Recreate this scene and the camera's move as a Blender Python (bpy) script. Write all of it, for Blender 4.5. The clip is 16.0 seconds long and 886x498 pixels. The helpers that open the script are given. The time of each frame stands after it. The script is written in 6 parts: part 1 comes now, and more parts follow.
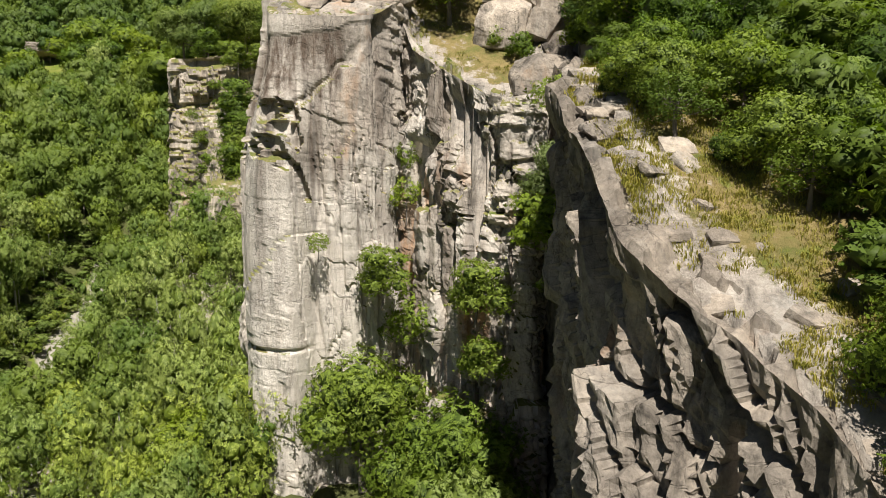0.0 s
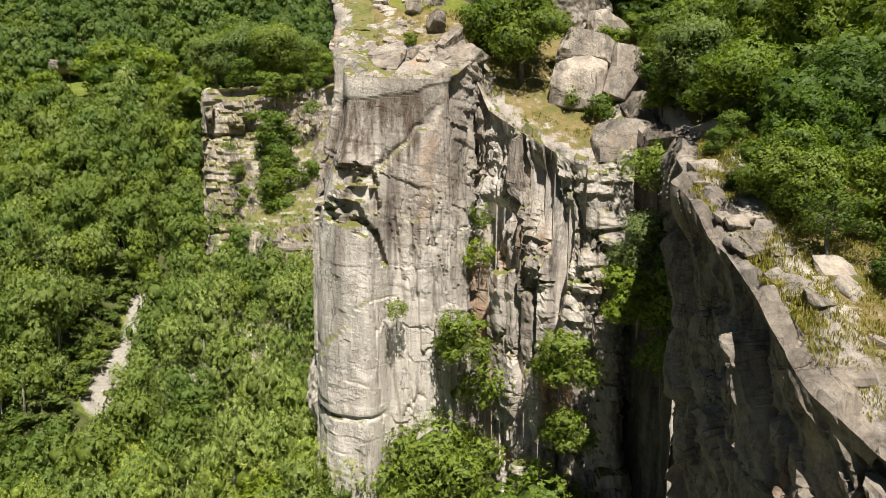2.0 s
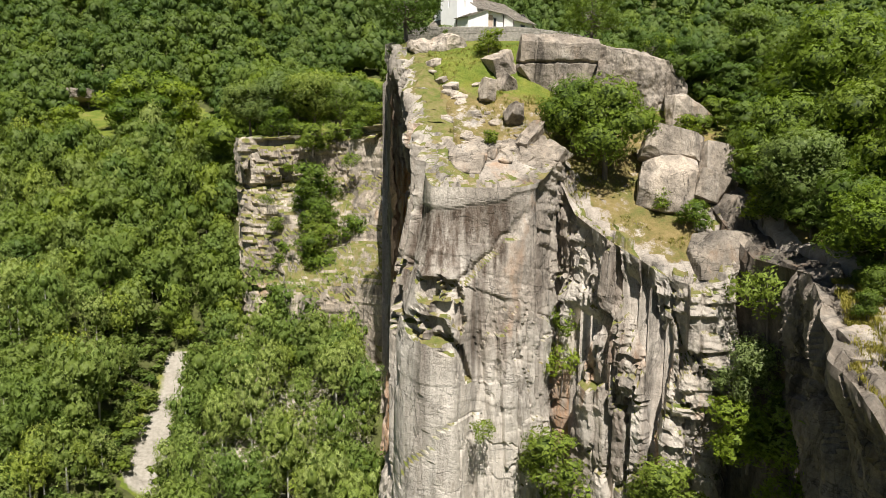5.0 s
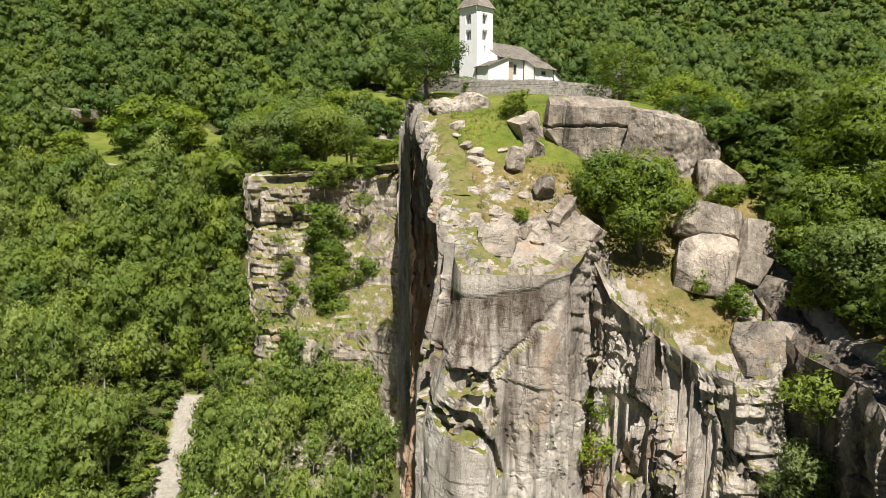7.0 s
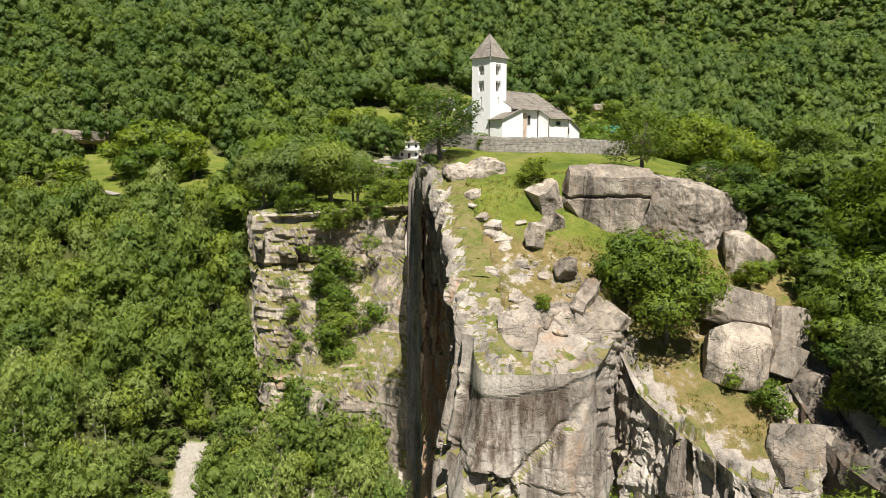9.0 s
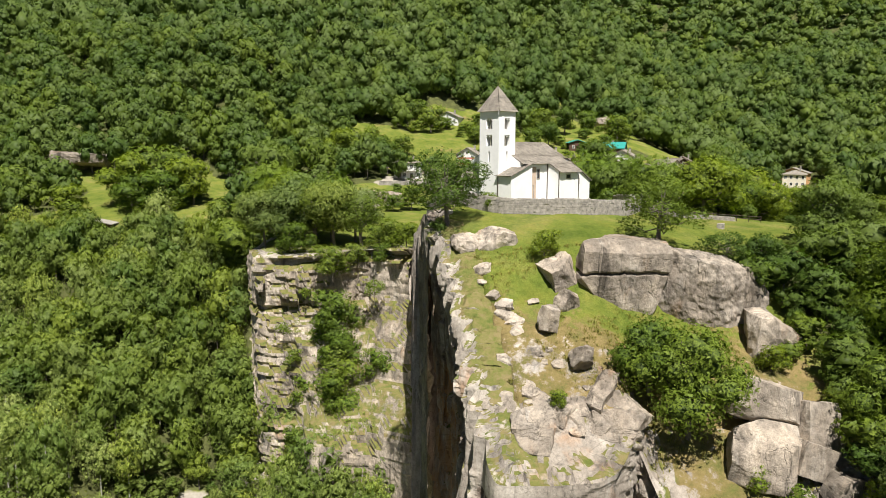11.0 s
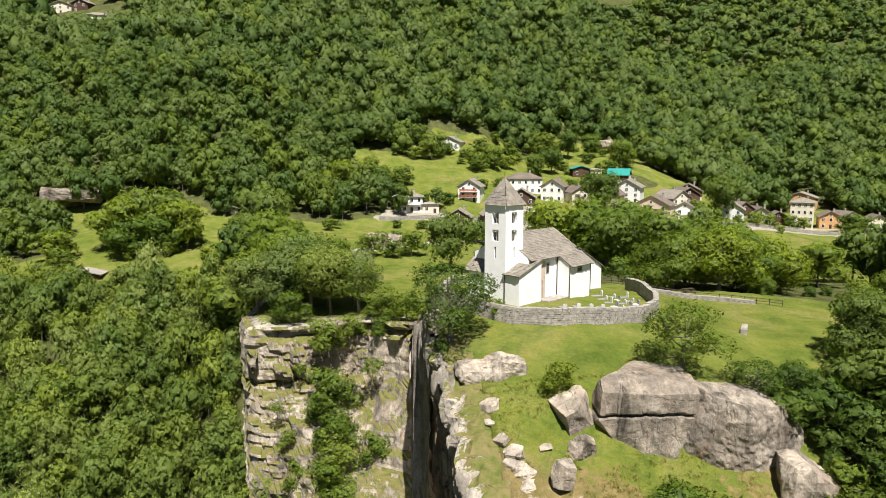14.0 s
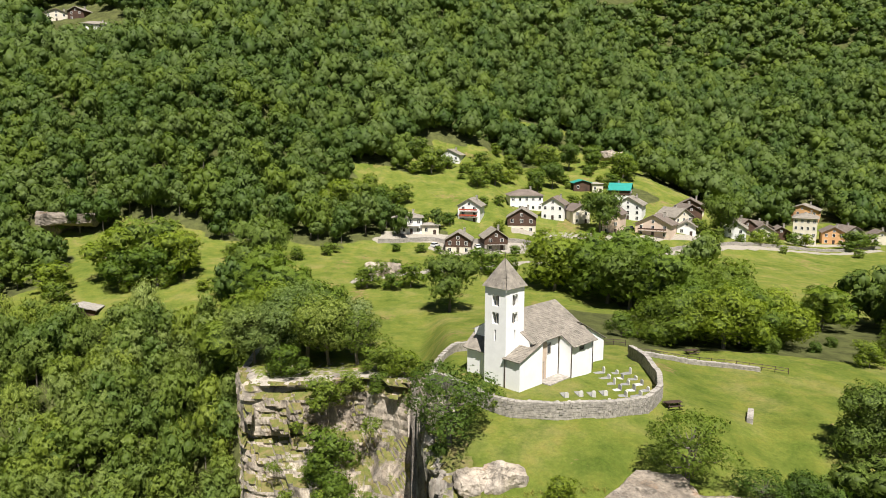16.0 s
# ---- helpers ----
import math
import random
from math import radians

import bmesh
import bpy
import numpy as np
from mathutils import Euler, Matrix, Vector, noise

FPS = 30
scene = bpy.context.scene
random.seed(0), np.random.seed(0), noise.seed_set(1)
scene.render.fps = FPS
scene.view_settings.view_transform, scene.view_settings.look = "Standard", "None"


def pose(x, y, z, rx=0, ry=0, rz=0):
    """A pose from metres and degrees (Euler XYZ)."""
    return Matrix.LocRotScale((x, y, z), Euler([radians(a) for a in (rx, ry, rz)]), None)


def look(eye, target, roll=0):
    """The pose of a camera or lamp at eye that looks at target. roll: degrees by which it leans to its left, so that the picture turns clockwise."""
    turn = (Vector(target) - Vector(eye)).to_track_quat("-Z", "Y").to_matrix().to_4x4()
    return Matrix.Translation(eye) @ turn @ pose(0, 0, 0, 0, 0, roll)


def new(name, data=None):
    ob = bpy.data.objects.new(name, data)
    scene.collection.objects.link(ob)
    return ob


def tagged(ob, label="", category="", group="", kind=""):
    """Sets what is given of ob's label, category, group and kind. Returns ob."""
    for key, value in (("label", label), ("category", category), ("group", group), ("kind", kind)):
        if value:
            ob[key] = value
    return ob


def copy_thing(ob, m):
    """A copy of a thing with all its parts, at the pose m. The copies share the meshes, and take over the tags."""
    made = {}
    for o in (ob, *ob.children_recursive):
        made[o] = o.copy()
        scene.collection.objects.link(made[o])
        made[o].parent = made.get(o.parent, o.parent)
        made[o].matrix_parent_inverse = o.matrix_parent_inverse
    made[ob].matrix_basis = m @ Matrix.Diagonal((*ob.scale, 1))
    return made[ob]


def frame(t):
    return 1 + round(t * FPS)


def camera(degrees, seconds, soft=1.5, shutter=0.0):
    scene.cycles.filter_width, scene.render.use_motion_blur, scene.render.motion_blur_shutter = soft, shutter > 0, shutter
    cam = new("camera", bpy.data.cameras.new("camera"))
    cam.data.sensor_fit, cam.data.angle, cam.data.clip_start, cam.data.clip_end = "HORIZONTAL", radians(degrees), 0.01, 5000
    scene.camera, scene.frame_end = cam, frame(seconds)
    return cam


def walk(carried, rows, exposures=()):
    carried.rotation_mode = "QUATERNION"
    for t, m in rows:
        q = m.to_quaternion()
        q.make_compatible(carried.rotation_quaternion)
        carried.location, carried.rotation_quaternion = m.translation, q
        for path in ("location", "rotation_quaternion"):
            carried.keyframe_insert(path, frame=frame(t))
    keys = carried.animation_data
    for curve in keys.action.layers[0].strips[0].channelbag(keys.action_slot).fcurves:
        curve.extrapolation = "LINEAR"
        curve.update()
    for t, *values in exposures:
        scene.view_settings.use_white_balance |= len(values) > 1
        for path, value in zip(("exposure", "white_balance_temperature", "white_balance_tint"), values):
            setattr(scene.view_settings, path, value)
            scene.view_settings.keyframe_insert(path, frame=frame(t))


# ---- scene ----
cam = camera(65.6, 16.0, 0.7)
METRES, EYE, TILT, LEAN, TURN = 77.0, -32.4, -8.0, 0.0, 0.0
ROWS = [
    (0.0, 0.0, 0.0, 0.0, 0.0, 0.0, -0.0),
    (0.5, -0.026, 0.0038, 0.0189, -0.01, 0.0, 0.01),
    (1.0, -0.0534, 0.0068, 0.0413, -0.03, 0.01, 0.02),
    (1.5, -0.078, 0.0095, 0.0624, -0.03, 0.03, 0.02),
    (2.0, -0.1023, 0.0139, 0.0839, -0.03, 0.04, 0.01),
    (2.5, -0.1243, 0.0189, 0.1047, -0.04, 0.04, 0.01),
    (3.0, -0.1458, 0.0249, 0.1274, -0.03, 0.04, 0.0),
    (3.5, -0.1643, 0.0313, 0.1502, -0.02, 0.05, -0.0),
    (4.0, -0.1812, 0.0395, 0.174, -0.01, 0.04, -0.0),
    (4.5, -0.1951, 0.0479, 0.1986, 0.02, 0.03, 0.0),
    (5.0, -0.2077, 0.057, 0.2251, 0.05, 0.02, 0.01),
    (7.5, -0.2483, 0.105, 0.3553, 0.14, -0.0, 0.01),
    (8.0, -0.2537, 0.1159, 0.3818, 0.17, 0.01, -0.0),
    (8.5, -0.2583, 0.1263, 0.4072, 0.18, 0.02, -0.02),
    (9.0, -0.2623, 0.1367, 0.4343, 0.19, 0.03, -0.04),
    (11.5, -0.2751, 0.1907, 0.5662, 0.23, 0.04, -0.09),
    (12.0, -0.2764, 0.2036, 0.5934, 0.23, 0.05, -0.09),
    (12.5, -0.2772, 0.2165, 0.6195, 0.24, 0.05, -0.09),
    (13.0, -0.2778, 0.2304, 0.647, 0.24, 0.05, -0.1),
    (13.5, -0.278, 0.2442, 0.6735, 0.24, 0.05, -0.11),
    (14.0, -0.2779, 0.2609, 0.7071, 0.25, 0.07, -0.13),
    (14.5, -0.2776, 0.2753, 0.7418, 0.27, 0.08, -0.14),
    (15.0, -0.2772, 0.2846, 0.7797, 0.27, 0.1, -0.16),
    (15.5, -0.2769, 0.2896, 0.8172, 0.26, -0.31, -0.17),
    (16.0, -0.2761, 0.2912, 0.8549, 0.27, -0.75, -0.17),
]
walk(cam, [(t, pose(0, 0, EYE, TILT, LEAN, TURN) @ pose(METRES * x, METRES * y, METRES * z, 90 + pitch, roll, yaw)) for t, x, y, z, yaw, pitch, roll in ROWS], [(0.0, 0.45), (16.0, 0.45)])

# ---- light ----
SUN_AZ, SUN_EL = radians(169.0), radians(60.0)      # azimuth clockwise from +y
world = bpy.data.worlds.new("world")
scene.world = world
world.use_nodes = True
wn = world.node_tree.nodes
sky = wn.new("ShaderNodeTexSky")
sky.sky_type = "NISHITA"
sky.sun_disc = False
sky.sun_elevation, sky.sun_rotation = SUN_EL, SUN_AZ
sky.altitude, sky.air_density, sky.dust_density = 700, 1.0, 0.6
wn["Background"].inputs["Strength"].default_value = 0.032
world.node_tree.links.new(sky.outputs[0], wn["Background"].inputs["Color"])
sun = new("sun", bpy.data.lights.new("sun", "SUN"))
sun.data.energy, sun.data.angle, sun.data.color = 6.4, radians(0.5), (1.0, 0.955, 0.895)
S_DIR = Vector((math.sin(SUN_AZ) * math.cos(SUN_EL), math.cos(SUN_AZ) * math.cos(SUN_EL), math.sin(SUN_EL)))
sun.matrix_world = look(S_DIR * 300, (0, 0, 0))

# ---- noise on arrays ----
def _hash(ix, iy, iz, k):
    h = (ix.astype(np.int64) * 374761393 + iy.astype(np.int64) * 668265263 + iz.astype(np.int64) * 2147483647 + k * 1274126177) & 0xFFFFFFFF
    h = ((h ^ (h >> 13)) * 1274126177) & 0xFFFFFFFF
    h = ((h ^ (h >> 16)) * 2246822519) & 0xFFFFFFFF
    return ((h ^ (h >> 15)) & 0xFFFFFF) / float(0xFFFFFF)


def vnoise(x, y, z=None, k=0):
    """Smooth value noise, -1 to 1."""
    x, y = np.asarray(x, float), np.asarray(y, float)
    z = np.zeros_like(x) if z is None else np.asarray(z, float)
    ix, iy, iz = np.floor(x), np.floor(y), np.floor(z)
    fx, fy, fz = x - ix, y - iy, z - iz
    fx, fy, fz = [f * f * f * (f * (f * 6 - 15) + 10) for f in (fx, fy, fz)]
    out = 0
    for a in (0, 1):
        for b in (0, 1):
            for c in (0, 1):
                w = (fx if a else 1 - fx) * (fy if b else 1 - fy) * (fz if c else 1 - fz)
                out = out + w * _hash(ix + a, iy + b, iz + c, k)
    return out * 2 - 1


def fbm(x, y, z=None, octaves=4, k=0, gain=0.5):
    z = np.zeros_like(x) if z is None else z
    amp, out = 1.0, 0
    for i in range(octaves):
        f = 2.0 ** i
        out = out + amp * vnoise(x * f + 13.7 * i, y * f - 7.3 * i, z * f + 3.1 * i, k + i)
        amp *= gain
    return out


def cells(x, y, k=0, jitter=0.85):
    """Irregular cells: each point's cell value (-1 to 1), second value, distance to the border, place in the cell."""
    ix, iy = np.floor(x), np.floor(y)
    d1 = np.full(np.shape(x), 9.0)
    d2 = np.full(np.shape(x), 9.0)
    v = np.zeros(np.shape(x))
    v2 = np.zeros(np.shape(x))
    lx, ly = np.zeros(np.shape(x)), np.zeros(np.shape(x))
    zero = np.zeros_like(ix)
    for a in (-1, 0, 1):
        for b in (-1, 0, 1):
            cx = ix + a + 0.5 + jitter * (_hash(ix + a, iy + b, zero, k) - 0.5)
            cy = iy + b + 0.5 + jitter * (_hash(ix + a, iy + b, zero, k + 1) - 0.5)
            d = np.maximum(np.abs(x - cx), np.abs(y - cy)) + 0.25 * np.hypot(x - cx, y - cy)
            val, val2 = _hash(ix + a, iy + b, zero, k + 2) * 2 - 1, _hash(ix + a, iy + b, zero, k + 3) * 2 - 1
            near = d < d1
            d2 = np.where(near, d1, np.minimum(d2, d))
            v, v2 = np.where(near, val, v), np.where(near, val2, v2)
            lx, ly = np.where(near, x - cx, lx), np.where(near, y - cy, ly)
            d1 = np.where(near, d, d1)
    return v, v2, d2 - d1, lx, ly


def step(a, b, x):
    f = np.clip((x - a) / (b - a), 0, 1)
    return f * f * (3 - 2 * f)


# ---- the lie of the land ----
# sections through the land: plan x, then (y, height) pairs
FAR_WEST = (-120, [(150, -40), (200, -13), (255, -2), (286, 16), (330, 46), (403, 84), (520, 150), (900, 400)])
WEST = (-55, [(140, -14), (160, -12), (200, -11), (225, -8.5), (262, -6), (285, 0), (345, 20), (372, 34), (400, 56), (435, 76), (520, 122), (900, 340)])
WEST_CLIFF = (-27, [(60, -26), (90, -4.5), (100, -2.6), (112, -3.4), (140, -10.5), (160, -11.5), (200, -10.5), (225, -9), (262, -7), (285, -1), (367, 23), (400, 46), (435, 64), (520, 106), (900, 325)])
CHASM = (-20, [(60, -23), (68, -21), (72, -18), (84, -10.8), (94, -3), (100, -1.4), (108, 0), (125, 0), (160, -6), (192, -10), (225, -9), (268, -8), (285, -1), (367, 23), (400, 42), (435, 60), (520, 102), (900, 320)])
CHURCH = (-6, [(60, -24), (68, -21), (73, -18.5), (84, -10.4), (88, -8.6), (92, -3.4), (100, -1.5), (108, 0), (125, 0), (160, -5), (192, -10), (225, -9.5), (268, -7), (300, 2), (367, 23), (435, 49), (520, 96), (900, 315)])
NOTCH = (-2.5, [(60, -27), (70, -24), (74, -22), (78, -18), (84, -12), (88, -10.5), (92, -4.5), (100, -1.8), (108, -0.4), (125, -0.4), (160, -5), (192, -10), (225, -9.5), (268, -7), (300, 2), (367, 23), (435, 49), (520, 96), (900, 312)])
BUTTRESS = (5, [(15, -47), (28, -38.8), (35, -33.5), (45, -28.5), (54, -26), (66, -28), (71, -24.4), (76, -20.8), (82, -15.6), (88, -12.4), (91.5, -9), (94, -3.8), (100, -2.6), (110, -1), (125, -1), (160, -5), (200, -10), (268, -7), (310, 2), (380, 22), (440, 49), (900, 305)])
RIDGE = (18, [(15, -45), (28, -38.8), (35, -33.5), (45, -28), (52, -24.5), (66, -22.5), (76, -20), (82, -16), (90, -12), (97, -6), (108, -3.4), (140, -4), (200, -11), (275, -9), (310, 0), (336, 6), (404, 22), (460, 50), (900, 300)])
EAST = (60, [(20, -40), (60, -20), (100, -7), (140, -7), (200, -12), (275, -10), (310, -2), (336, 3), (404, 22), (470, 52), (900, 290)])
VILLAGE_END = (145, [(20, -40), (110, -10), (200, -15), (300, -15), (347, -14), (380, -8), (420, 8), (520, 54), (640, 92), (900, 230)])
FAR_EAST = (500, [(20, -40), (110, -10), (200, -12), (300, -10), (380, 0), (420, 14), (520, 66), (900, 270)])
PROFILES = [FAR_WEST, WEST, WEST_CLIFF, CHASM, CHURCH, NOTCH, BUTTRESS, RIDGE, EAST, VILLAGE_END, FAR_EAST]
RIM = [(-60, 196), (-60.5, 158), (-57, 149), (-46, 148), (-36, 148), (-27, 143), (-26, 120), (-25, 101), (-22.3, 95.5), (-19.0, 82), (-16.9, 70.8), (-13, 70.9),
       (-9, 71.7), (-5.6, 75.0), (-4.3, 78), (-3.2, 75.2), (-1.4, 72), (0.6, 69.6), (3, 68), (5.5, 66.8), (8.4, 66.2), (9.8, 69), (10.5, 76), (10.9, 76), (11.7, 66), (12.0, 57), (9.4, 50), (7.6, 46), (7.7, 40),
       (8.3, 34), (8.8, 31), (10.4, 29), (12, 26.3), (13.2, 23), (15, 17), (21, 8), (60, -20)]


def upland(x, y):
    xs = np.array([p[0] for p in PROFILES], float)
    hs = [np.interp(y, [a for a, _ in p[1]], [b for _, b in p[1]]) for p in PROFILES]
    out = hs[0].copy()
    for i in range(len(xs) - 1):
        out = out + step(xs[i], xs[i + 1], x) * (hs[i + 1] - hs[i])
    out = out + np.maximum(y - 900, 0) * 0.5
    far = step(290, 520, y)
    return out + far * (7 * fbm(x / 70, y / 70, k=5) + 3 * fbm(x / 22, y / 22, k=9))


def gully_x(y):
    return np.interp(y, [95, 104, 122, 135, 150], [-62.5, -62, -64.5, -66, -72])


def valley(x, y):
    z = -65 + 0.52 * np.clip(y - 100, 0, 100) - 0.16 * np.clip(100 - y, 0, 160)
    gx = gully_x(y)
    z = z - 8 * np.exp(-((x - gx) / 9) ** 2) * step(175, 140, y)
    z = z + 3 * fbm(x / 18, y / 18, k=21) * step(195, 160, y)
    return z + 0.05 * np.maximum(-70 - x, 0) * step(120, 200, y)


SHIFT = {(12.0, 57): (14.0, 57), (11.7, 66): (13.8, 66), (10.9, 76): (12.6, 77), (-25, 101): (-21.0, 102.2), (-22.3, 95.5): (-18.8, 96.1), (-19.0, 82): (-16.0, 82.7), (-16.9, 70.8): (-14.3, 73.4),
         (9.4, 50): (11.4, 49.4), (7.6, 46): (9.8, 45.6), (7.7, 40): (9.9, 40), (8.3, 34): (9.6, 34.6)}


def inside(x, y, drawn_in=False):
    rim = [SHIFT.get(p, p) for p in RIM] if drawn_in else RIM
    poly = rim + [(3000, -20), (3000, 4000), (-3000, 4000), (-3000, 196)]
    out = np.zeros(np.shape(x), bool)
    for (ax, ay), (bx, by) in zip(poly, poly[1:] + poly[:1]):
        if ay != by:
            out ^= ((ay > y) != (by > y)) & (x < (bx - ax) * (y - ay) / (by - ay) + ax)
    return out


def ground_z(x, y, drawn_in=True):
    x, y = np.asarray(x, float), np.asarray(y, float)
    up = upland(x, y)
    low = np.minimum(valley(x, y), up)
    rough = 0.35 * fbm(x / 5, y / 5, k=31) + 0.1 * fbm(x / 1.3, y / 1.3, k=33)
    flat = np.exp(-(((x + 8) / 16) ** 2 + ((y - 112) / 12) ** 2))
    steep = step(94, 84, y)
    up = up + rough * (0.55 + 0.9 * steep) * (1 - 0.9 * flat)
    return np.where(inside(x, y, drawn_in), up, low + rough * 2)


def gz(x, y):
    return float(ground_z(np.array([x]), np.array([y]), False)[0])


# ---- materials ----
def mat(name):
    m = bpy.data.materials.new(name)
    m.use_nodes = True
    nt = m.node_tree
    return m, nt, nt.nodes, nt.links, nt.nodes["Principled BSDF"]


def tex(nt, scale, detail=6.0, rough=0.6, stretch=(1, 1, 1), coord="pos", warp=0.0):
    """A noise texture in world metres; scale is features per metre."""
    n, l = nt.nodes, nt.links
    if coord == "pos":
        src = n.new("ShaderNodeNewGeometry").outputs["Position"]
    else:
        src = n.new("ShaderNodeTexCoord").outputs["Object"]
    mp = n.new("ShaderNodeMapping")
    mp.inputs["Scale"].default_value = stretch
    l.new(src, mp.inputs["Vector"])
    t = n.new("ShaderNodeTexNoise")
    t.inputs["Scale"].default_value, t.inputs["Detail"].default_value, t.inputs["Roughness"].default_value = scale, detail, rough
    t.inputs["Distortion"].default_value = warp
    l.new(mp.outputs[0], t.inputs["Vector"])
    return t.outputs["Fac"]


def ramp(nt, fac, stops):
    r = nt.nodes.new("ShaderNodeValToRGB")
    el = r.color_ramp.elements
    while len(el) < len(stops):
        el.new(0.5)
    for e, (p, c) in zip(el, stops):
        e.position = p
        e.color = (*c, 1) if isinstance(c, tuple) else (c, c, c, 1)
    nt.links.new(fac, r.inputs[0])
    return r.outputs[0]


def mix(nt, fac, a, b, kind="MIX"):
    m = nt.nodes.new("ShaderNodeMix")
    m.data_type, m.blend_type = "RGBA", kind
    if isinstance(fac, (int, float)):
        m.inputs[0].default_value = fac
    else:
        nt.links.new(fac, m.inputs[0])
    for i, v in ((6, a), (7, b)):
        if isinstance(v, tuple):
            m.inputs[i].default_value = (*v, 1)
        else:
            nt.links.new(v, m.inputs[i])
    return m.outputs[2]


def bump(nt, height, strength, distance=0.05):
    b = nt.nodes.new("ShaderNodeBump")
    b.inputs["Strength"].default_value, b.inputs["Distance"].default_value = strength, distance
    nt.links.new(height, b.inputs["Height"])
    return b.outputs[0]


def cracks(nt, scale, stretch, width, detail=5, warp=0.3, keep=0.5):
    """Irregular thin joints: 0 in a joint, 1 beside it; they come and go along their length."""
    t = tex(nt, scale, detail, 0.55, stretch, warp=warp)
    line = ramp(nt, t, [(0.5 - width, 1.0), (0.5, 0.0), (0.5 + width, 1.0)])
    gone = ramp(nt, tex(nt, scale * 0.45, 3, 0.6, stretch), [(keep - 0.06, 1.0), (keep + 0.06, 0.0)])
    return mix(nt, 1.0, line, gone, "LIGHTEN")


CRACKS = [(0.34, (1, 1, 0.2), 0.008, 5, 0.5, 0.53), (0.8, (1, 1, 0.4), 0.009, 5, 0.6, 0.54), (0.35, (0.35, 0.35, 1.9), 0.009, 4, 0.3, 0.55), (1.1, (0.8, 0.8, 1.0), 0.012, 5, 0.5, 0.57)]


def rock_colour(nt):
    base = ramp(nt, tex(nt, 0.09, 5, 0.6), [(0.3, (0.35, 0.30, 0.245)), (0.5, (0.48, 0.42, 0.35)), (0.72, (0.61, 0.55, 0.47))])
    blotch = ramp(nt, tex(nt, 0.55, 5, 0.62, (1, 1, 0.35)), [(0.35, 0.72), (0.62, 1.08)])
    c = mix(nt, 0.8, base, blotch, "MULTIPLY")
    streak = ramp(nt, tex(nt, 0.42, 6, 0.68, (1, 1, 0.13), warp=0.7), [(0.33, 0.2), (0.46, 1.0)])
    c = mix(nt, 0.8, c, streak, "MULTIPLY")
    veil = ramp(nt, tex(nt, 0.13, 5, 0.65, (1, 1, 0.45)), [(0.36, 0.42), (0.5, 1.0)])
    c = mix(nt, 0.65, c, veil, "MULTIPLY")
    fine = ramp(nt, tex(nt, 3.2, 9, 0.76), [(0.3, 0.5), (0.55, 1.0), (0.75, 1.2)])
    c = mix(nt, 0.7, c, fine, "MULTIPLY")
    layer = ramp(nt, tex(nt, 0.6, 6, 0.66, (0.22, 0.22, 3.0)), [(0.36, 0.6), (0.54, 1.0)])
    c = mix(nt, 0.12, c, layer, "MULTIPLY")
    chalk = ramp(nt, tex(nt, 0.45, 6, 0.68, (1, 1, 0.28), warp=0.6), [(0.54, 0.0), (0.66, 0.32)])
    c = mix(nt, chalk, c, (0.66, 0.62, 0.55))
    rust = ramp(nt, tex(nt, 0.17, 5, 0.62, (1, 1, 0.4)), [(0.60, 0.0), (0.71, 0.7)])
    c = mix(nt, rust, c, (0.42, 0.24, 0.125))
    lichen = ramp(nt, tex(nt, 0.8, 8, 0.74), [(0.60, 0.0), (0.69, 0.55)])
    c = mix(nt, lichen, c, (0.13, 0.125, 0.11))
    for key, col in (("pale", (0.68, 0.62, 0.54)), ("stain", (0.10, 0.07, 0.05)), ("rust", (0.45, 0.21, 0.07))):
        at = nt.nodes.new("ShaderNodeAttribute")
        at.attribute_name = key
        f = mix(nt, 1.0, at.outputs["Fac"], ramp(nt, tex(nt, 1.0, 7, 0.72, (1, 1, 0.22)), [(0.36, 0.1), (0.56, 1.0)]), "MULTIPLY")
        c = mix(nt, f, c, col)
    # darkens the joints in the colour, where their depth would be shaded
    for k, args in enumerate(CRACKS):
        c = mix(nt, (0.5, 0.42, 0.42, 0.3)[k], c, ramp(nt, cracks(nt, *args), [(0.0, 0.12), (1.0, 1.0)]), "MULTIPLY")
    return c


def rock_bump(nt):
    def add(a, b, wa=1.0, wb=1.0):
        x = nt.nodes.new("ShaderNodeMath")
        x.operation = "MULTIPLY"
        nt.links.new(a, x.inputs[0])
        x.inputs[1].default_value = wa
        y = nt.nodes.new("ShaderNodeMath")
        y.operation = "MULTIPLY_ADD"
        nt.links.new(b, y.inputs[0])
        y.inputs[1].default_value = wb
        nt.links.new(x.outputs[0], y.inputs[2])
        return y.outputs[0]
    h = add(cracks(nt, *CRACKS[0]), cracks(nt, *CRACKS[1]), 0.3, 0.2)
    h = add(h, cracks(nt, *CRACKS[2]), 1.0, 0.2)
    h = add(h, tex(nt, 2.2, 9, 0.74), 1.0, 0.6)
    h = add(h, tex(nt, 0.9, 6, 0.65, (1.3, 1.3, 0.45)), 1.0, 0.5)
    return bump(nt, h, 0.8, 0.4)


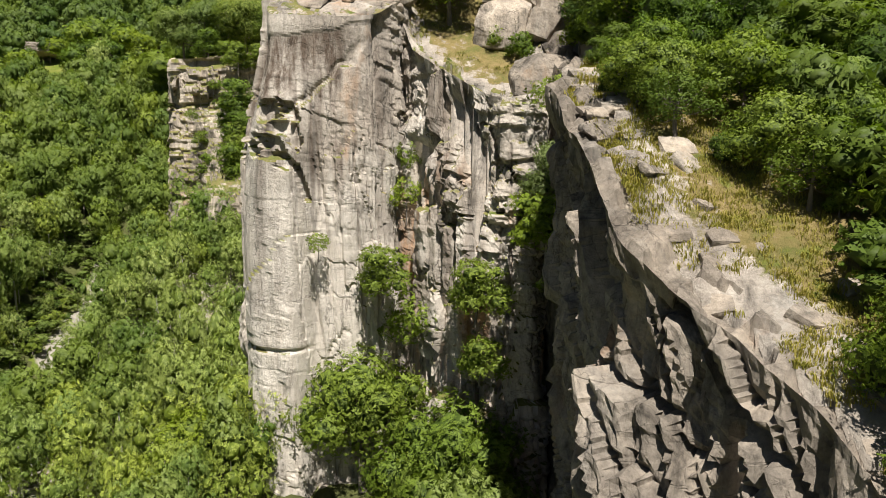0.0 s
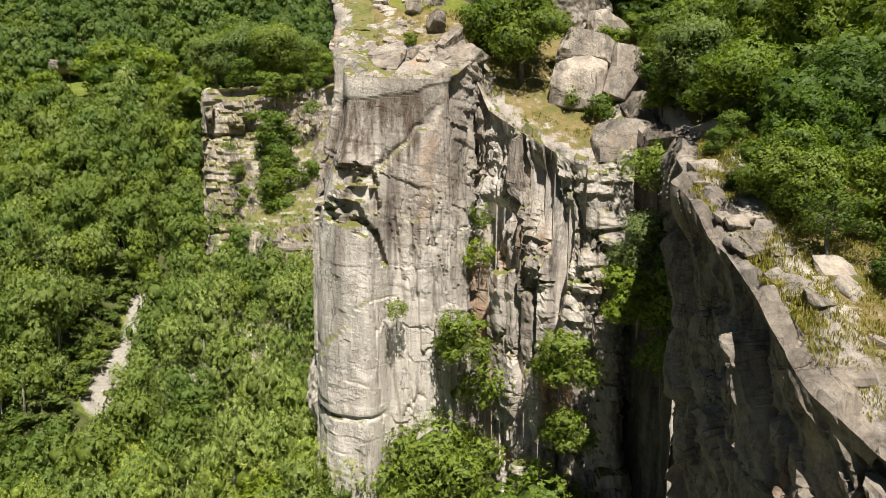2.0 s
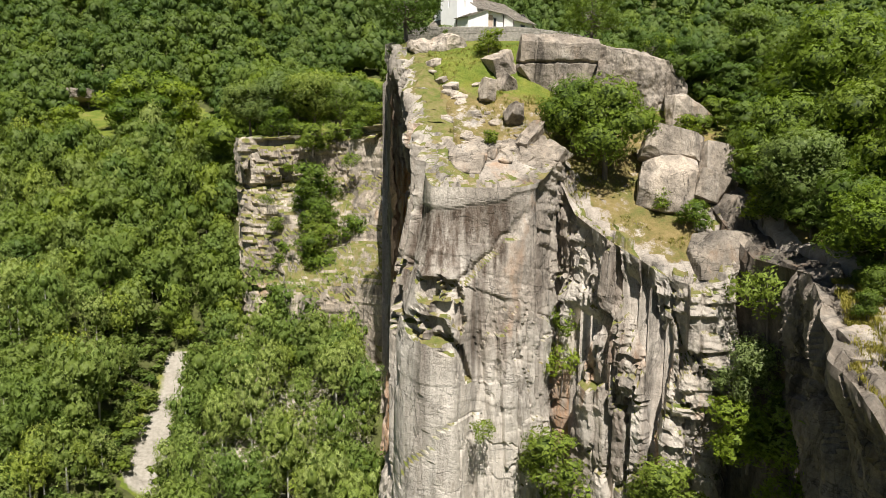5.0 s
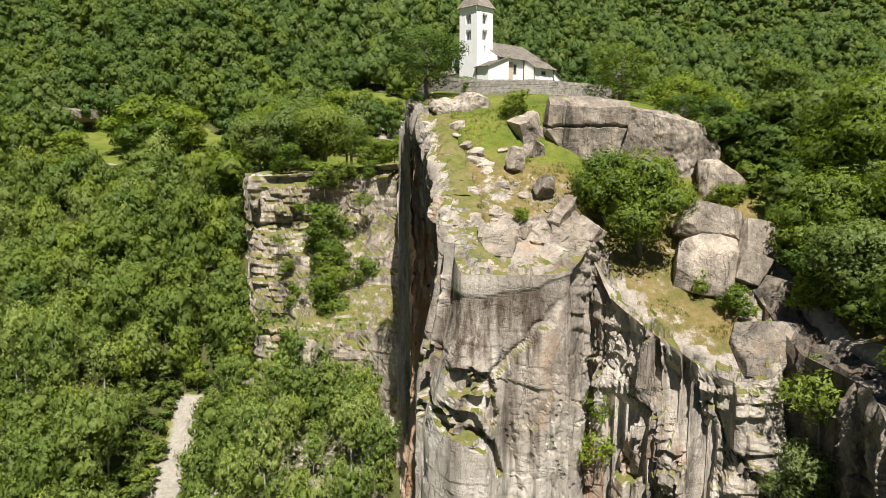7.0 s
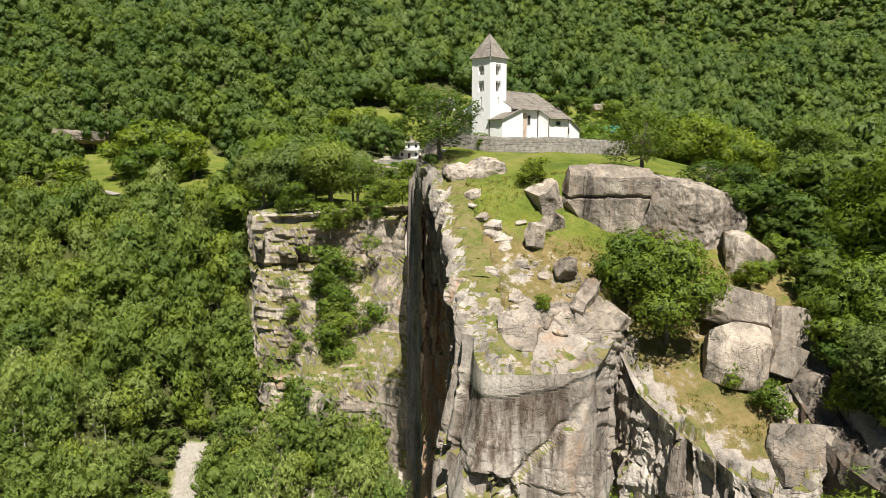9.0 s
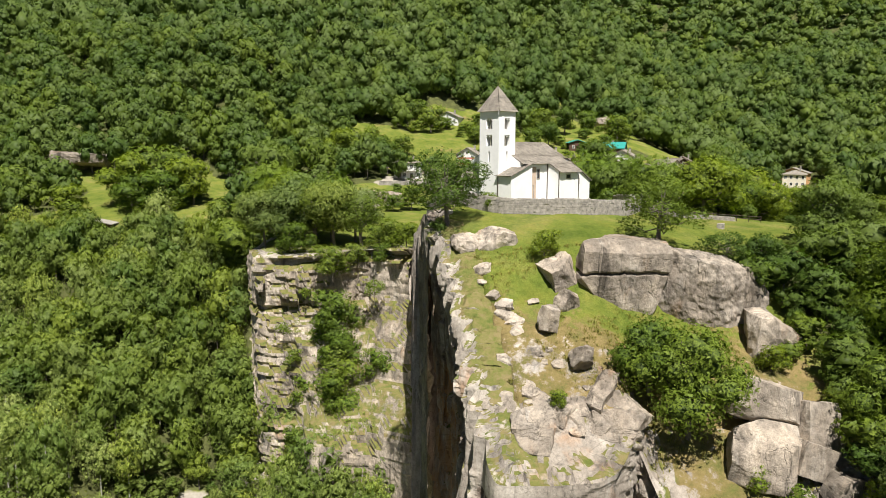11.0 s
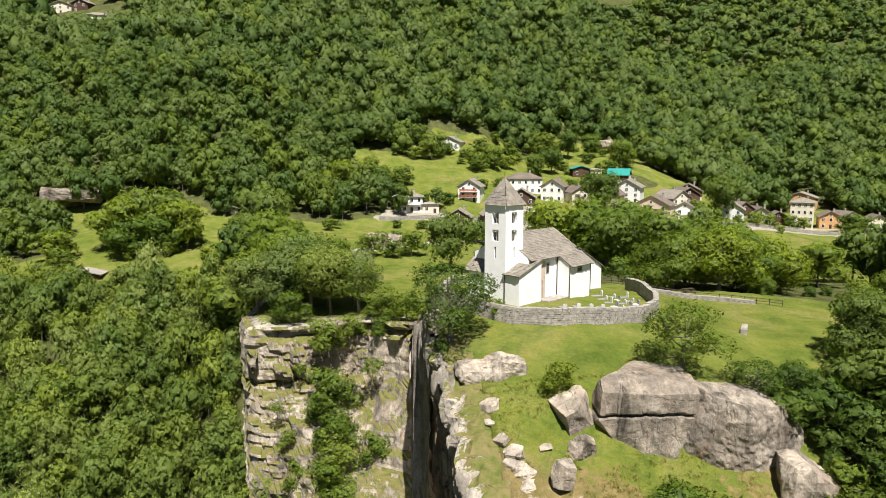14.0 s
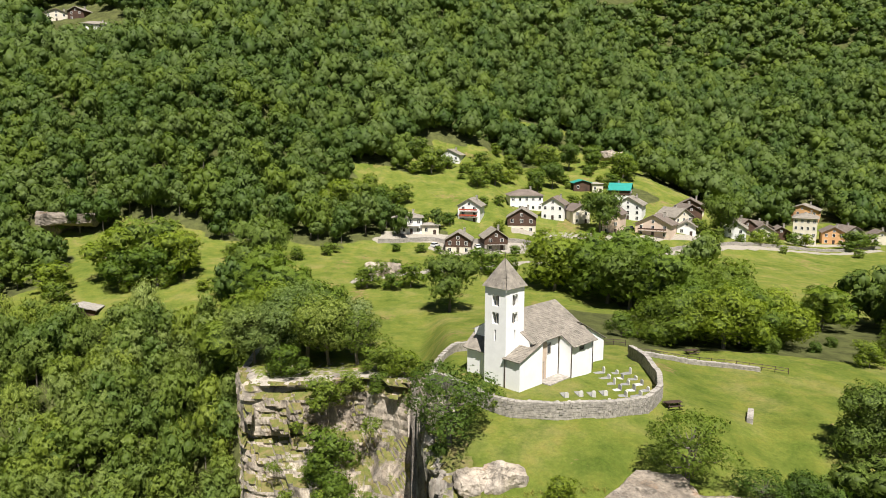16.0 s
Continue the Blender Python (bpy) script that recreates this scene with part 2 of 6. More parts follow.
def rock_material(name, shade=1.0, ledges=0.0):
    m, nt, n, l, p = mat(name)
    c = rock_colour(nt)
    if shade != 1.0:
        # black lichen and weathering in ragged patches; low shade values also paint in shadow
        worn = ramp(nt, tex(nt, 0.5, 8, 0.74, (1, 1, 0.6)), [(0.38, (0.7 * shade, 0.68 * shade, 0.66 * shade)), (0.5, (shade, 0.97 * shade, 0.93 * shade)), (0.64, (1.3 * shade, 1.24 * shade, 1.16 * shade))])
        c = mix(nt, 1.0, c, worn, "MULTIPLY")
    if ledges:      # soil, moss and dry grass lie on the treads
        sp = n.new("ShaderNodeSeparateXYZ")
        l.new(n.new("ShaderNodeNewGeometry").outputs["Normal"], sp.inputs[0])
        ad = n.new("ShaderNodeMath")
        ad.operation = "MULTIPLY_ADD"
        l.new(tex(nt, 0.5, 5, 0.65), ad.inputs[0])
        ad.inputs[1].default_value = 0.45
        half = n.new("ShaderNodeMath")
        half.operation = "MULTIPLY"
        half.inputs[1].default_value = 0.5
        l.new(sp.outputs[2], half.inputs[0])
        l.new(half.outputs[0], ad.inputs[2])
        turf = ramp(nt, tex(nt, 0.8, 7, 0.7), [(0.32, (0.085, 0.115, 0.022)), (0.47, (0.145, 0.148, 0.04)), (0.62, (0.21, 0.17, 0.075))])
        at = n.new("ShaderNodeAttribute")
        at.attribute_name = "turf"
        more = n.new("ShaderNodeMath")
        more.operation = "MULTIPLY_ADD"
        l.new(at.outputs["Fac"], more.inputs[0])
        more.inputs[1].default_value = 0.3
        l.new(ad.outputs[0], more.inputs[2])
        c = mix(nt, ramp(nt, more.outputs[0], [(ledges, 0.0), (ledges + 0.06, 1.0)]), c, turf)
    l.new(c, p.inputs["Base Color"])
    p.inputs["Roughness"].default_value = 0.88
    p.inputs["Specular IOR Level"].default_value = 0.2
    l.new(rock_bump(nt), p.inputs["Normal"])
    return m


def ground_material():
    """Meadow, rough grass, bare slab and forest floor, told apart by the attributes of the sheet."""
    m, nt, n, l, p = mat("ground")
    grass = ramp(nt, tex(nt, 0.12, 6, 0.65), [(0.3, (0.098, 0.135, 0.02)), (0.5, (0.152, 0.182, 0.032)), (0.7, (0.225, 0.215, 0.066))])
    fine = ramp(nt, tex(nt, 2.5, 8, 0.75), [(0.3, 0.6), (0.7, 1.2)])
    grass = mix(nt, 0.7, grass, fine, "MULTIPLY")
    patches = ramp(nt, tex(nt, 0.35, 7, 0.72), [(0.34, (0.55, 0.68, 0.6)), (0.5, (1.0, 1.0, 1.0)), (0.66, (1.3, 1.1, 1.15))])
    grass = mix(nt, 0.75, grass, patches, "MULTIPLY")
    dry = ramp(nt, tex(nt, 0.45, 7, 0.7), [(0.3, (0.10, 0.12, 0.03)), (0.5, (0.21, 0.165, 0.065)), (0.72, (0.30, 0.22, 0.10))])
    dry = mix(nt, 0.6, dry, fine, "MULTIPLY")
    floor_c = ramp(nt, tex(nt, 0.3, 6, 0.7), [(0.35, (0.05, 0.055, 0.02)), (0.65, (0.11, 0.12, 0.04))])
    out = grass
    for key, col, jit in (("dry", dry, 0.55), ("wood", floor_c, 0.2), ("rock", rock_colour(nt), 0.75), ("track", None, 0.2)):
        a = n.new("ShaderNodeAttribute")
        a.attribute_name = key
        w = n.new("ShaderNodeMath")
        w.operation = "MULTIPLY_ADD"
        l.new(tex(nt, 0.9, 7, 0.7), w.inputs[0])
        w.inputs[1].default_value = jit * 2
        w.inputs[2].default_value = -jit
        s = n.new("ShaderNodeMath")
        s.operation = "ADD"
        l.new(w.outputs[0], s.inputs[0]), l.new(a.outputs["Fac"], s.inputs[1])
        f = ramp(nt, s.outputs[0], [(0.42, 0.0), (0.58, 1.0)])
        if col is None:
            col = ramp(nt, tex(nt, 1.5, 6, 0.7), [(0.3, (0.24, 0.21, 0.17)), (0.7, (0.40, 0.37, 0.31))])
        out = mix(nt, f, out, col)
    l.new(out, p.inputs["Base Color"])
    p.inputs["Roughness"].default_value = 0.95
    p.inputs["Specular IOR Level"].default_value = 0.1
    l.new(bump(nt, tex(nt, 1.6, 9, 0.75), 0.9, 0.35), p.inputs["Normal"])
    return m


def leaf_material(name, dark, light, warm, leaf=3.0, gaps=0.47):
    m, nt, n, l, p = mat(name)
    isl = n.new("ShaderNodeNewGeometry").outputs["Random Per Island"]
    obj = n.new("ShaderNodeObjectInfo").outputs["Random"]
    att = n.new("ShaderNodeAttribute")
    att.attribute_name = "tint"
    grain = tex(nt, leaf * 0.35, 4, 0.75)
    both = n.new("ShaderNodeMath")
    both.operation = "MULTIPLY_ADD"
    l.new(isl, both.inputs[0])
    both.inputs[1].default_value = 0.16
    l.new(grain, both.inputs[2])
    c = ramp(nt, both.outputs[0], [(0.3, dark), (0.6, light), (0.92, warm)])
    add = n.new("ShaderNodeMath")
    add.operation = "ADD"
    l.new(obj, add.inputs[0]), l.new(att.outputs["Fac"], add.inputs[1])
    fr = n.new("ShaderNodeMath")
    fr.operation = "FRACT"
    l.new(add.outputs[0], fr.inputs[0])
    hue = ramp(nt, fr.outputs[0], [(0.0, (0.6, 0.74, 0.52)), (0.2, (0.95, 1.0, 0.78)), (0.42, (1.36, 1.3, 0.7)), (0.6, (0.74, 0.86, 0.68)), (0.8, (1.05, 1.06, 0.85)), (1.0, (1.3, 1.26, 1.3))])
    c = mix(nt, 1.0, c, hue, "MULTIPLY")
    l.new(c, p.inputs["Base Color"])
    p.inputs["Roughness"].default_value = 0.62
    p.inputs["Specular IOR Level"].default_value = 0.25
    tr = n.new("ShaderNodeBsdfTranslucent")
    l.new(mix(nt, 1.0, c, (1.25, 1.35, 0.6), "MULTIPLY"), tr.inputs["Color"])
    ms = n.new("ShaderNodeMixShader")
    ms.inputs[0].default_value = 0.3
    l.new(p.outputs[0], ms.inputs[1]), l.new(tr.outputs[0], ms.inputs[2])
    # the sprays are ragged: gaps between single leaves
    hole = ramp(nt, tex(nt, leaf, 2, 0.6), [(gaps - 0.02, 0.0), (gaps + 0.02, 1.0)])
    tp = n.new("ShaderNodeBsdfTransparent")
    cut = n.new("ShaderNodeMixShader")
    l.new(hole, cut.inputs[0])
    l.new(tp.outputs[0], cut.inputs[1]), l.new(ms.outputs[0], cut.inputs[2])
    l.new(cut.outputs[0], n["Material Output"].inputs["Surface"])
    return m


def plain(name, colour, rough=0.8, spread=0.15, scale=1.0, metal=0.0, bumps=0.3, stretch=(1, 1, 1)):
    m, nt, n, l, p = mat(name)
    d = tuple(max(0, v * (1 - spread)) for v in colour)
    b = tuple(min(1, v * (1 + spread)) for v in colour)
    big = ramp(nt, tex(nt, scale * 0.25, 4, 0.6), [(0.35, 1 - spread * 0.6), (0.65, 1.0)])
    c = mix(nt, 1.0, ramp(nt, tex(nt, scale, 7, 0.7, stretch), [(0.3, d), (0.7, b)]), big, "MULTIPLY")
    l.new(c, p.inputs["Base Color"])
    p.inputs["Roughness"].default_value, p.inputs["Metallic"].default_value = rough, metal
    l.new(bump(nt, tex(nt, scale * 4, 6, 0.7, stretch), bumps, 0.04), p.inputs["Normal"])
    return m


ROCK = rock_material("grey_gneiss")
ROCK_LEDGE = rock_material("ledged_gneiss", 0.9, 0.46)
ROCK_PILLAR = rock_material("grassed_gneiss", 1.0, 0.57)
ROCK_GREY = rock_material("lichened_gneiss", 0.74)
ROCK_PALE = rock_material("smooth_pale_gneiss", 0.92)
# weathered, and darkened overall for the shaded ridge and chasm walls
ROCK_DARK = rock_material("weathered_shaded_gneiss", 0.6)
# gneiss darkened in colour to stand in for shade in slot and hollow
ROCK_SHADE = rock_material("shaded_gneiss", 0.3)
GROUND = ground_material()
LEAF = leaf_material("broad_leaves", (0.085, 0.12, 0.016), (0.145, 0.195, 0.026), (0.21, 0.255, 0.048), 6.0)
LEAF_DARK = leaf_material("dark_leaves", (0.055, 0.085, 0.015), (0.10, 0.145, 0.025), (0.155, 0.195, 0.042), 6.0)
# darker copy of the leaves that paints shade inside the crowns
LEAF_CORE = leaf_material("shaded_inner_leaves", (0.035, 0.052, 0.009), (0.065, 0.095, 0.017), (0.105, 0.14, 0.03), 5.0, -1.0)
LEAF_GREY = leaf_material("grey_green_leaves", (0.10, 0.135, 0.04), (0.16, 0.205, 0.07), (0.24, 0.28, 0.12), 7.0)
LEAF_WOOD = leaf_material("woodland_leaves", (0.085, 0.118, 0.026), (0.138, 0.182, 0.042), (0.205, 0.245, 0.075), 6.0, 0.46)
# leaf colour lowered to stand in for shadow in the far forest
LEAF_MOUNTAIN = leaf_material("shadowed_forest_leaves", (0.07, 0.105, 0.026), (0.093, 0.134, 0.034), (0.123, 0.164, 0.05), 2.0, 0.42)
LEAF_HILL = leaf_material("hillside_leaves", (0.07, 0.105, 0.022), (0.096, 0.138, 0.03), (0.13, 0.172, 0.047), 2.6, 0.42)
# woodland leaf tones lowered for the shaded insides of crowns
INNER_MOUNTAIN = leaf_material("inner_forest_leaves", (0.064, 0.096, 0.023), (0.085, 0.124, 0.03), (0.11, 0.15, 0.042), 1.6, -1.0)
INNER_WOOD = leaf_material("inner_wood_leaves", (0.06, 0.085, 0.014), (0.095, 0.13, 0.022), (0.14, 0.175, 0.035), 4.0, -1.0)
BIRCHBARK = plain("birch_bark", (0.45, 0.43, 0.38), 0.85, 0.35, 3, stretch=(1, 1, 0.6))
LEAF_BIRCH = leaf_material("birch_leaves", (0.15, 0.19, 0.05), (0.23, 0.28, 0.08), (0.32, 0.36, 0.13), 9.0, 0.5)
BARK = plain("bark", (0.16, 0.135, 0.11), 0.9, 0.4, 3, stretch=(1, 1, 0.3))
PLASTER = plain("white_lime_plaster", (0.86, 0.85, 0.825), 0.9, 0.05, 0.8)
SLATE = plain("grey_stone_slates", (0.25, 0.22, 0.18), 0.85, 0.35, 1.6, bumps=0.6)
WALLSTONE = plain("dry_stone", (0.34, 0.31, 0.27), 0.9, 0.4, 2.2, bumps=0.8)
DARKWOOD = plain("dark_brown_timber", (0.055, 0.032, 0.022), 0.75, 0.35, 2, stretch=(1, 1, 0.2))
DARKGLASS = plain("dark_window_glass", (0.025, 0.028, 0.032), 0.15, 0.1, 1, bumps=0.02)
BLACK = plain("dark_opening", (0.012, 0.012, 0.012), 0.9, 0.1, 1)


# ---- mesh helpers ----
def mesh_object(name, verts, faces, material, smooth=False, parent=None, normals=None):
    me = bpy.data.meshes.new(name)
    verts = np.asarray(verts, np.float32)
    faces = np.asarray(faces, np.int32)
    me.vertices.add(len(verts))
    me.vertices.foreach_set("co", verts.ravel())
    k = faces.shape[1]
    me.loops.add(faces.size)
    me.loops.foreach_set("vertex_index", faces.ravel())
    me.polygons.add(len(faces))
    me.polygons.foreach_set("loop_start", np.arange(0, faces.size, k, dtype=np.int32))
    me.polygons.foreach_set("loop_total", np.full(len(faces), k, np.int32))
    me.polygons.foreach_set("use_smooth", np.full(len(faces), smooth))
    me.materials.append(material)
    me.update(calc_edges=True)
    me.validate()
    if normals is not None:
        me.normals_split_custom_set_from_vertices(np.asarray(normals, np.float32))
    ob = new(name, me)
    if parent is not None:
        ob.parent = parent
    return ob


def attribute(ob, name, values):
    a = ob.data.attributes.new(name, "FLOAT", "POINT")
    a.data.foreach_set("value", np.asarray(values, np.float32))


def part(name, bm, material, parent, label=""):
    me = bpy.data.meshes.new(name)
    bm.to_mesh(me)
    bm.free()
    me.materials.append(material)
    ob = new(name, me)
    ob.parent = parent
    return tagged(ob, label)


def thing(name, m, label, category, group="", kind=""):
    ob = new(name)
    ob.matrix_basis = m
    return tagged(ob, label, category, group, kind)


def box(bm, x0, y0, z0, x1, y1, z1, bevel=0.0):
    r = bmesh.ops.create_cube(bm, size=1.0, matrix=Matrix.Translation(((x0 + x1) / 2, (y0 + y1) / 2, (z0 + z1) / 2)) @ Matrix.Diagonal((x1 - x0, y1 - y0, z1 - z0, 1)))
    if bevel:
        es = list({e for v in r["verts"] for e in v.link_edges})
        bmesh.ops.bevel(bm, geom=es, offset=bevel, segments=1, affect="EDGES")
    return bm


def prism(bm, outline, a, b, axis="y"):
    """A solid with the given outline (pairs) drawn out between a and b along one axis."""
    def at(p, q, d):
        return {"x": (d, p, q), "y": (p, d, q), "z": (p, q, d)}[axis]
    lo = [bm.verts.new(at(p, q, a)) for p, q in outline]
    hi = [bm.verts.new(at(p, q, b)) for p, q in outline]
    bm.faces.new(lo), bm.faces.new(hi[::-1])
    for i in range(len(lo)):
        j = (i + 1) % len(lo)
        bm.faces.new((lo[j], lo[i], hi[i], hi[j]))
    bmesh.ops.recalc_face_normals(bm, faces=bm.faces)
    return bm


def tube(points, radii, sides=6):
    """Vertices and four-sided faces of a tapered tube."""
    pts = np.asarray(points, float)
    vs, fs = [], []
    for i, (c, r) in enumerate(zip(pts, radii)):
        d = pts[min(i + 1, len(pts) - 1)] - pts[max(i - 1, 0)]
        d = d / (np.linalg.norm(d) + 1e-9)
        a = np.cross(d, (0.31, 0.95, 0.05))
        a /= np.linalg.norm(a) + 1e-9
        b = np.cross(d, a)
        for k in range(sides):
            t = 2 * math.pi * k / sides
            vs.append(c + r * (math.cos(t) * a + math.sin(t) * b))
        if i:
            o = (i - 1) * sides
            for k in range(sides):
                q = (k + 1) % sides
                fs.append((o + k, o + q, o + sides + q, o + sides + k))
    return np.array(vs), np.array(fs)


def merge(pieces):
    vs, fs, n = [], [], 0
    for v, f in pieces:
        vs.append(v), fs.append(np.asarray(f) + n)
        n += len(v)
    return np.concatenate(vs), np.concatenate(fs)


# ---- ground ----
def spaced(*runs):
    out = [runs[0][0]]
    for a, b, s in runs:
        n = max(1, int(round((b - a) / s)))
        out += list(a + (b - a) * (np.arange(n) + 1) / n)
    return np.array(out)


def mask_fields(x, y):
    """Plan of the covers: rough dry grass, wood floor, bare slab, tracks (0 to 1)."""
    n = fbm(x / 9, y / 9, k=41)
    front = step(94, 78, y)
    dry = 0.17 + 0.6 * front + 0.28 * n
    slab = step(79.5, 74, y) * step(-30, -24, x) * step(0, -4, x) * 0.85
    slab = np.maximum(slab, 0.22 * front + 0.38 * n * front)
    edge = np.interp(y, [17, 23, 26, 29, 31, 40, 46, 50, 57], [15, 13.2, 12, 10.4, 8.8, 7.7, 7.6, 9.4, 12.2])
    ridge = step(58, 50, y) * (0.3 + 0.95 * step(5.5, 1.5, x - edge) * step(24, 34, 62 - y))
    dry = np.maximum(dry, step(58, 50, y) * 0.6)
    slab = np.maximum(slab, ridge + 0.15 * n)
    slab = np.where(inside(x, y), slab, 0)
    slab = np.maximum(slab, step(168, 150, y) * step(-62, -58, x) * step(-24, -30, x) * 0.5)
    wood = woods(x, y)
    low = ~inside(x, y)
    wood = np.where(low, 1.0, wood)
    track = np.zeros_like(x)
    gx = gully_x(y)
    track = np.maximum(track, np.exp(-((x - gx + 0.3 - 0.6 * np.sin(y / 4)) / 3.6) ** 4) * step(103, 107, y) * step(139, 135, y) * low)
    wood = np.where(track > 0.3, 0, wood)
    for (ax, ay), (bx, by), w in ROADS:
        t = np.clip(((x - ax) * (bx - ax) + (y - ay) * (by - ay)) / ((bx - ax) ** 2 + (by - ay) ** 2), 0, 1)
        d = np.hypot(x - ax - t * (bx - ax), y - ay - t * (by - ay))
        track = np.maximum(track, step(w + 0.8, w - 0.3, d))
    return dry, wood, slab, track


ROADS = [((-47, 222), (-22, 238), 1.5), ((-22, 238), (12, 250), 1.5), ((12, 250), (30, 262), 1.6), ((-45, 271), (60, 277), 2.2), ((60, 277), (160, 318), 2.2), ((-24, 266), (8, 266), 3.2), ((6, 288), (34, 292), 3.0), ((42, 290), (78, 296), 3.0), ((130, 330), (160, 333), 3.0), ((-42, 276), (-22, 276), 2.6)]
OPEN = [  # open ground: plan centre, half sizes
    (-8, 112, 34, 27), (-30, 165, 30, 40), (-80, 228, 55, 36), (-20, 235, 40, 45), (-22, 314, 44, 30), (-24, 352, 15, 22), (20, 280, 45, 40), (60, 300, 65, 40), (130, 315, 60, 36),
    (40, 438, 26, 12), (120, 265, 40, 38), (40, 125, 30, 18), (55, 400, 30, 14), (25, 345, 40, 40), (105, 235, 46, 48), (120, 352, 60, 24), (2, 360, 34, 20), (-146, 249, 13, 9),
]


def woods(x, y):
    """1 in woodland, 0 in the open."""
    n = 0.35 * fbm(x / 25, y / 25, k=51)
    w = np.ones_like(x)
    for cx, cy, ax, ay in OPEN:
        d = np.maximum(np.abs(x - cx) / ax, np.abs(y - cy) / ay) + n * 0.5
        w = np.minimum(w, step(0.92, 1.02, d))
    w = np.where((x > 14) & (y < 96), step(0.0, 4.0, x - 15 - 0.12 * np.maximum(62 - y, 0)), w)
    return np.where((y < 96) & (x < 14), 0.0, w)


def build_ground():
    xs = spaced((-3000, -500, 250), (-500, -140, 12), (-140, -66, 2.5), (-66, 44, 0.72), (44, 180, 3.0), (180, 700, 13), (700, 3000, 250))
    ys = spaced((-2500, -100, 300), (-100, 14, 8), (14, 128, 0.72), (128, 170, 1.4), (170, 460, 3.0), (460, 900, 10), (900, 4000, 200))
    X, Y = np.meshgrid(xs, ys)
    Z = ground_z(X, Y)
    nx, ny = len(xs), len(ys)
    idx = np.arange(nx * ny).reshape(ny, nx)
    faces = np.stack([idx[:-1, :-1], idx[:-1, 1:], idx[1:, 1:], idx[1:, :-1]], -1).reshape(-1, 4)
    ob = mesh_object("ground", np.stack([X, Y, Z], -1).reshape(-1, 3), faces, GROUND, True)
    x, y = X.ravel(), Y.ravel()
    gy, gx = np.gradient(Z, ys, xs)
    steep = (np.hypot(gx, gy) > 2.2)
    wider = steep | np.roll(steep, 1, 0) | np.roll(steep, -1, 0) | np.roll(steep, 1, 1) | np.roll(steep, -1, 1)
    steep = np.where((X > -26) & (X < -12) & (Y > 70) & (Y < 104), False, wider).ravel()
    for key, v in zip(("dry", "wood", "rock", "track"), mask_fields(x, y)):
        attribute(ob, key, np.where(steep, 2.0 if key == "rock" else -1.0, v))
    return tagged(ob, "green meadow, dry slope grass and wooded mountain ground", "ground", kind="structure")


build_ground()


# ---- cliffs ----
def resample(line, spacing):
    p = np.array(line, float)
    for _ in range(2):      # round the corners a little
        q = np.empty((2 * len(p) - 2, 2))
        q[0::2], q[1::2] = p[:-1] * 0.92 + p[1:] * 0.08, p[:-1] * 0.08 + p[1:] * 0.92
        p = np.vstack([p[:1], q, p[-1:]])
    s = np.concatenate([[0], np.cumsum(np.hypot(*np.diff(p, axis=0).T))])
    t = np.arange(0, s[-1], spacing)
    return np.stack([np.interp(t, s, p[:, 0]), np.interp(t, s, p[:, 1])], -1), t


def strata(S, Z, h, amp, tilt, k):
    """Courses of blocks one above another: each leans out towards its foot and overhangs the next."""
    v = (Z + tilt * S + 0.45 * h * fbm(S / (5 * h), Z / (3 * h), k=k, octaves=3)) / h
    row = np.floor(v)
    fr = v - row
    u = S / (2.1 * h) + 9 * _hash(row, row * 0, row * 0, k) + 0.22 * fbm(S / h, Z / h, k=k + 4, octaves=3)
    blk = np.floor(u)
    val = _hash(row, blk, row * 0, k + 1)
    end = np.minimum(u - blk, blk + 1 - u)
    gap = (np.exp(-(fr / 0.1) ** 2) + 0.7 * np.exp(-(end / 0.05) ** 2)) * (_hash(row, blk, row * 0 + 1, k) > 0.35)
    return amp * ((1 - fr) * (0.2 + 0.9 * val) + 0.9 * (val - 0.5) - 0.9 * gap)


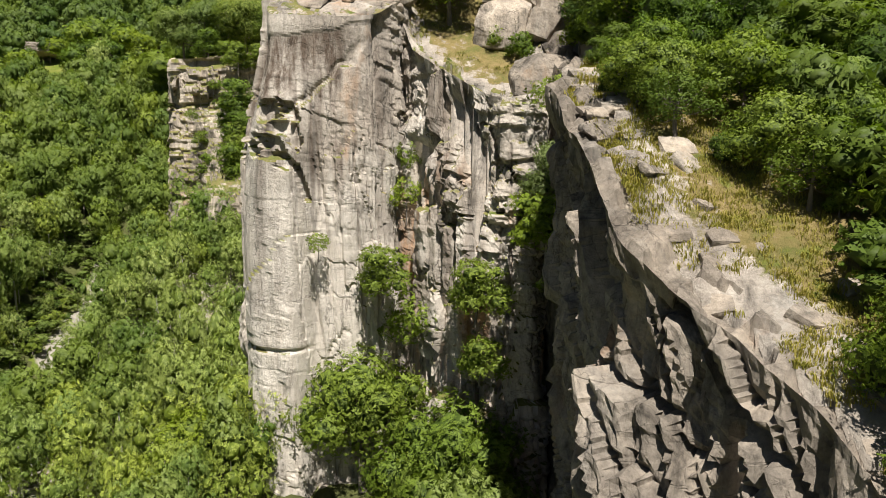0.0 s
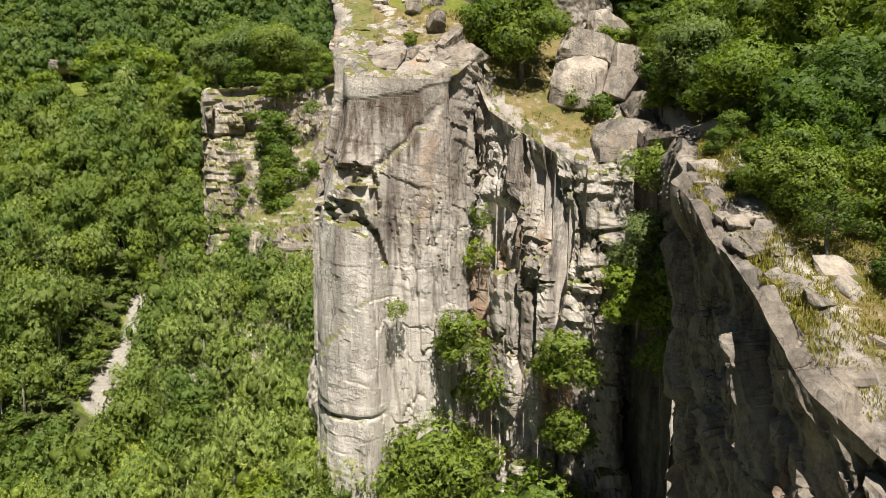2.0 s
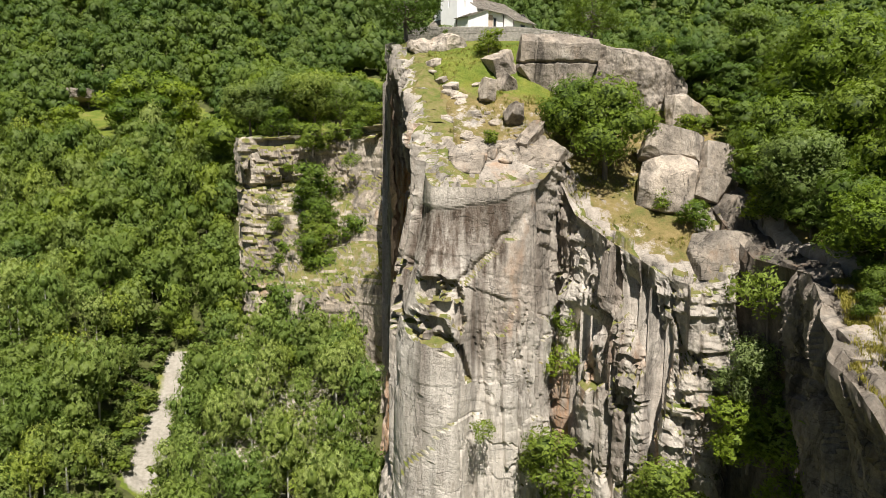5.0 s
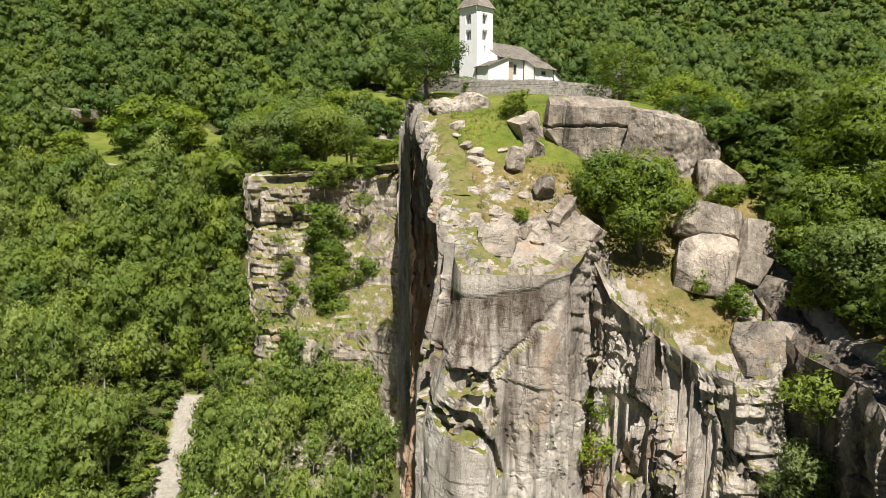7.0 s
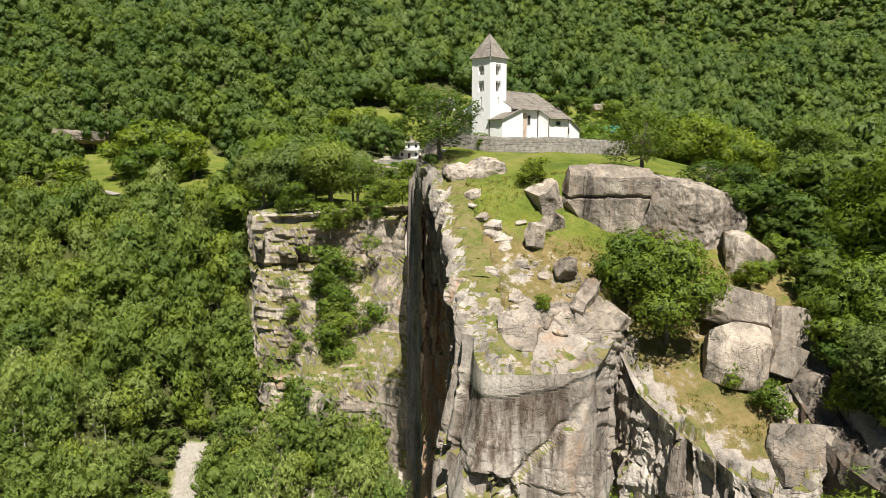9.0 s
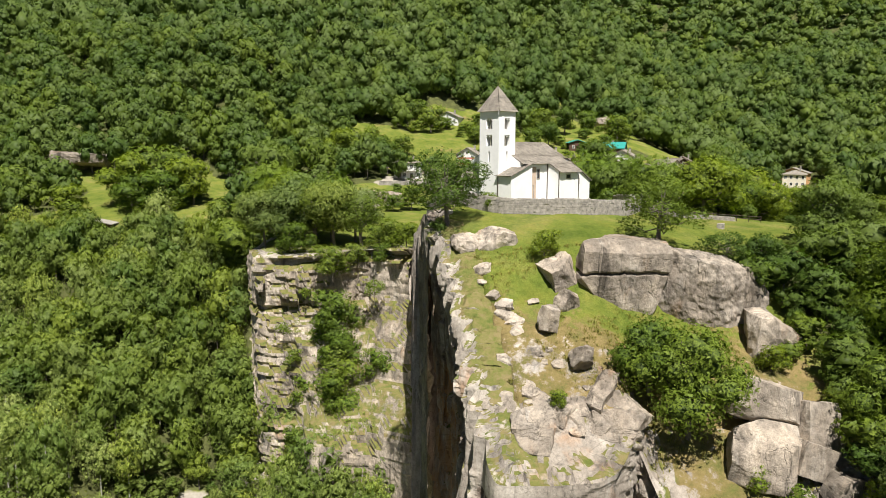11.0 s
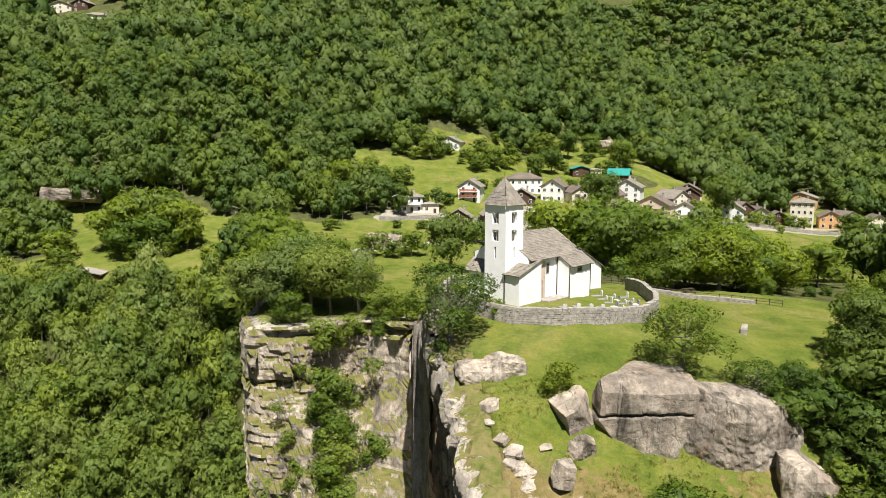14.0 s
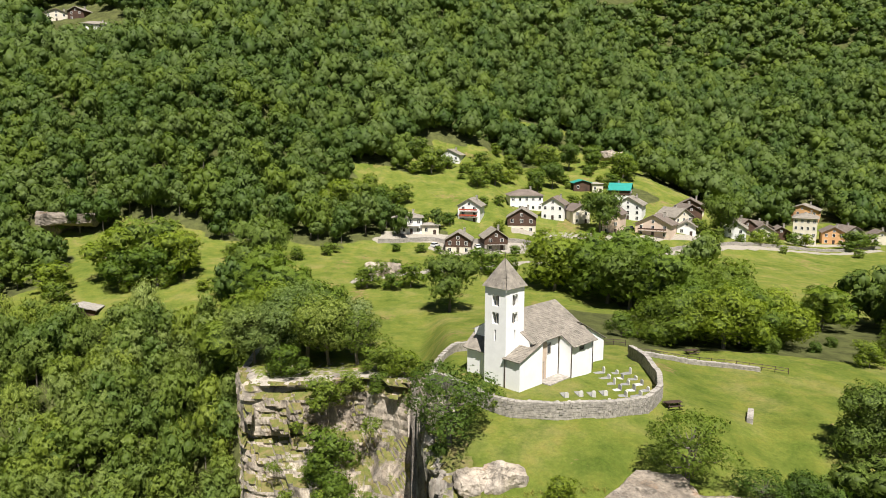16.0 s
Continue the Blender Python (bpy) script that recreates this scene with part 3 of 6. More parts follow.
def cliff(name, line, foot, spacing, label, material, batter=0.04, relief=1.0, k=100, shape=None, bands=1.0, lean=(0, 0), joint=0.0, floor_d=-1.1, crest=0.45, shear=0.0, grain=1.0, chimney=0.0, stains=None, calm=None, wide_cap=False, columns=1.0, courses=None, turf_from=0.0):
    """A rock wall that drops from the rim along a line of the plan (rock on its left hand) to a foot height."""
    pts, s = resample(line, spacing * 0.8)
    d = np.gradient(pts, axis=0)
    d /= np.hypot(*d.T)[:, None]
    out = np.stack([d[:, 1], -d[:, 0]], -1)
    w = max(3, int(1.6 / spacing))
    ker = np.ones(2 * w + 1) / (2 * w + 1)
    out = np.stack([np.convolve(np.pad(out[:, i], w, mode="edge"), ker, "valid") for i in (0, 1)], -1)
    out /= np.hypot(*out.T)[:, None]
    top = upland(pts[:, 0], pts[:, 1]) + 0.15
    rows = int((top.max() - foot) / (spacing * 1.25))
    f = np.linspace(0, 1, rows)
    S, Fv = np.meshgrid(s, f)
    Zm = top[None, :] + (foot - top[None, :]) * Fv
    depth = top[None, :] - Zm
    # flat-faced columns split by upright joints, each turned a little its own way
    wx = S + shear * Zm + 0.35 * fbm(S / 5, Zm / 14, k=k + 60) + 0.06 * fbm(S / 0.8, Zm / 3, k=k + 63)
    wz = Zm + 0.6 * fbm(S / 6, Zm / 4, k=k + 61) + 0.25 * S + 0.12 * fbm(S / 0.9, Zm / 0.9, k=k + 62)
    a1, b1, e1, p1, q1 = cells(wx / (4.6 * grain), wz / 17.0, k)
    a2, b2, e2, p2, q2 = cells(wx / (1.8 * grain) + 7, wz / 7.0, k + 10)
    a3, b3, e3, p3, q3 = cells(wx / (0.8 * grain) + 3, wz / 3.0 + 5, k + 20)
    a4, b4, e4, p4, q4 = cells(wx / 1.6 + 1, wz / 1.1 + 2, k + 25)
    rugged = step(-0.3, 0.7, fbm(S / 7, Zm / 13, k=k + 90, octaves=3) + joint)
    blocky = step(0.0, 0.6, fbm(S / 5, Zm / 5, k=k + 95, octaves=3) + 0.6 * joint)
    D = 0.7 * a1 + 0.9 * b1 * p1 + 0.35 * q1 * a1
    D = D + (0.12 + 0.5 * rugged) * a2 + (0.25 + 0.6 * rugged) * b2 * p2 + 0.3 * a2 * q2
    D = D + (0.03 + 0.17 * rugged) * a3 + (0.05 + 0.3 * rugged) * b3 * p3 + 0.14 * blocky * (a4 + b4 * q4)
    D = D + 0.07 * fbm(S / 0.9, Zm / 3, k=k + 30, octaves=4) + 0.6 * fbm(S / 9, Zm / 18, k=k + 40)
    crack = 1.5 * np.exp(-(e1 / 0.035) ** 2) * (b1 > -0.2) + 1.0 * rugged * np.exp(-(e2 / 0.06) ** 2) * (b2 > -0.3)
    if chimney:
        run = vnoise(S / 2.9 + 0.16 * fbm(S / 4, Zm / 11, k=k + 97), Zm / 60, k=k + 96)
        crack = crack + chimney * np.exp(-(run / 0.085) ** 2) * step(-0.5, 0.1, vnoise(S / 4, Zm / 9, k=k + 98))
    layer = 0.1 * bands * vnoise(S / 6, Zm / 0.55, k=k + 50)
    D = (D * columns - crack * columns ** 3 + layer) * relief
    if courses is not None:
        h, amp, tilt = courses
        broken = step(-0.5, 0.4, fbm(S / (6 * h), Zm / (6 * h), k=k + 33, octaves=3) + 0.5 * joint + 0.2)
        D = D + broken * strata(S, Zm, h, amp, tilt, k + 35) + 0.5 * broken * strata(S + 31, Zm + 11, h * 0.45, amp * 0.5, tilt, k + 45)
    if calm is not None:
        D = D * calm(depth, pts, Zm)
    if shape is not None:
        D = D + shape(S, Zm, depth, pts)
    D = np.maximum(D, floor_d) * step(-0.2, 1.0, depth) + batter * depth + 0.75
    X = pts[None, :, 0] + out[None, :, 0] * D
    Y = pts[None, :, 1] + out[None, :, 1] * D
    set_out = np.round(step(3, 34, depth) * 5 + 0.55 * fbm(S / 6, Zm / 6, k=k + 80)) / 5 * 0.85 + step(3, 34, depth) * 0.15
    X, Y = X + lean[0] * set_out, Y + lean[1] * set_out
    Zf = Zm
    # the rim folds in over the edge
    caps = []
    far = 4.4 if wide_cap else 3.4
    for inn in np.arange(far, 0.25, -0.34):
        cx, cy = pts[:, 0] - out[:, 0] * (inn - 0.75), pts[:, 1] - out[:, 1] * (inn - 0.75)
        v, _, e, _, _ = cells(s / 1.5 + 0.2 * vnoise(s, np.full_like(s, inn), k=k + 71), np.full_like(s, inn / 1.3), k + 70)
        dz = np.interp(inn, [0.3, 1.4, 2.8, 3.7, far], [0.15, 0.12, 0.08, 0.0, -0.9]) if wide_cap else np.interp(inn, [0.3, 1.4, 2.6, far], [0.15, 0.0, -0.35, -1.2])
        lumpy = step(2.8, 1.0, inn) if wide_cap else 1.0
        caps.append((cx, cy, upland(cx, cy) + dz + lumpy * (crest * (v - 0.15) - 0.35 * (e < 0.12)) + 0.14 * fbm(s / 0.8, np.full_like(s, inn / 0.8), k=k + 75)))
    X = np.vstack([[c[0] for c in caps], X])
    Y = np.vstack([[c[1] for c in caps], Y])
    Zm = np.vstack([[c[2] for c in caps], Zm])
    ny, nx = X.shape
    idx = np.arange(nx * ny).reshape(ny, nx)
    faces = np.stack([idx[:-1, :-1], idx[1:, :-1], idx[1:, 1:], idx[:-1, 1:]], -1).reshape(-1, 4)
    ob = mesh_object(name, np.stack([X, Y, Zm], -1).reshape(-1, 3), faces, material, False)
    inner = np.arange(far, 0.25, -0.34)[:, None] + 0.5 * vnoise(s[None, :] / 1.5, np.arange(far, 0.25, -0.34)[:, None] / 1.5, k=k + 77)
    attribute(ob, "turf", np.vstack([step(0.6, 1.5, inner) * step(turf_from - 1, turf_from + 1, pts[None, :, 1]), np.zeros_like(S)]).ravel())
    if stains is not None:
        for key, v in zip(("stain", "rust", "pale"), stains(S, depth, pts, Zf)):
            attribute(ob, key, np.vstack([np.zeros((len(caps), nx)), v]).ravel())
    return tagged(ob, label, "cliff", kind="structure")


def rim_part(a, b):
    return RIM[a:b + 1]


def ridge_shape(S, Z, depth, pts):
    near = step(35, 28, pts[None, :, 1]) * np.ones_like(S)
    slabs = strata(Z * 0.45, S + 0.42 * Z + 0.5 * fbm(S / 4, Z / 7, k=640), 2.3, 0.75, 0.0, 642) + 0.6 * strata(Z * 0.5 + 17, S + 0.5 * Z, 0.9, 0.5, 0.0, 648) - 0.3
    cleft = -2.6 * np.exp(-((pts[None, :, 1] + 0.05 * Z - 23.6) / 0.45) ** 2) * step(1.5, 5, depth)
    under = -0.1 * np.minimum(depth, 22) * step(32, 37, pts[None, :, 1])
    return under + near * 0.28 * np.maximum(depth - 3, 0) * step(2, 6, depth) + slabs * step(0.5, 3, depth) + cleft


def ridge_calm(depth, pts, Z):
    """The hollowed far side of the ridge is sheer."""
    y = pts[None, :, 1]
    return 1 - 0.2 * step(32, 37, y) * step(54, 50, y) * step(3, 8, depth)


def lip_z(x, S):
    """Height of the overhanging lip across the front of the pillar."""
    return np.interp(x, [-18, -16, -12, -8, -6], [-20.9, -20.7, -20.6, -19.4, -18.8]) + 0.3 * fbm(S / 2.2, S * 0, k=170, octaves=3)


def pillar_shape(S, Z, depth, pts):
    x, y = pts[None, :, 0] + 0 * S, pts[None, :, 1] + 0 * S
    front = step(79, 74, y)
    under = Z - lip_z(x, S)
    warp = 0.5 * fbm(S / 1.6, Z / 2.4, k=171)
    lip = 0.08 * np.exp(-((under - 1.1) / 1.3) ** 2) - 0.14 * step(0.15, -0.2, under) * (1 - 0.7 * step(-3, -10, under))
    # a slanting broken overhang under the seep, with a shoulder of blocks below it
    slant = np.interp(x, [-17, -15.1, -12, -8.9, -8], [-29.8, -28.4, -26, -22.9, -22]) + warp
    shoulder = step(-16.8, -15.8, x) * step(-7.6, -9.5, x)
    lip = lip + shoulder * (0.4 * step(0.25, -0.35, Z - slant) * step(-8, -2.5, Z - slant) - 0.3 * np.exp(-((Z - slant - 0.5) / 0.4) ** 2))
    # angular pockets where blocks have dropped out
    a, b, e, _, _ = cells((S + 0.35 * Z) / 1.25 + 0.25 * fbm(S, Z, k=182), Z / 2.3 + 0.25 * fbm(S, Z, k=184), 181)
    lip = lip - 1.0 * step(-12.5, -14.5, x) * step(-25.5, -27, Z) * step(-35, -33, Z) * (a > 0.2) * step(0.0, 0.25, e)
    for px, pz, w, h in ((-17.6, -30.2, 0.5, 1.1), (-15.9, -31.9, 0.5, 1.2), (-14.2, -35.5, 0.3, 1.8)):
        lip = lip - 1.2 * step(1.15, 0.85, np.maximum(np.abs(x - px + 0.25 * (Z - pz)) / w, np.abs(Z - pz + warp * 0.4) / h))
    # the corner where the face steps back, and the split column beyond it
    back = step(-7.5, -7.1, x + 0.12 * warp)
    lip = lip - 0.9 * back - 0.9 * np.exp(-((x + 7.3 + 0.1 * warp) / 0.16) ** 2) * step(-18, -19, Z) - 0.6 * np.exp(-((x + 9.3 + 0.03 * (Z + 30) + 0.2 * warp) / 0.14) ** 2) * step(-30, -33, Z)
    flutes = (0.25 * fbm((S + 0.04 * Z) / 1.5, Z / 16, k=176, octaves=4) + 0.55 * strata(Z * 0.22, S + 0.05 * Z, 1.5, 0.5, 0.0, 177)) * step(-30, -34, Z)
    ledge = -0.5 * np.exp(-((Z + 52.3 + 0.5 * warp) / 0.22) ** 2) * step(-13, -15, x)
    side = step(75.0, 80.0, y) * step(-15.5, -16.5, x)
    a5, b5, e5, p5, _ = cells((S + 0.3 * Z) / 1.3, Z / 4.2, 187)
    plates = side * (0.65 * a5 + 0.7 * b5 * p5 - 0.6 * np.exp(-(e5 / 0.07) ** 2)) * (0.6 + 0.4 * step(9, 3, depth))
    hollow = side * (-0.6 * step(3.0, 5.5, depth + 1.5 * a5) - 0.065 * np.minimum(depth, 24) + 0.09 * np.maximum(depth - 26, 0))
    flare = 2.7 * step(85, 77, y) * step(-13.0, -15.5, x) * step(1.5, 17, depth)     # the corner widens downwards
    return front * (lip + flutes + ledge) * step(-15.5, -17.0, Z) + hollow + plates + flare


def pillar_calm(depth, pts, Z):
    """Smooth upper slab and a plain sheer chasm side."""
    x, y = pts[None, :, 0], pts[None, :, 1]
    front = step(79, 74, y) * step(-5, -8, x)
    side = step(72.4, 74.0, y) * step(-14.8, -16.0, x)
    slab = step(-27, -23, Z + 1.0 * (x + 17) * 0.5)
    return 1 - front * (0.45 + 0.42 * slab + 0.28 * step(-32, -38, Z)) - 0.75 * side * step(1, 4, depth)


def pillar_stains(S, depth, pts, Z):
    """Brown seep below the lip, running down in streaks; darker upper chasm side; orange rust low in the chasm wall;
    fresh pale rock low on the front.
    """
    x, y = pts[None, :, 0] + 0 * S, pts[None, :, 1]
    front = step(79, 74, y) * step(-5, -8, x) * step(-18, -17.2, x)
    under = lip_z(x, S) - Z
    run = 5 * fbm(S / 1.1, depth / 40, k=191) + 2.5 * fbm(S / 0.45, depth / 30, k=192)
    brown = front * step(-0.1, 0.3, under) * step(7.5, 3.0, under - 0.6 * run) * step(-8.5, -11, x)
    streak = front * step(1.5, 3, under) * step(16, 10, under - run) * np.exp(-((x + 10.8 + 0.06 * (Z + 25)) / 1.5) ** 2) * step(-0.35, 0.25, fbm(S / 0.5, Z / 12, k=196))
    thin = 0.6 * front * step(1.0, 3, under) * step(30, 12, under) * step(0.35, 0.6, fbm(S / 0.8, Z / 30, k=197))
    rust = step(84, 92, y) * step(-15.5, -16.5, x) * step(13, 19, depth + 4 * fbm(S / 1.6, depth / 9, k=195))
    pale = step(79, 74, y) * step(-4, -7, x) * step(-31, -38, Z + 4 * fbm(S / 2.2, depth / 12, k=194))
    # darker tone over the upper part of the chasm side
    side_dark = 0.7 * step(75.5, 77.5, y) * step(-15.5, -16.5, x) * step(2, 6, depth) * step(34, 20, depth)
    return np.maximum.reduce([0.95 * brown, 0.75 * streak, thin, side_dark]), 0.65 * rust * np.ones_like(S), 0.6 * pale


def west_calm(depth, pts, Z):
    """The grassed terraces are smoother than the walls between them."""
    x = pts[None, :, 0]
    return 1 - 0.75 * step(-52, -46, x) * step(9, 13, depth) * step(19, 16, depth) - 0.6 * step(-52, -46, x) * step(20, 22, depth)


def west_shape(S, Z, depth, pts):
    """A sheer block above a deep level crack, then grassed terraces that run out below it."""
    x = pts[None, :, 0] + 0 * S
    right = step(-53, -45, x + 2 * fbm(S / 5, Z / 5, k=271))
    crack = -1.3 * np.exp(-((depth - 9.6 + 0.05 * (x + 55) + 0.4 * fbm(S / 4, Z / 4, k=272)) / 0.35) ** 2) * step(-44, -47, x)
    roll = -2.6 * step(2.6, 0.6, depth) * step(-56, -52, x)
    terrace = right * (0.5 * np.clip(depth - 10 - 2 * fbm(S / 4, S * 0, k=273), 0, 6) + 0.6 * np.clip(depth - 21, 0, 7))
    return crack + roll + terrace


def buttress_stains(S, depth, pts, Z):
    """Dark seeps down the joints and patches of orange iron stain."""
    seep = step(0.05, 0.45, fbm(S / 1.4, depth / 26, k=491))
    rust = step(0.3, 0.6, fbm(S / 2.2, depth / 7, k=492)) * step(6, 14, depth)
    return 0.6 * seep, 0.5 * rust, 0.5 * step(0.0, 0.5, fbm(S / 2.6, depth / 9, k=493))


cliff("cliff_west", rim_part(1, 5), -52, 0.36, "pale banded rock cliff with grassy ledges", ROCK_LEDGE, 0.02, 0.8, 200, west_shape, 1.5, (5, -14), 0.35, columns=0.3, courses=(1.5, 0.5, 0.05), floor_d=-3.0, calm=west_calm)
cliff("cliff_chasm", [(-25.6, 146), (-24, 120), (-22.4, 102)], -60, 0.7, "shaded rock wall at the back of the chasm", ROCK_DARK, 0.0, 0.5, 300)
rng = np.random.RandomState(31)
CREST, ey = [(-22.8, 103)], 100.5
while ey > 75.0:        # plates set one behind another along the edge of the chasm
    ex = float(np.interp(ey, [72, 82, 95.5, 103], [-17.0, -18.3, -20.9, -22.8]))
    run, out_by = rng.uniform(1.2, 3.0), rng.uniform(0.25, 0.75)
    CREST += [(ex + 0.25, ey), (ex - 0.06 * run - out_by, ey - run * 0.92), (ex + 0.1 * run + 0.35, ey - run)]
    ey -= run + 0.15
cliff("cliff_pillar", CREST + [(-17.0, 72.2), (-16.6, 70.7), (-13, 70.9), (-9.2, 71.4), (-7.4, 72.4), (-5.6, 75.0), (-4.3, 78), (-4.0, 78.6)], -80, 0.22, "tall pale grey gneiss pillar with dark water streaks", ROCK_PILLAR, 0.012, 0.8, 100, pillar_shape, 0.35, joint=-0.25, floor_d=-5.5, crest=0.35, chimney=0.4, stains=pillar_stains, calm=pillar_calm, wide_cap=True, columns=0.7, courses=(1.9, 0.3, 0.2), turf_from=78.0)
cliff("cliff_buttress", [(-4.7, 79), (-4.3, 78), (-3.2, 75.2), (-1.4, 72), (0.6, 69.6), (3, 68), (5.5, 66.8), (8.4, 66.2), (9.8, 69), (10.5, 76)], -80, 0.22, "fractured grey rock buttress with upright joints", ROCK_PILLAR, 0.015, 0.9, 400, joint=0.5, crest=0.9, floor_d=-3.4, chimney=2.8, stains=buttress_stains, courses=(1.5, 0.42, 0.1))
# the slot's depth of shade is put into its rock colour
cliff("cliff_slot", [(10.3, 74), (10.5, 76), (10.9, 76), (11.7, 66), (12.0, 57.5)], -80, 0.4, "dark rock walls of a narrow slot", ROCK_SHADE, 0.0, 0.7, 500, floor_d=-0.2)
RIDGE_LINE = [(12.1, 59), (12.0, 57), (9.4, 50), (7.6, 46), (7.7, 40), (8.3, 34), (8.8, 31), (10.4, 29), (12, 26.3), (13.2, 23), (15, 17), (21, 8), (30, 1)]
rng, JAGGED = np.random.RandomState(44), []
for (ax, ay), (bx, by) in zip(RIDGE_LINE, RIDGE_LINE[1:]):     # the crest is notched between its corners
    n = max(1, int(math.hypot(bx - ax, by - ay) / 1.7))
    for q in range(n):
        f, side = q / n, (rng.uniform(-0.55, 0.45) if 14 < ay < 52 else 0.0)
        ll = math.hypot(bx - ax, by - ay)
        JAGGED.append((ax + (bx - ax) * f + side * (by - ay) / ll, ay + (by - ay) * f - side * (bx - ax) / ll))
# darker rock stands in for shade on the ridge face
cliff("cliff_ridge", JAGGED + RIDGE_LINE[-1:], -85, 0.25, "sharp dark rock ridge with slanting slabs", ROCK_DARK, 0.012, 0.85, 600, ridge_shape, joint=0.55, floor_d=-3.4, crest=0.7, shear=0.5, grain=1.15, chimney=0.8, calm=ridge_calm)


# ---- boulders ----
def cube_grid(n):
    """A cube of n x n quads a side, from -1 to 1."""
    t = np.linspace(-1, 1, n + 1)
    A, B = np.meshgrid(t, t)
    vs, fs, o = [], [], 0
    idx = np.arange((n + 1) ** 2).reshape(n + 1, n + 1)
    q = np.stack([idx[:-1, :-1], idx[:-1, 1:], idx[1:, 1:], idx[1:, :-1]], -1).reshape(-1, 4)
    for ax in range(3):
        for sg in (-1, 1):
            p = np.zeros(((n + 1) ** 2, 3))
            p[:, ax], p[:, (ax + 1) % 3], p[:, (ax + 2) % 3] = sg, A.ravel(), B.ravel()
            vs.append(p)
            fs.append((q if sg > 0 else q[:, ::-1]) + o)
            o += (n + 1) ** 2
    v, f = np.vstack(vs), np.vstack(fs)
    key, inv = np.unique(np.round(v * 1000).astype(int), axis=0, return_inverse=True)
    return key / 1000.0, inv.reshape(-1)[f]


def boulder(name, x, y, z, sx, sy, sz, seed, label, turn=(0, 0, 0), n=16, cuts=7, boxy=0.45, rough=0.07, material=None, group="", cut=(0.66, 0.98), seam=None):
    """An angular block: a rounded cuboid with broken corners and a worn skin; half sizes in metres."""
    rng = np.random.RandomState(seed)
    v, f = cube_grid(n)
    r = np.linalg.norm(v, axis=1, keepdims=True)
    v = v * (boxy + (1 - boxy) / r)
    for _ in range(cuts):
        d = rng.normal(size=3)
        d /= np.linalg.norm(d)
        off = rng.uniform(*cut)
        over = np.maximum(v @ d - off, 0)
        v = v - over[:, None] * d
    size = np.array([sx, sy, sz])
    w = v * size
    nrm = v / (np.linalg.norm(v, axis=1, keepdims=True) + 1e-9)
    s = seed * 1.7
    m = max(sx, sy, sz)
    disp = rough * m * (fbm(w[:, 0] / (0.5 * m) + s, w[:, 1] / (0.5 * m), w[:, 2] / (0.5 * m), 4, seed % 50) + 0.25 * fbm(w[:, 0] * 2 + s, w[:, 1] * 2, w[:, 2] * 2, 3, seed % 50 + 7))
    if seam is not None:        # a level crack right round
        disp = disp - 0.8 * np.exp(-((w[:, 2] - seam - 0.06 * w[:, 0] - 0.15 * fbm(w[:, 0], w[:, 1], k=seed)) / 0.11) ** 2)
    w = w + nrm * disp[:, None]
    ob = mesh_object(name, w, f, material or ROCK_PALE, False)
    ob.matrix_basis = pose(x, y, z, *turn)
    return tagged(ob, label, "rock", group)


SLOPE_ROCKS = "boulders on the slope"
boulder("boulder", -2.6, 92.0, -6.2, 4.9, 3.4, 4.2, 11, "huge smooth flat-topped grey boulder with a level crack", (3, 3, 2), 60, 7, 0.8, 0.03, ROCK_PALE, cut=(0.92, 1.2), seam=0.9)
boulder("boulder", 6.6, 92.6, -8.9, 6.4, 3.4, 4.7, 12, "huge rough lichen-speckled grey boulder on the grass slope", (4, 19, -6), 60, 12, 0.82, 0.06, ROCK_GREY, cut=(0.95, 1.3))
boulder("boulder", 12.6, 89.0, -12.4, 3.6, 3.0, 3.2, 13, "grass-capped grey rock block below the meadow", (0, 6, 10), 22, 8, 0.6, 0.07)
boulder("rock_fin", -19.7, 75.8, -52.0, 2.0, 3.2, 15, 16, "brown-grey rock fin leaning on the pillar", (-3, 7, 20), 44, 16, 0.8, 0.075, ROCK, cut=(0.7, 1.15))
boulder("boulder", -8.9, 91.0, -6.4, 1.9, 2.0, 2.3, 14, "cracked grey rock block beside the huge boulder", (10, -20, 20), 22, 9, 0.88, 0.07, cut=(0.75, 1.15))
boulder("boulder", -8.9, 88.2, -8.6, 1.5, 1.3, 1.6, 15, "broken grey rock lying under a larger block", (30, 20, 50), 18, 8, 0.88, 0.07, cut=(0.75, 1.15))
PILE = "fallen blocks in a pile"
boulder("rock_block", 7.7, 79.0, -15.4, 2.9, 2.2, 1.9, 21, "angular pale grey block at the top of a pile", (-12, 16, -10), 18, 8, 0.93, 0.04, group=PILE, cut=(0.86, 1.25))
boulder("rock_block", 6.4, 76.2, -19.0, 2.7, 1.9, 3.0, 22, "large flat-faced grey block leaning in a pile", (-14, 8, -14), 20, 8, 0.93, 0.04, group=PILE, cut=(0.86, 1.25))
boulder("rock_block", 12.3, 78.4, -17.7, 2.6, 1.9, 2.4, 23, "tilted grey slab block in a pile", (-16, 10, 14), 18, 8, 0.93, 0.04, group=PILE, cut=(0.86, 1.25))
boulder("rock_block", 10.4, 75.8, -19.4, 1.8, 1.6, 1.5, 24, "small wedged grey block in a pile", (-10, 20, 5), 14, 7, 0.93, 0.04, group=PILE, cut=(0.86, 1.25))
boulder("rock_block", 12.9, 74.6, -21.6, 1.8, 1.5, 1.5, 25, "broken grey block at the foot of a pile", (5, 12, 30), 14, 8, 0.93, 0.04, group=PILE, cut=(0.86, 1.25))
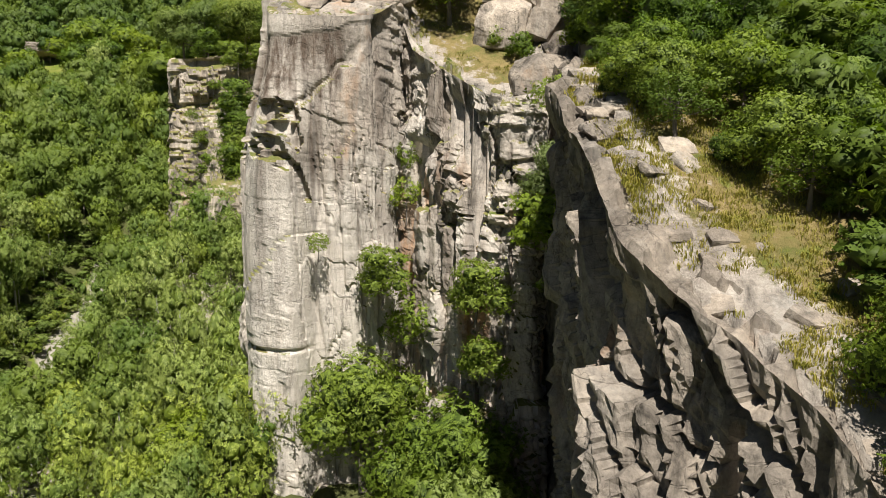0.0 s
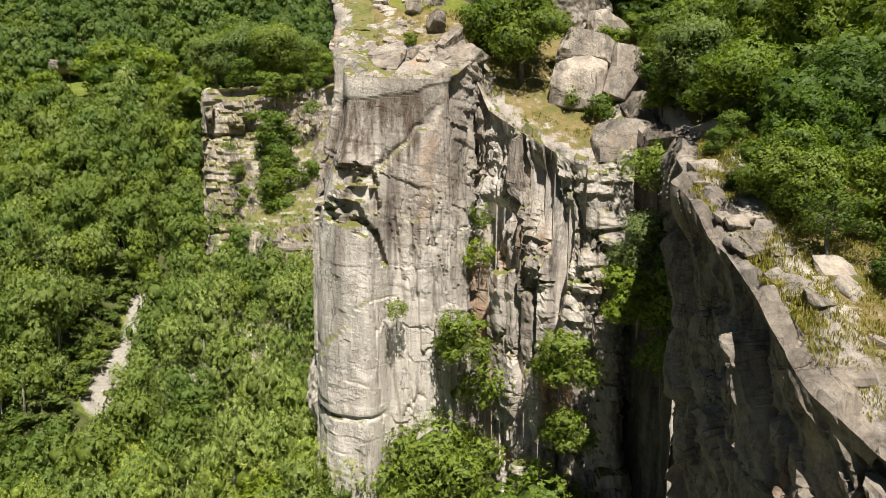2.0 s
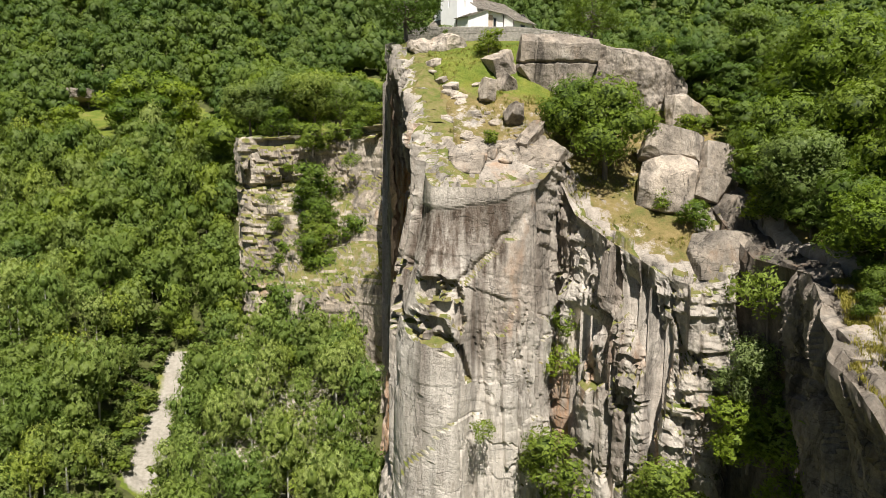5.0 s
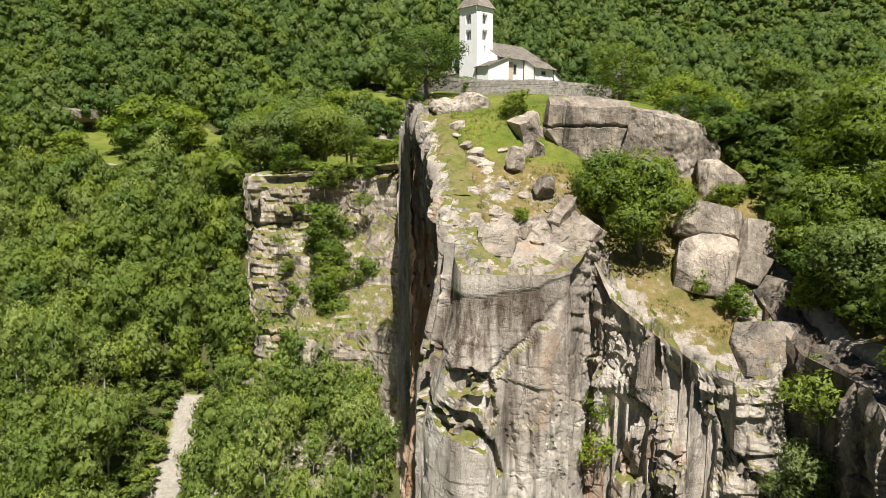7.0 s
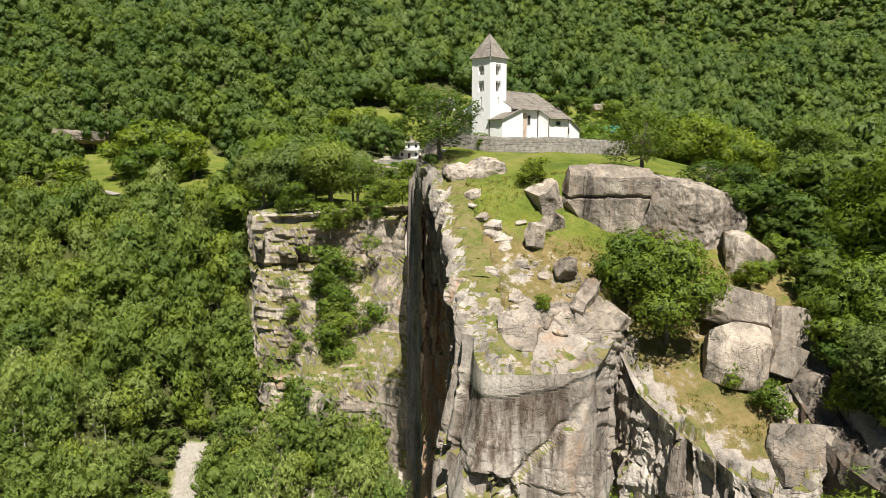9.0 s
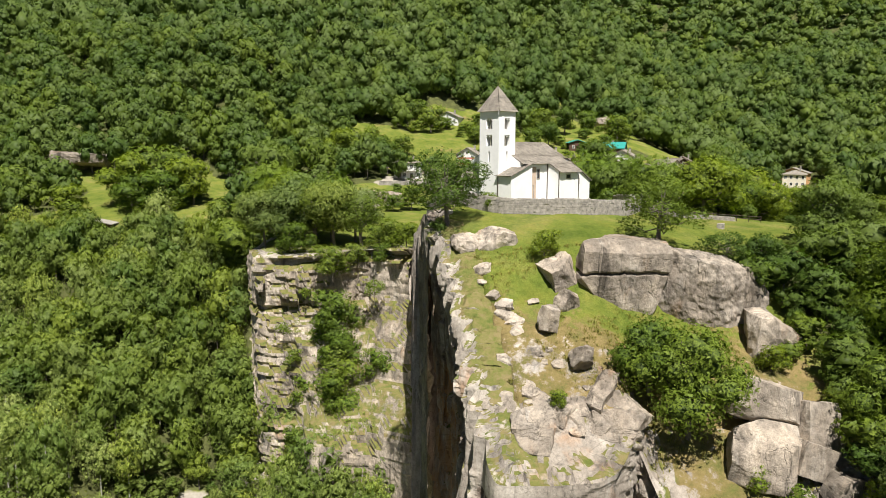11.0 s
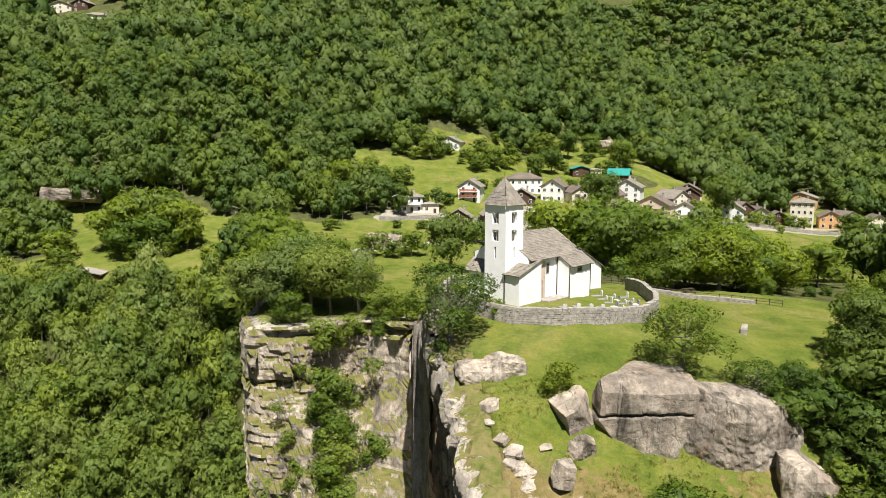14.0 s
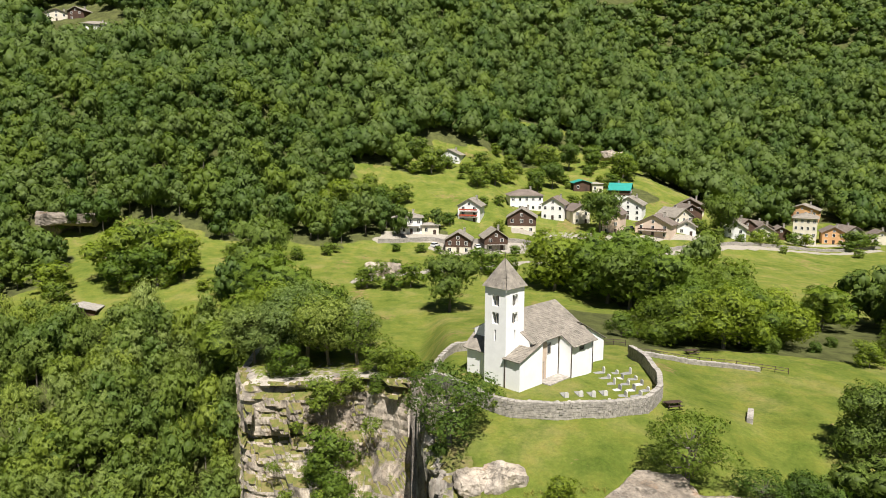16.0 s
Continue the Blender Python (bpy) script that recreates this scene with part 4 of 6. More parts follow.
boulder("rock_block", 9.3, 69.4, -25.6, 2.9, 1.9, 2.5, 26, "brown-grey square slab perched on the buttress edge", (-20, 5, 8), 20, 6, 0.86, 0.03, ROCK_DARK, group=PILE, cut=(0.8, 1.15))
boulder("boulder", -11.2, 84.0, -9.2, 0.95, 0.8, 1.5, 31, "upright pale standing rock in the grass", (8, 4, 12), 14, 7, 0.8, 0.06, cut=(0.7, 1.1), group=SLOPE_ROCKS)
boulder("boulder", -8.5, 80.8, -11.9, 0.9, 1.1, 1.3, 32, "pointed grey rock on a stony rib", (0, 18, 25), 14, 9, 0.85, 0.08, cut=(0.7, 1.1), group=SLOPE_ROCKS)
boulder("boulder", -7.3, 78.2, -14.3, 0.9, 2.2, 0.8, 33, "long grey rock of a stony rib", (34, 12, -30), 16, 9, 0.88, 0.08, cut=(0.75, 1.15), group=SLOPE_ROCKS)
boulder("boulder", -5.0, 77.0, -16.2, 1.5, 1.8, 1.1, 34, "flat grey rock at the pillar's upper edge", (30, 10, -50), 16, 9, 0.88, 0.08, cut=(0.75, 1.15), group=SLOPE_ROCKS)
boulder("boulder", -15.6, 94.4, -3.2, 2.5, 1.8, 1.8, 35, "pale lichen-covered outcrop in the meadow", (14, 4, 0), 22, 10, 0.45, 0.09, ROCK_PALE, group=SLOPE_ROCKS, cut=(0.6, 0.95))
boulder("boulder", -18.6, 94.6, -3.2, 2.2, 1.6, 1.1, 36, "pale flat outcrop at the cliff's upper corner", (16, 6, 20), 16, 8, 0.4, 0.1, group=SLOPE_ROCKS)
boulder("boulder", -17.0, 91.0, -5.4, 1.2, 0.9, 0.8, 37, "small pale rock in the short grass", (20, 0, 30), 12, 7, 0.4, 0.1, group=SLOPE_ROCKS)
rng = np.random.RandomState(7)
for i in range(34):
    bx, by = rng.uniform(-21, -8), rng.uniform(74.5, 91)
    if bx < -20.9 + (95.5 - by) * 0.207 + 1.8:
        continue
    bs = rng.uniform(0.25, 0.75)
    boulder("boulder", bx, by, gz(bx, by) - 0.22 * bs, bs * 1.4, bs * 1.1, bs * 0.5, 300 + i, "small pale rock lying in dry grass", (28, rng.uniform(-10, 10), rng.normal() * 20), 9, 7, 0.85, 0.08, ROCK_PALE, group=SLOPE_ROCKS, cut=(0.7, 1.15))
for i in range(40):
    by = rng.uniform(20, 50)
    bx = np.interp(by, [17, 23, 29, 31, 40, 46, 50], [15, 13.2, 10.4, 8.8, 7.7, 7.6, 9.4]) + 0.7 + abs(rng.normal()) * 2.6
    bs = rng.uniform(0.25, 0.7)
    boulder("rock_slab", bx, by, gz(bx, by) - 0.2 * bs, bs * 1.5, bs * 1.3, bs * 0.45, 400 + i, "flat grey slab on the grassy ridge", (rng.uniform(22, 40), rng.uniform(-14, 4), rng.normal() * 20 + 10), 9, 6, 0.85, 0.06, ROCK_GREY, group="slabs on the ridge", cut=(0.8, 1.2))

rng = np.random.RandomState(52)
for i in range(16):
    by = rng.uniform(74.0, 78.0)
    bx = rng.uniform(-15.5 - 0.2 * (by - 73), -6.0)
    bs = rng.uniform(0.7, 1.5)
    boulder("rock_slab", bx, by, gz(bx, by) - 0.4 * bs, bs * 1.4, bs * 1.1, bs * 0.42, 500 + i, "flat fractured grey slab bedded in the slope", (rng.uniform(32, 46), rng.uniform(-8, 8), rng.normal() * 16), 10, 9, 0.93, 0.06, ROCK_GREY, group="slabs on the pillar", cut=(0.75, 1.1))


# ---- foliage ----
def lobes_for(rng, n, tall=1.0, loose=True):
    """Clumps of a crown: a dome of unequal lumps, unit radius; rows of x, y, z, radius."""
    out = [(0, 0, 0.5 * tall, 0.5), (0, 0, -0.1, 0.55)] if loose else [(0, 0, 0.12, 0.78)]
    for i in range(n):
        a = 2.4 * i + rng.uniform(-0.7, 0.7)
        e = rng.uniform(-0.75, 0.85)
        r = math.sqrt(max(0.05, 1 - (0.75 * e) ** 2)) * (rng.uniform(0.35, 0.85) if loose else rng.uniform(0.45, 0.72))
        out.append((r * math.cos(a), r * math.sin(a), e * 0.74 * tall + rng.uniform(-0.1, 0.1), (rng.choice((0.17, 0.25, 0.34, 0.42)) if loose else 0.38) * rng.uniform(0.8, 1.2)))
    return np.array(out)


def leaf_cards(rng, lobes, count, size, ragged=0.48, spread=0.5):
    """Crown of unit radius: many small leaf sprays on the skin of its lobes, with the normals of the lobes."""
    want = count * 3
    weight = lobes[:, 3] ** 2
    L = lobes[rng.choice(len(lobes), want, p=weight / weight.sum())]
    d = rng.normal(size=(want, 3))
    d[:, 2] += 0.2
    d /= np.linalg.norm(d, axis=1, keepdims=True)
    c = L[:, :3] + d * L[:, 3:4] * (0.96 - 0.24 * spread + spread * rng.uniform(0, 1, (want, 1)) ** 2.2) * np.array([1, 1, 0.9])
    gap = np.linalg.norm(c[:, None, :] - lobes[None, :, :3], axis=2) / lobes[None, :, 3]
    ok = (gap.min(axis=1) > 0.8) & (c[:, 2] > -0.95)
    c, d = c[ok][:count], d[ok][:count]
    count = len(c)
    nrm = d + ragged * rng.normal(size=(count, 3))
    nrm /= np.linalg.norm(nrm, axis=1, keepdims=True)
    nrm = np.where((nrm * d).sum(axis=1, keepdims=True) < 0, -nrm, nrm)
    a = np.cross(nrm, rng.normal(size=(count, 3)))
    a /= np.linalg.norm(a, axis=1, keepdims=True) + 1e-9
    b = np.cross(nrm, a)
    s = size * rng.uniform(0.6, 1.4, (count, 1))
    e = rng.uniform(0.6, 1.0, (count, 1))
    tri = np.stack([c + a * s * 1.3, c - a * s * 0.8 + b * s * e, c - a * s * 0.5 - b * s * e + nrm * s * 0.2], 1)
    soft = d + 0.35 * c / (np.linalg.norm(c, axis=1, keepdims=True) + 1e-9) + 0.55 * (nrm - d) + 0.12 * rng.normal(size=(count, 3))
    soft /= np.linalg.norm(soft, axis=1, keepdims=True)
    return tri.reshape(-1, 3), np.arange(3 * count).reshape(-1, 3), np.repeat(soft, 3, axis=0)


def triangles(f):
    f = np.asarray(f)
    return np.concatenate([f[:, [0, 1, 2]], f[:, [0, 2, 3]]])


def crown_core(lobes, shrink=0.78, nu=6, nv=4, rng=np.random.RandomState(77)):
    """Inner lumps of leaves, coloured darker for shade, so that a crown is not seen through everywhere."""
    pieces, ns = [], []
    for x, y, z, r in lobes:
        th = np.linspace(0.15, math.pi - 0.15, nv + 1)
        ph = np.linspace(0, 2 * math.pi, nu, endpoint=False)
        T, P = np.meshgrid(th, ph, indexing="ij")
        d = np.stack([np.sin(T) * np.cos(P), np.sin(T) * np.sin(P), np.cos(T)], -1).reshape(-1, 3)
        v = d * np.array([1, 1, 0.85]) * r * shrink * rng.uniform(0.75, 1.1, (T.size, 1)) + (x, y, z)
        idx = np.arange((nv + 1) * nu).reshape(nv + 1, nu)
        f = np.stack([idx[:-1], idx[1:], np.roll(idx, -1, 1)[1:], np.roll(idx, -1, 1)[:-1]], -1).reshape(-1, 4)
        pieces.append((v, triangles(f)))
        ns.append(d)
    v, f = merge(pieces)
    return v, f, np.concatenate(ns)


def limbs(rng, lobes, radius, height, bole, girth):
    """Trunk and branches reaching into the lobes; metres."""
    pieces = []
    lean = rng.normal(size=2) * 0.05 * height
    top = np.array([lean[0], lean[1], height * 0.85])
    t = np.linspace(0, 1, 6)
    path = np.stack([lean[0] * t + 0.06 * radius * np.sin(4 * t), lean[1] * t, -0.5 + (top[2] + 0.5) * t], -1)
    pieces.append(tube(path, girth * (1.15 - t) ** 0.9, 7))
    mid = (height + bole) / 2
    for x, y, z, r in lobes:
        tip = np.array([x * radius, y * radius, mid + z * (height - bole) / 2])
        h0 = min(rng.uniform(0.35, 0.75) * height, max(bole * 0.8, tip[2] - 0.2))
        b0 = np.array([lean[0] * h0 / height, lean[1] * h0 / height, h0])
        m = (b0 + tip) / 2 + np.array([0, 0, -0.08 * height])
        pieces.append(tube([b0, m, tip], [girth * 0.42, girth * 0.25, girth * 0.07], 5))
    return merge(pieces)


def tree_proto(seed, radius, height, bole, cards, size, leaf, girth=0.22, nl=9, tall=1.0, core=0.7):
    """Trunk and crown meshes of one tree, standing at the origin."""
    r = np.random.RandomState(seed)
    lobes = lobes_for(r, nl, tall)
    v, f, nr = leaf_cards(r, lobes, cards, size / radius)
    leaves = len(f)
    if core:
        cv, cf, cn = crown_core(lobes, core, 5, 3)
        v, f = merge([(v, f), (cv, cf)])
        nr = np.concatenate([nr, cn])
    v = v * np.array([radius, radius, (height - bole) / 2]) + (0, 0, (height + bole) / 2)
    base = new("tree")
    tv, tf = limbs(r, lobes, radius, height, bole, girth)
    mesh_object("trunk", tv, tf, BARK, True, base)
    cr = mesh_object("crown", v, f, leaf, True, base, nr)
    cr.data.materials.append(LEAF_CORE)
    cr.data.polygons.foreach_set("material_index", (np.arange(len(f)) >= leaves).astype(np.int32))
    return base


def scaled(x, y, z, s, turn, sz=None):
    return pose(x, y, z, 0, 0, turn) @ Matrix.Diagonal((s, s, sz or s, 1))


PROTO = {
    "broad": tree_proto(1, 4.6, 10.0, 0.9, 5200, 0.2, LEAF, 0.26, 20),
    "dark": tree_proto(2, 5.2, 13.0, 1.2, 5600, 0.24, LEAF_DARK, 0.3, 24, 1.1),
    "open": tree_proto(3, 4.2, 8.6, 1.7, 4600, 0.17, LEAF_DARK, 0.26, 22, 1.15, 0.0),
    "grey": tree_proto(4, 4.4, 9.0, 1.2, 4600, 0.18, LEAF_GREY, 0.22, 20),
    "bush": tree_proto(5, 2.2, 3.4, 0.2, 1700, 0.15, LEAF, 0.08, 12, 0.9, 0.6),
    "broad_far": tree_proto(7, 4.6, 10.0, 0.6, 1300, 0.36, LEAF, 0.26, 14),
    "dark_far": tree_proto(8, 5.2, 13.0, 0.8, 1500, 0.4, LEAF_DARK, 0.3, 16, 1.1),
    "bush_far": tree_proto(9, 2.4, 3.4, 0.1, 420, 0.3, LEAF, 0.08, 9, 0.9, 0.65),
    "sprig": tree_proto(6, 1.6, 3.6, 0.5, 800, 0.14, LEAF, 0.06, 8, 1.0, 0.0),
}
LABELS = {
    "broad": ("broadleaf tree in full green leaf", "tree", "trees"), "dark": ("large dark green broadleaf tree with a dense crown", "tree", "trees"),
    "open": ("spreading tree with an open crown and bare limbs", "tree", "trees"), "grey": ("grey-green willow-like tree with a rounded crown", "tree", "trees"),
    "bush": ("low dense green bush", "bush", "bushes"), "sprig": ("small leafy shrub rooted in the rock", "shrub", "shrubs"),
}
USED = set()


def plant(kind, x, y, height, z=None, turn=None, label="", wide=1.0):
    if y > 172 and kind in ("broad", "dark", "bush") and not (y < 160 and x < 0):
        kind += "_far"
    text, cat, grp = LABELS[kind.replace("_far", "")]
    full = {"broad_far": 10.0, "dark_far": 13.0, "bush_far": 3.4, "broad": 10.0, "dark": 13.0, "open": 8.6, "grey": 9.0, "bush": 3.4, "sprig": 3.6}[kind]
    s = height / full
    turn = (x * 57 + y * 31) % 360 if turn is None else turn
    z = gz(x, y) if z is None else z
    m = scaled(x, y, z, s * wide, turn, s)
    name = cat
    if kind in USED:
        ob = copy_thing(PROTO[kind], m)
    else:
        ob = PROTO[kind]
        ob.matrix_basis = m
        USED.add(kind)
    ob.name = name
    return tagged(ob, label or text, cat, grp)


# the cliff top and the right-hand slope
plant("broad", 0.7, 78.4, 10.4, label="round green tree growing below the huge boulders", wide=1.05)
plant("broad", -2.2, 80.6, 7.2, label="green tree rooted among slope rocks")
plant("open", 2.4, 94.2, 7.8, label="spreading meadow tree with a crooked bole", wide=1.15)
plant("open", 9.5, 93.6, 4.6, wide=1.3)
plant("dark", 13.5, 94.0, 5.4)
plant("dark", 15.6, 90.0, 6.5)
plant("dark", 25.8, 104.0, 20.0, wide=1.3, label="big dark leafy tree casting shade on the meadow")
plant("dark", 30.5, 98.0, 15.0)
plant("dark", 24.0, 92.0, 14.0)
plant("dark", 33.0, 109.0, 15.0)
plant("dark", 19.5, 85.5, 11.5)
plant("broad", 27.0, 86.0, 13.5)
plant("broad", 18.5, 77.0, 9.5)
plant("dark", 23.5, 79.0, 12.5)
plant("grey", 16.4, 67.5, 8.6, label="grey-green round tree above the rock slot")
plant("dark", 20.5, 70.0, 11.0)
plant("broad", 28.5, 74.0, 13.0)
plant("dark", 18.5, 60.0, 9.0)
plant("broad", 24.5, 63.0, 12.0)
plant("dark", 16.5, 51.5, 7.0)
plant("dark", 13.8, 47.5, 5.0)
plant("broad", 13.2, 41.5, 4.2)
plant("dark", 15.6, 37.0, 4.4)
plant("open", 17.6, 33.0, 4.0)
plant("dark", 13.6, 54.0, 5.6)
plant("dark", 22.0, 48.0, 9.0)
plant("dark", 21.5, 54.5, 10.0)
plant("broad", 15.2, 46.0, 5.4)
plant("dark", 18.2, 44.5, 7.2)
plant("broad", 17.0, 40.0, 5.2)
plant("dark", 21.5, 39.0, 6.6)
plant("dark", 25.5, 46.0, 10.0)
plant("broad", 20.5, 34.5, 4.6)
plant("dark", 24.5, 34.0, 6.4)
plant("broad", 28.0, 39.0, 8.6)
plant("open", 19.5, 48.5, 7.4)
plant("broad", 31.0, 54.0, 13.0)
plant("dark", 34.0, 66.0, 14.0)
plant("broad", 17.0, 22.4, 5.6, label="leafy tree at the lower end of the ridge")
plant("bush", 15.8, 20.2, 3.8)
plant("bush", 19.2, 25.4, 3.8)
for x, y, h, k in ((10.6, 45.6, 3.6, "dark"), (11.8, 42.4, 3.8, "broad"), (10.9, 49.5, 4.6, "dark"), (13.0, 38.8, 3.8, "open"), (14.6, 36.4, 3.8, "dark"), (16.8, 35.4, 4.2, "broad"), (18.6, 32.2, 4.0, "dark"), (20.6, 31.0, 4.2, "dark"), (22.8, 30.4, 4.6, "broad"), (12.4, 51.0, 6.0, "dark"), (13.6, 47.0, 6.2, "dark"), (13.0, 43.6, 4.6, "broad"), (15.0, 42.4, 6.0, "dark"), (15.8, 49.5, 8.0, "dark"), (14.8, 54.5, 7.0, "broad"), (16.5, 45.0, 7.0, "dark")):
    plant(k, x, y, h, wide=1.15)
for x, y, z, h, k in ((-25.6, 66.8, -68.5, 10, "broad"), (-27.5, 70.0, -66, 10, "dark"), (-19.6, 67.0, -71, 4, "bush")):
    plant(k, x, y, h, z)
plant("open", -20.8, 99.4, 10.2, -2.3, label="crooked tree with bare limbs above the chasm")
plant("dark", -22.0, 98.4, 6.6, -3.6, label="dark leaning tree at the cliff corner")
plant("bush", -10.6, 91.6, 2.6)
plant("bush", -15.3, 106.6, 2.0, label="rounded bush by the churchyard wall")
plant("bush", -11.2, 77.0, 1.5)
plant("bush", 5.6, 74.8, 2.2)
plant("bush", 8.0, 71.8, 2.6)
plant("bush", 10.8, 84.6, 2.4)
plant("bush", 14.8, 79.8, 3.0)
plant("bush", 13.6, 70.4, 3.2)
# the banded cliff and the edge of the left meadow
for x, y, h, k in ((-53, 157, 13, "grey"), (-48, 158, 14, "open"), (-43.5, 157, 13.5, "grey"), (-58, 159, 12, "grey"), (-38, 157, 11, "open"), (-50.5, 162, 15, "grey"), (-45, 163, 14, "broad"), (-50.5, 151.8, 5.6, "bush"), (-40, 163, 12, "grey"), (-55, 165, 14, "broad"), (-34, 152, 4.0, "bush"), (-31.5, 150, 5.0, "bush"), (-28.5, 146.5, 4.5, "bush")):
    plant(k, x, y, h)
for x, y, h, k in ((-71.5, 214, 20, "dark"), (-66, 203, 15, "broad"), (-61, 190, 14, "broad"), (-56, 178, 11, "grey"), (-64, 178, 13, "broad"), (-50, 172, 8, "bush"),
                   (-113, 221, 10, "broad"), (-104, 225, 11, "broad"), (-96, 223, 9, "broad"), (-109, 215, 7.5, "broad"), (-101, 217, 7, "broad")):
    plant(k, x, y, h, wide=1.1)
for x, y, h, k in ((-20.5, 191, 9.5, "dark"), (-36, 214, 4.6, "bush"), (-31, 217, 5, "bush"), (-43, 216, 4.6, "bush"), (-12, 240, 5, "bush"), (-8, 234, 5, "bush"), (-4, 228, 5, "bush"),
                   (-128, 212, 6, "bush"), (-122, 206, 4, "bush"), (-87, 240, 4, "bush"), (-40, 228, 3.4, "bush"), (-36, 232, 3.0, "bush")):
    plant(k, x, y, h)
# the belt behind the church
rng = np.random.RandomState(19)
for x, y, full in ((26, 144, 14.5), (19, 148, 13), (31, 151, 15), (38, 153, 14), (34, 145, 13), (44, 149, 8), (25, 158, 14), (40, 160, 11),
                (24, 198, 13), (20, 204, 13), (29, 186, 13), (36, 172, 14), (45, 164, 10), (8, 214, 12), (14, 216, 14), (24, 208, 15), (52, 158, 8), (42, 186, 12), (34, 200, 11)):
    h = 0.84 * full
    plant(("dark", "broad", "broad")[rng.randint(3)], x, y, h, gz(x, y) - 0.13 * h, wide=1.12)
for x, y, h in ((10, 150, 4), (14, 153, 5), (48, 140, 4), (54, 144, 5), (60, 176, 7), (66, 184, 6), (58, 138, 4.5), (72, 164, 7)):
    plant("bush", x, y, h)
# shrubs and small trees rooted in the faces
for x, y, z, h, k in ((-8.4, 68.0, -67, 14, "broad"), (1.0, 62.5, -71, 15, "broad"), (5.5, 61.5, -70, 12, "dark"), (-2.5, 64.0, -71, 10, "broad"), (3.0, 63.6, -48, 5.2, "bush"), (-6.3, 69.0, -47.5, 5.2, "bush"),
                      (-4.0, 74.2, -39.5, 4.6, "sprig"), (-3.6, 74.8, -35.5, 3.6, "sprig"), (10.2, 62.6, -38, 7, "grey"), (-3.4, 71.5, -55, 6, "sprig"), (3.4, 63.2, -54, 4.0, "bush"),
                      (11.6, 60.5, -37, 7.5, "dark"), (9.2, 60.8, -41.5, 5, "bush"), (12.2, 58.5, -42, 6.5, "bush"), (11.0, 62.5, -31.5, 5, "sprig"), (-12.4, 67.3, -43, 2.2, "sprig"), (10.4, 57.5, -46, 4, "sprig"),
                      (-34, 141, -20, 3.4, "sprig"), (12.6, 62.0, -33.5, 7.5, "dark"), (13.2, 64.5, -30.5, 6, "grey")):
    plant(k, x, y, h, z)
for x, y, z, h, k in ((-40.5, 141.0, -25.5, 7, "bush"), (-42, 144.5, -16, 5.5, "bush"), (-39.5, 138.5, -31, 6, "bush"), (-38, 136.5, -36, 6.5, "bush"), (-45, 137, -38, 5, "bush"), (-36, 134.5, -42, 7, "bush"),
                      (-50.5, 141, -27, 2.6, "sprig"), (-47, 143.6, -20.5, 2.2, "sprig"), (-32, 136, -33, 5, "bush"), (-37.5, 147, -14, 3.6, "bush"), (-33, 146, -13.5, 3.4, "bush"), (-41, 139.5, -28.5, 6, "bush"), (-40.5, 137.0, -33, 6, "bush"), (-41.5, 135, -38.5, 7, "bush"), (-38, 133, -42, 7, "bush"), (-34, 131, -46, 9, "broad"), (-30, 131, -45, 8, "broad"), (-41, 130, -47, 8, "broad"), (-47, 132, -44, 4, "bush"), (-48.5, 139, -31, 2.6, "bush")):
    plant(k, x, y, h, z)




# ---- church ----
def courses(rng, origin, along, up, length, rise, piece=0.62, course=0.42, thick=0.045):
    """Overlapping stone slates on a sloping plane: quads with thickness, each one a little uneven."""
    o, a, u = (np.array(v, float) for v in (origin, along, up))
    a, u = a / np.linalg.norm(a), u / np.linalg.norm(u)
    n = np.cross(a, u)
    n = n if n[2] > 0 else -n
    vs, fs, k = [], [], 0
    rows = max(1, int(rise / course))
    for r in range(rows):
        h0, h1 = r * rise / rows, (r + 1) * rise / rows + 0.10
        t = -rng.uniform(0, 0.2)
        while t < length:
            w = piece * rng.uniform(0.6, 1.4)
            t1 = min(t + w, length)
            t0 = max(t, 0)
            if t1 - t0 > 0.05:
                low = thick * rng.uniform(0.9, 1.7)
                d = rng.uniform(-0.05, 0.02)
                q = [o + a * t0 + u * (h0 + d), o + a * (t1 - 0.02) + u * (h0 + d), o + a * (t1 - 0.02) + u * h1, o + a * t0 + u * h1]
                top = [q[0] + n * low, q[1] + n * low, q[2] + n * 0.02, q[3] + n * 0.02]
                bot = [p - n * 0.05 for p in q]
                vs += top + bot
                fs += [(k, k + 1, k + 2, k + 3), (k + 4, k + 5, k + 1, k), (k + 5, k + 6, k + 2, k + 1), (k + 7, k + 4, k, k + 3)]
                k += 8
            t += w
    return np.array(vs), np.array(fs)


def panel(bm, u0, u1, z0, z1, y0, y1, holes, axis="x"):
    """An upright wall panel from (u0, z0) to (u1, z1) with openings (a, b, c, d) that go through it."""
    us = sorted({u0, u1, *[h[0] for h in holes], *[h[1] for h in holes]})
    zs = sorted({z0, z1, *[h[2] for h in holes], *[h[3] for h in holes]})
    for a, b in zip(us, us[1:]):
        for c, d in zip(zs, zs[1:]):
            if any(h[0] <= a and b <= h[1] and h[2] <= c and d <= h[3] for h in holes):
                continue
            if axis == "x":
                box(bm, a, y0, c, b, y1, d)
            else:
                box(bm, y0, a, c, y1, b, d)
    return bm


def slate_roof(name, planes, parent, seed, material=None, piece=0.45, course=0.3):
    r = np.random.RandomState(seed)
    v, f = merge([courses(r, *p, piece=piece, course=course) for p in planes])
    return tagged(mesh_object(name, v, f, material or SLATE, False, parent), kind="stuff")


def pipe(parent, x, y, z0, z1, r=0.06):
    v, f = tube([(x, y, z0), (x, y, z1)], [r, r], 6)
    return mesh_object("downpipe", v, f, DARKWOOD, True, parent)


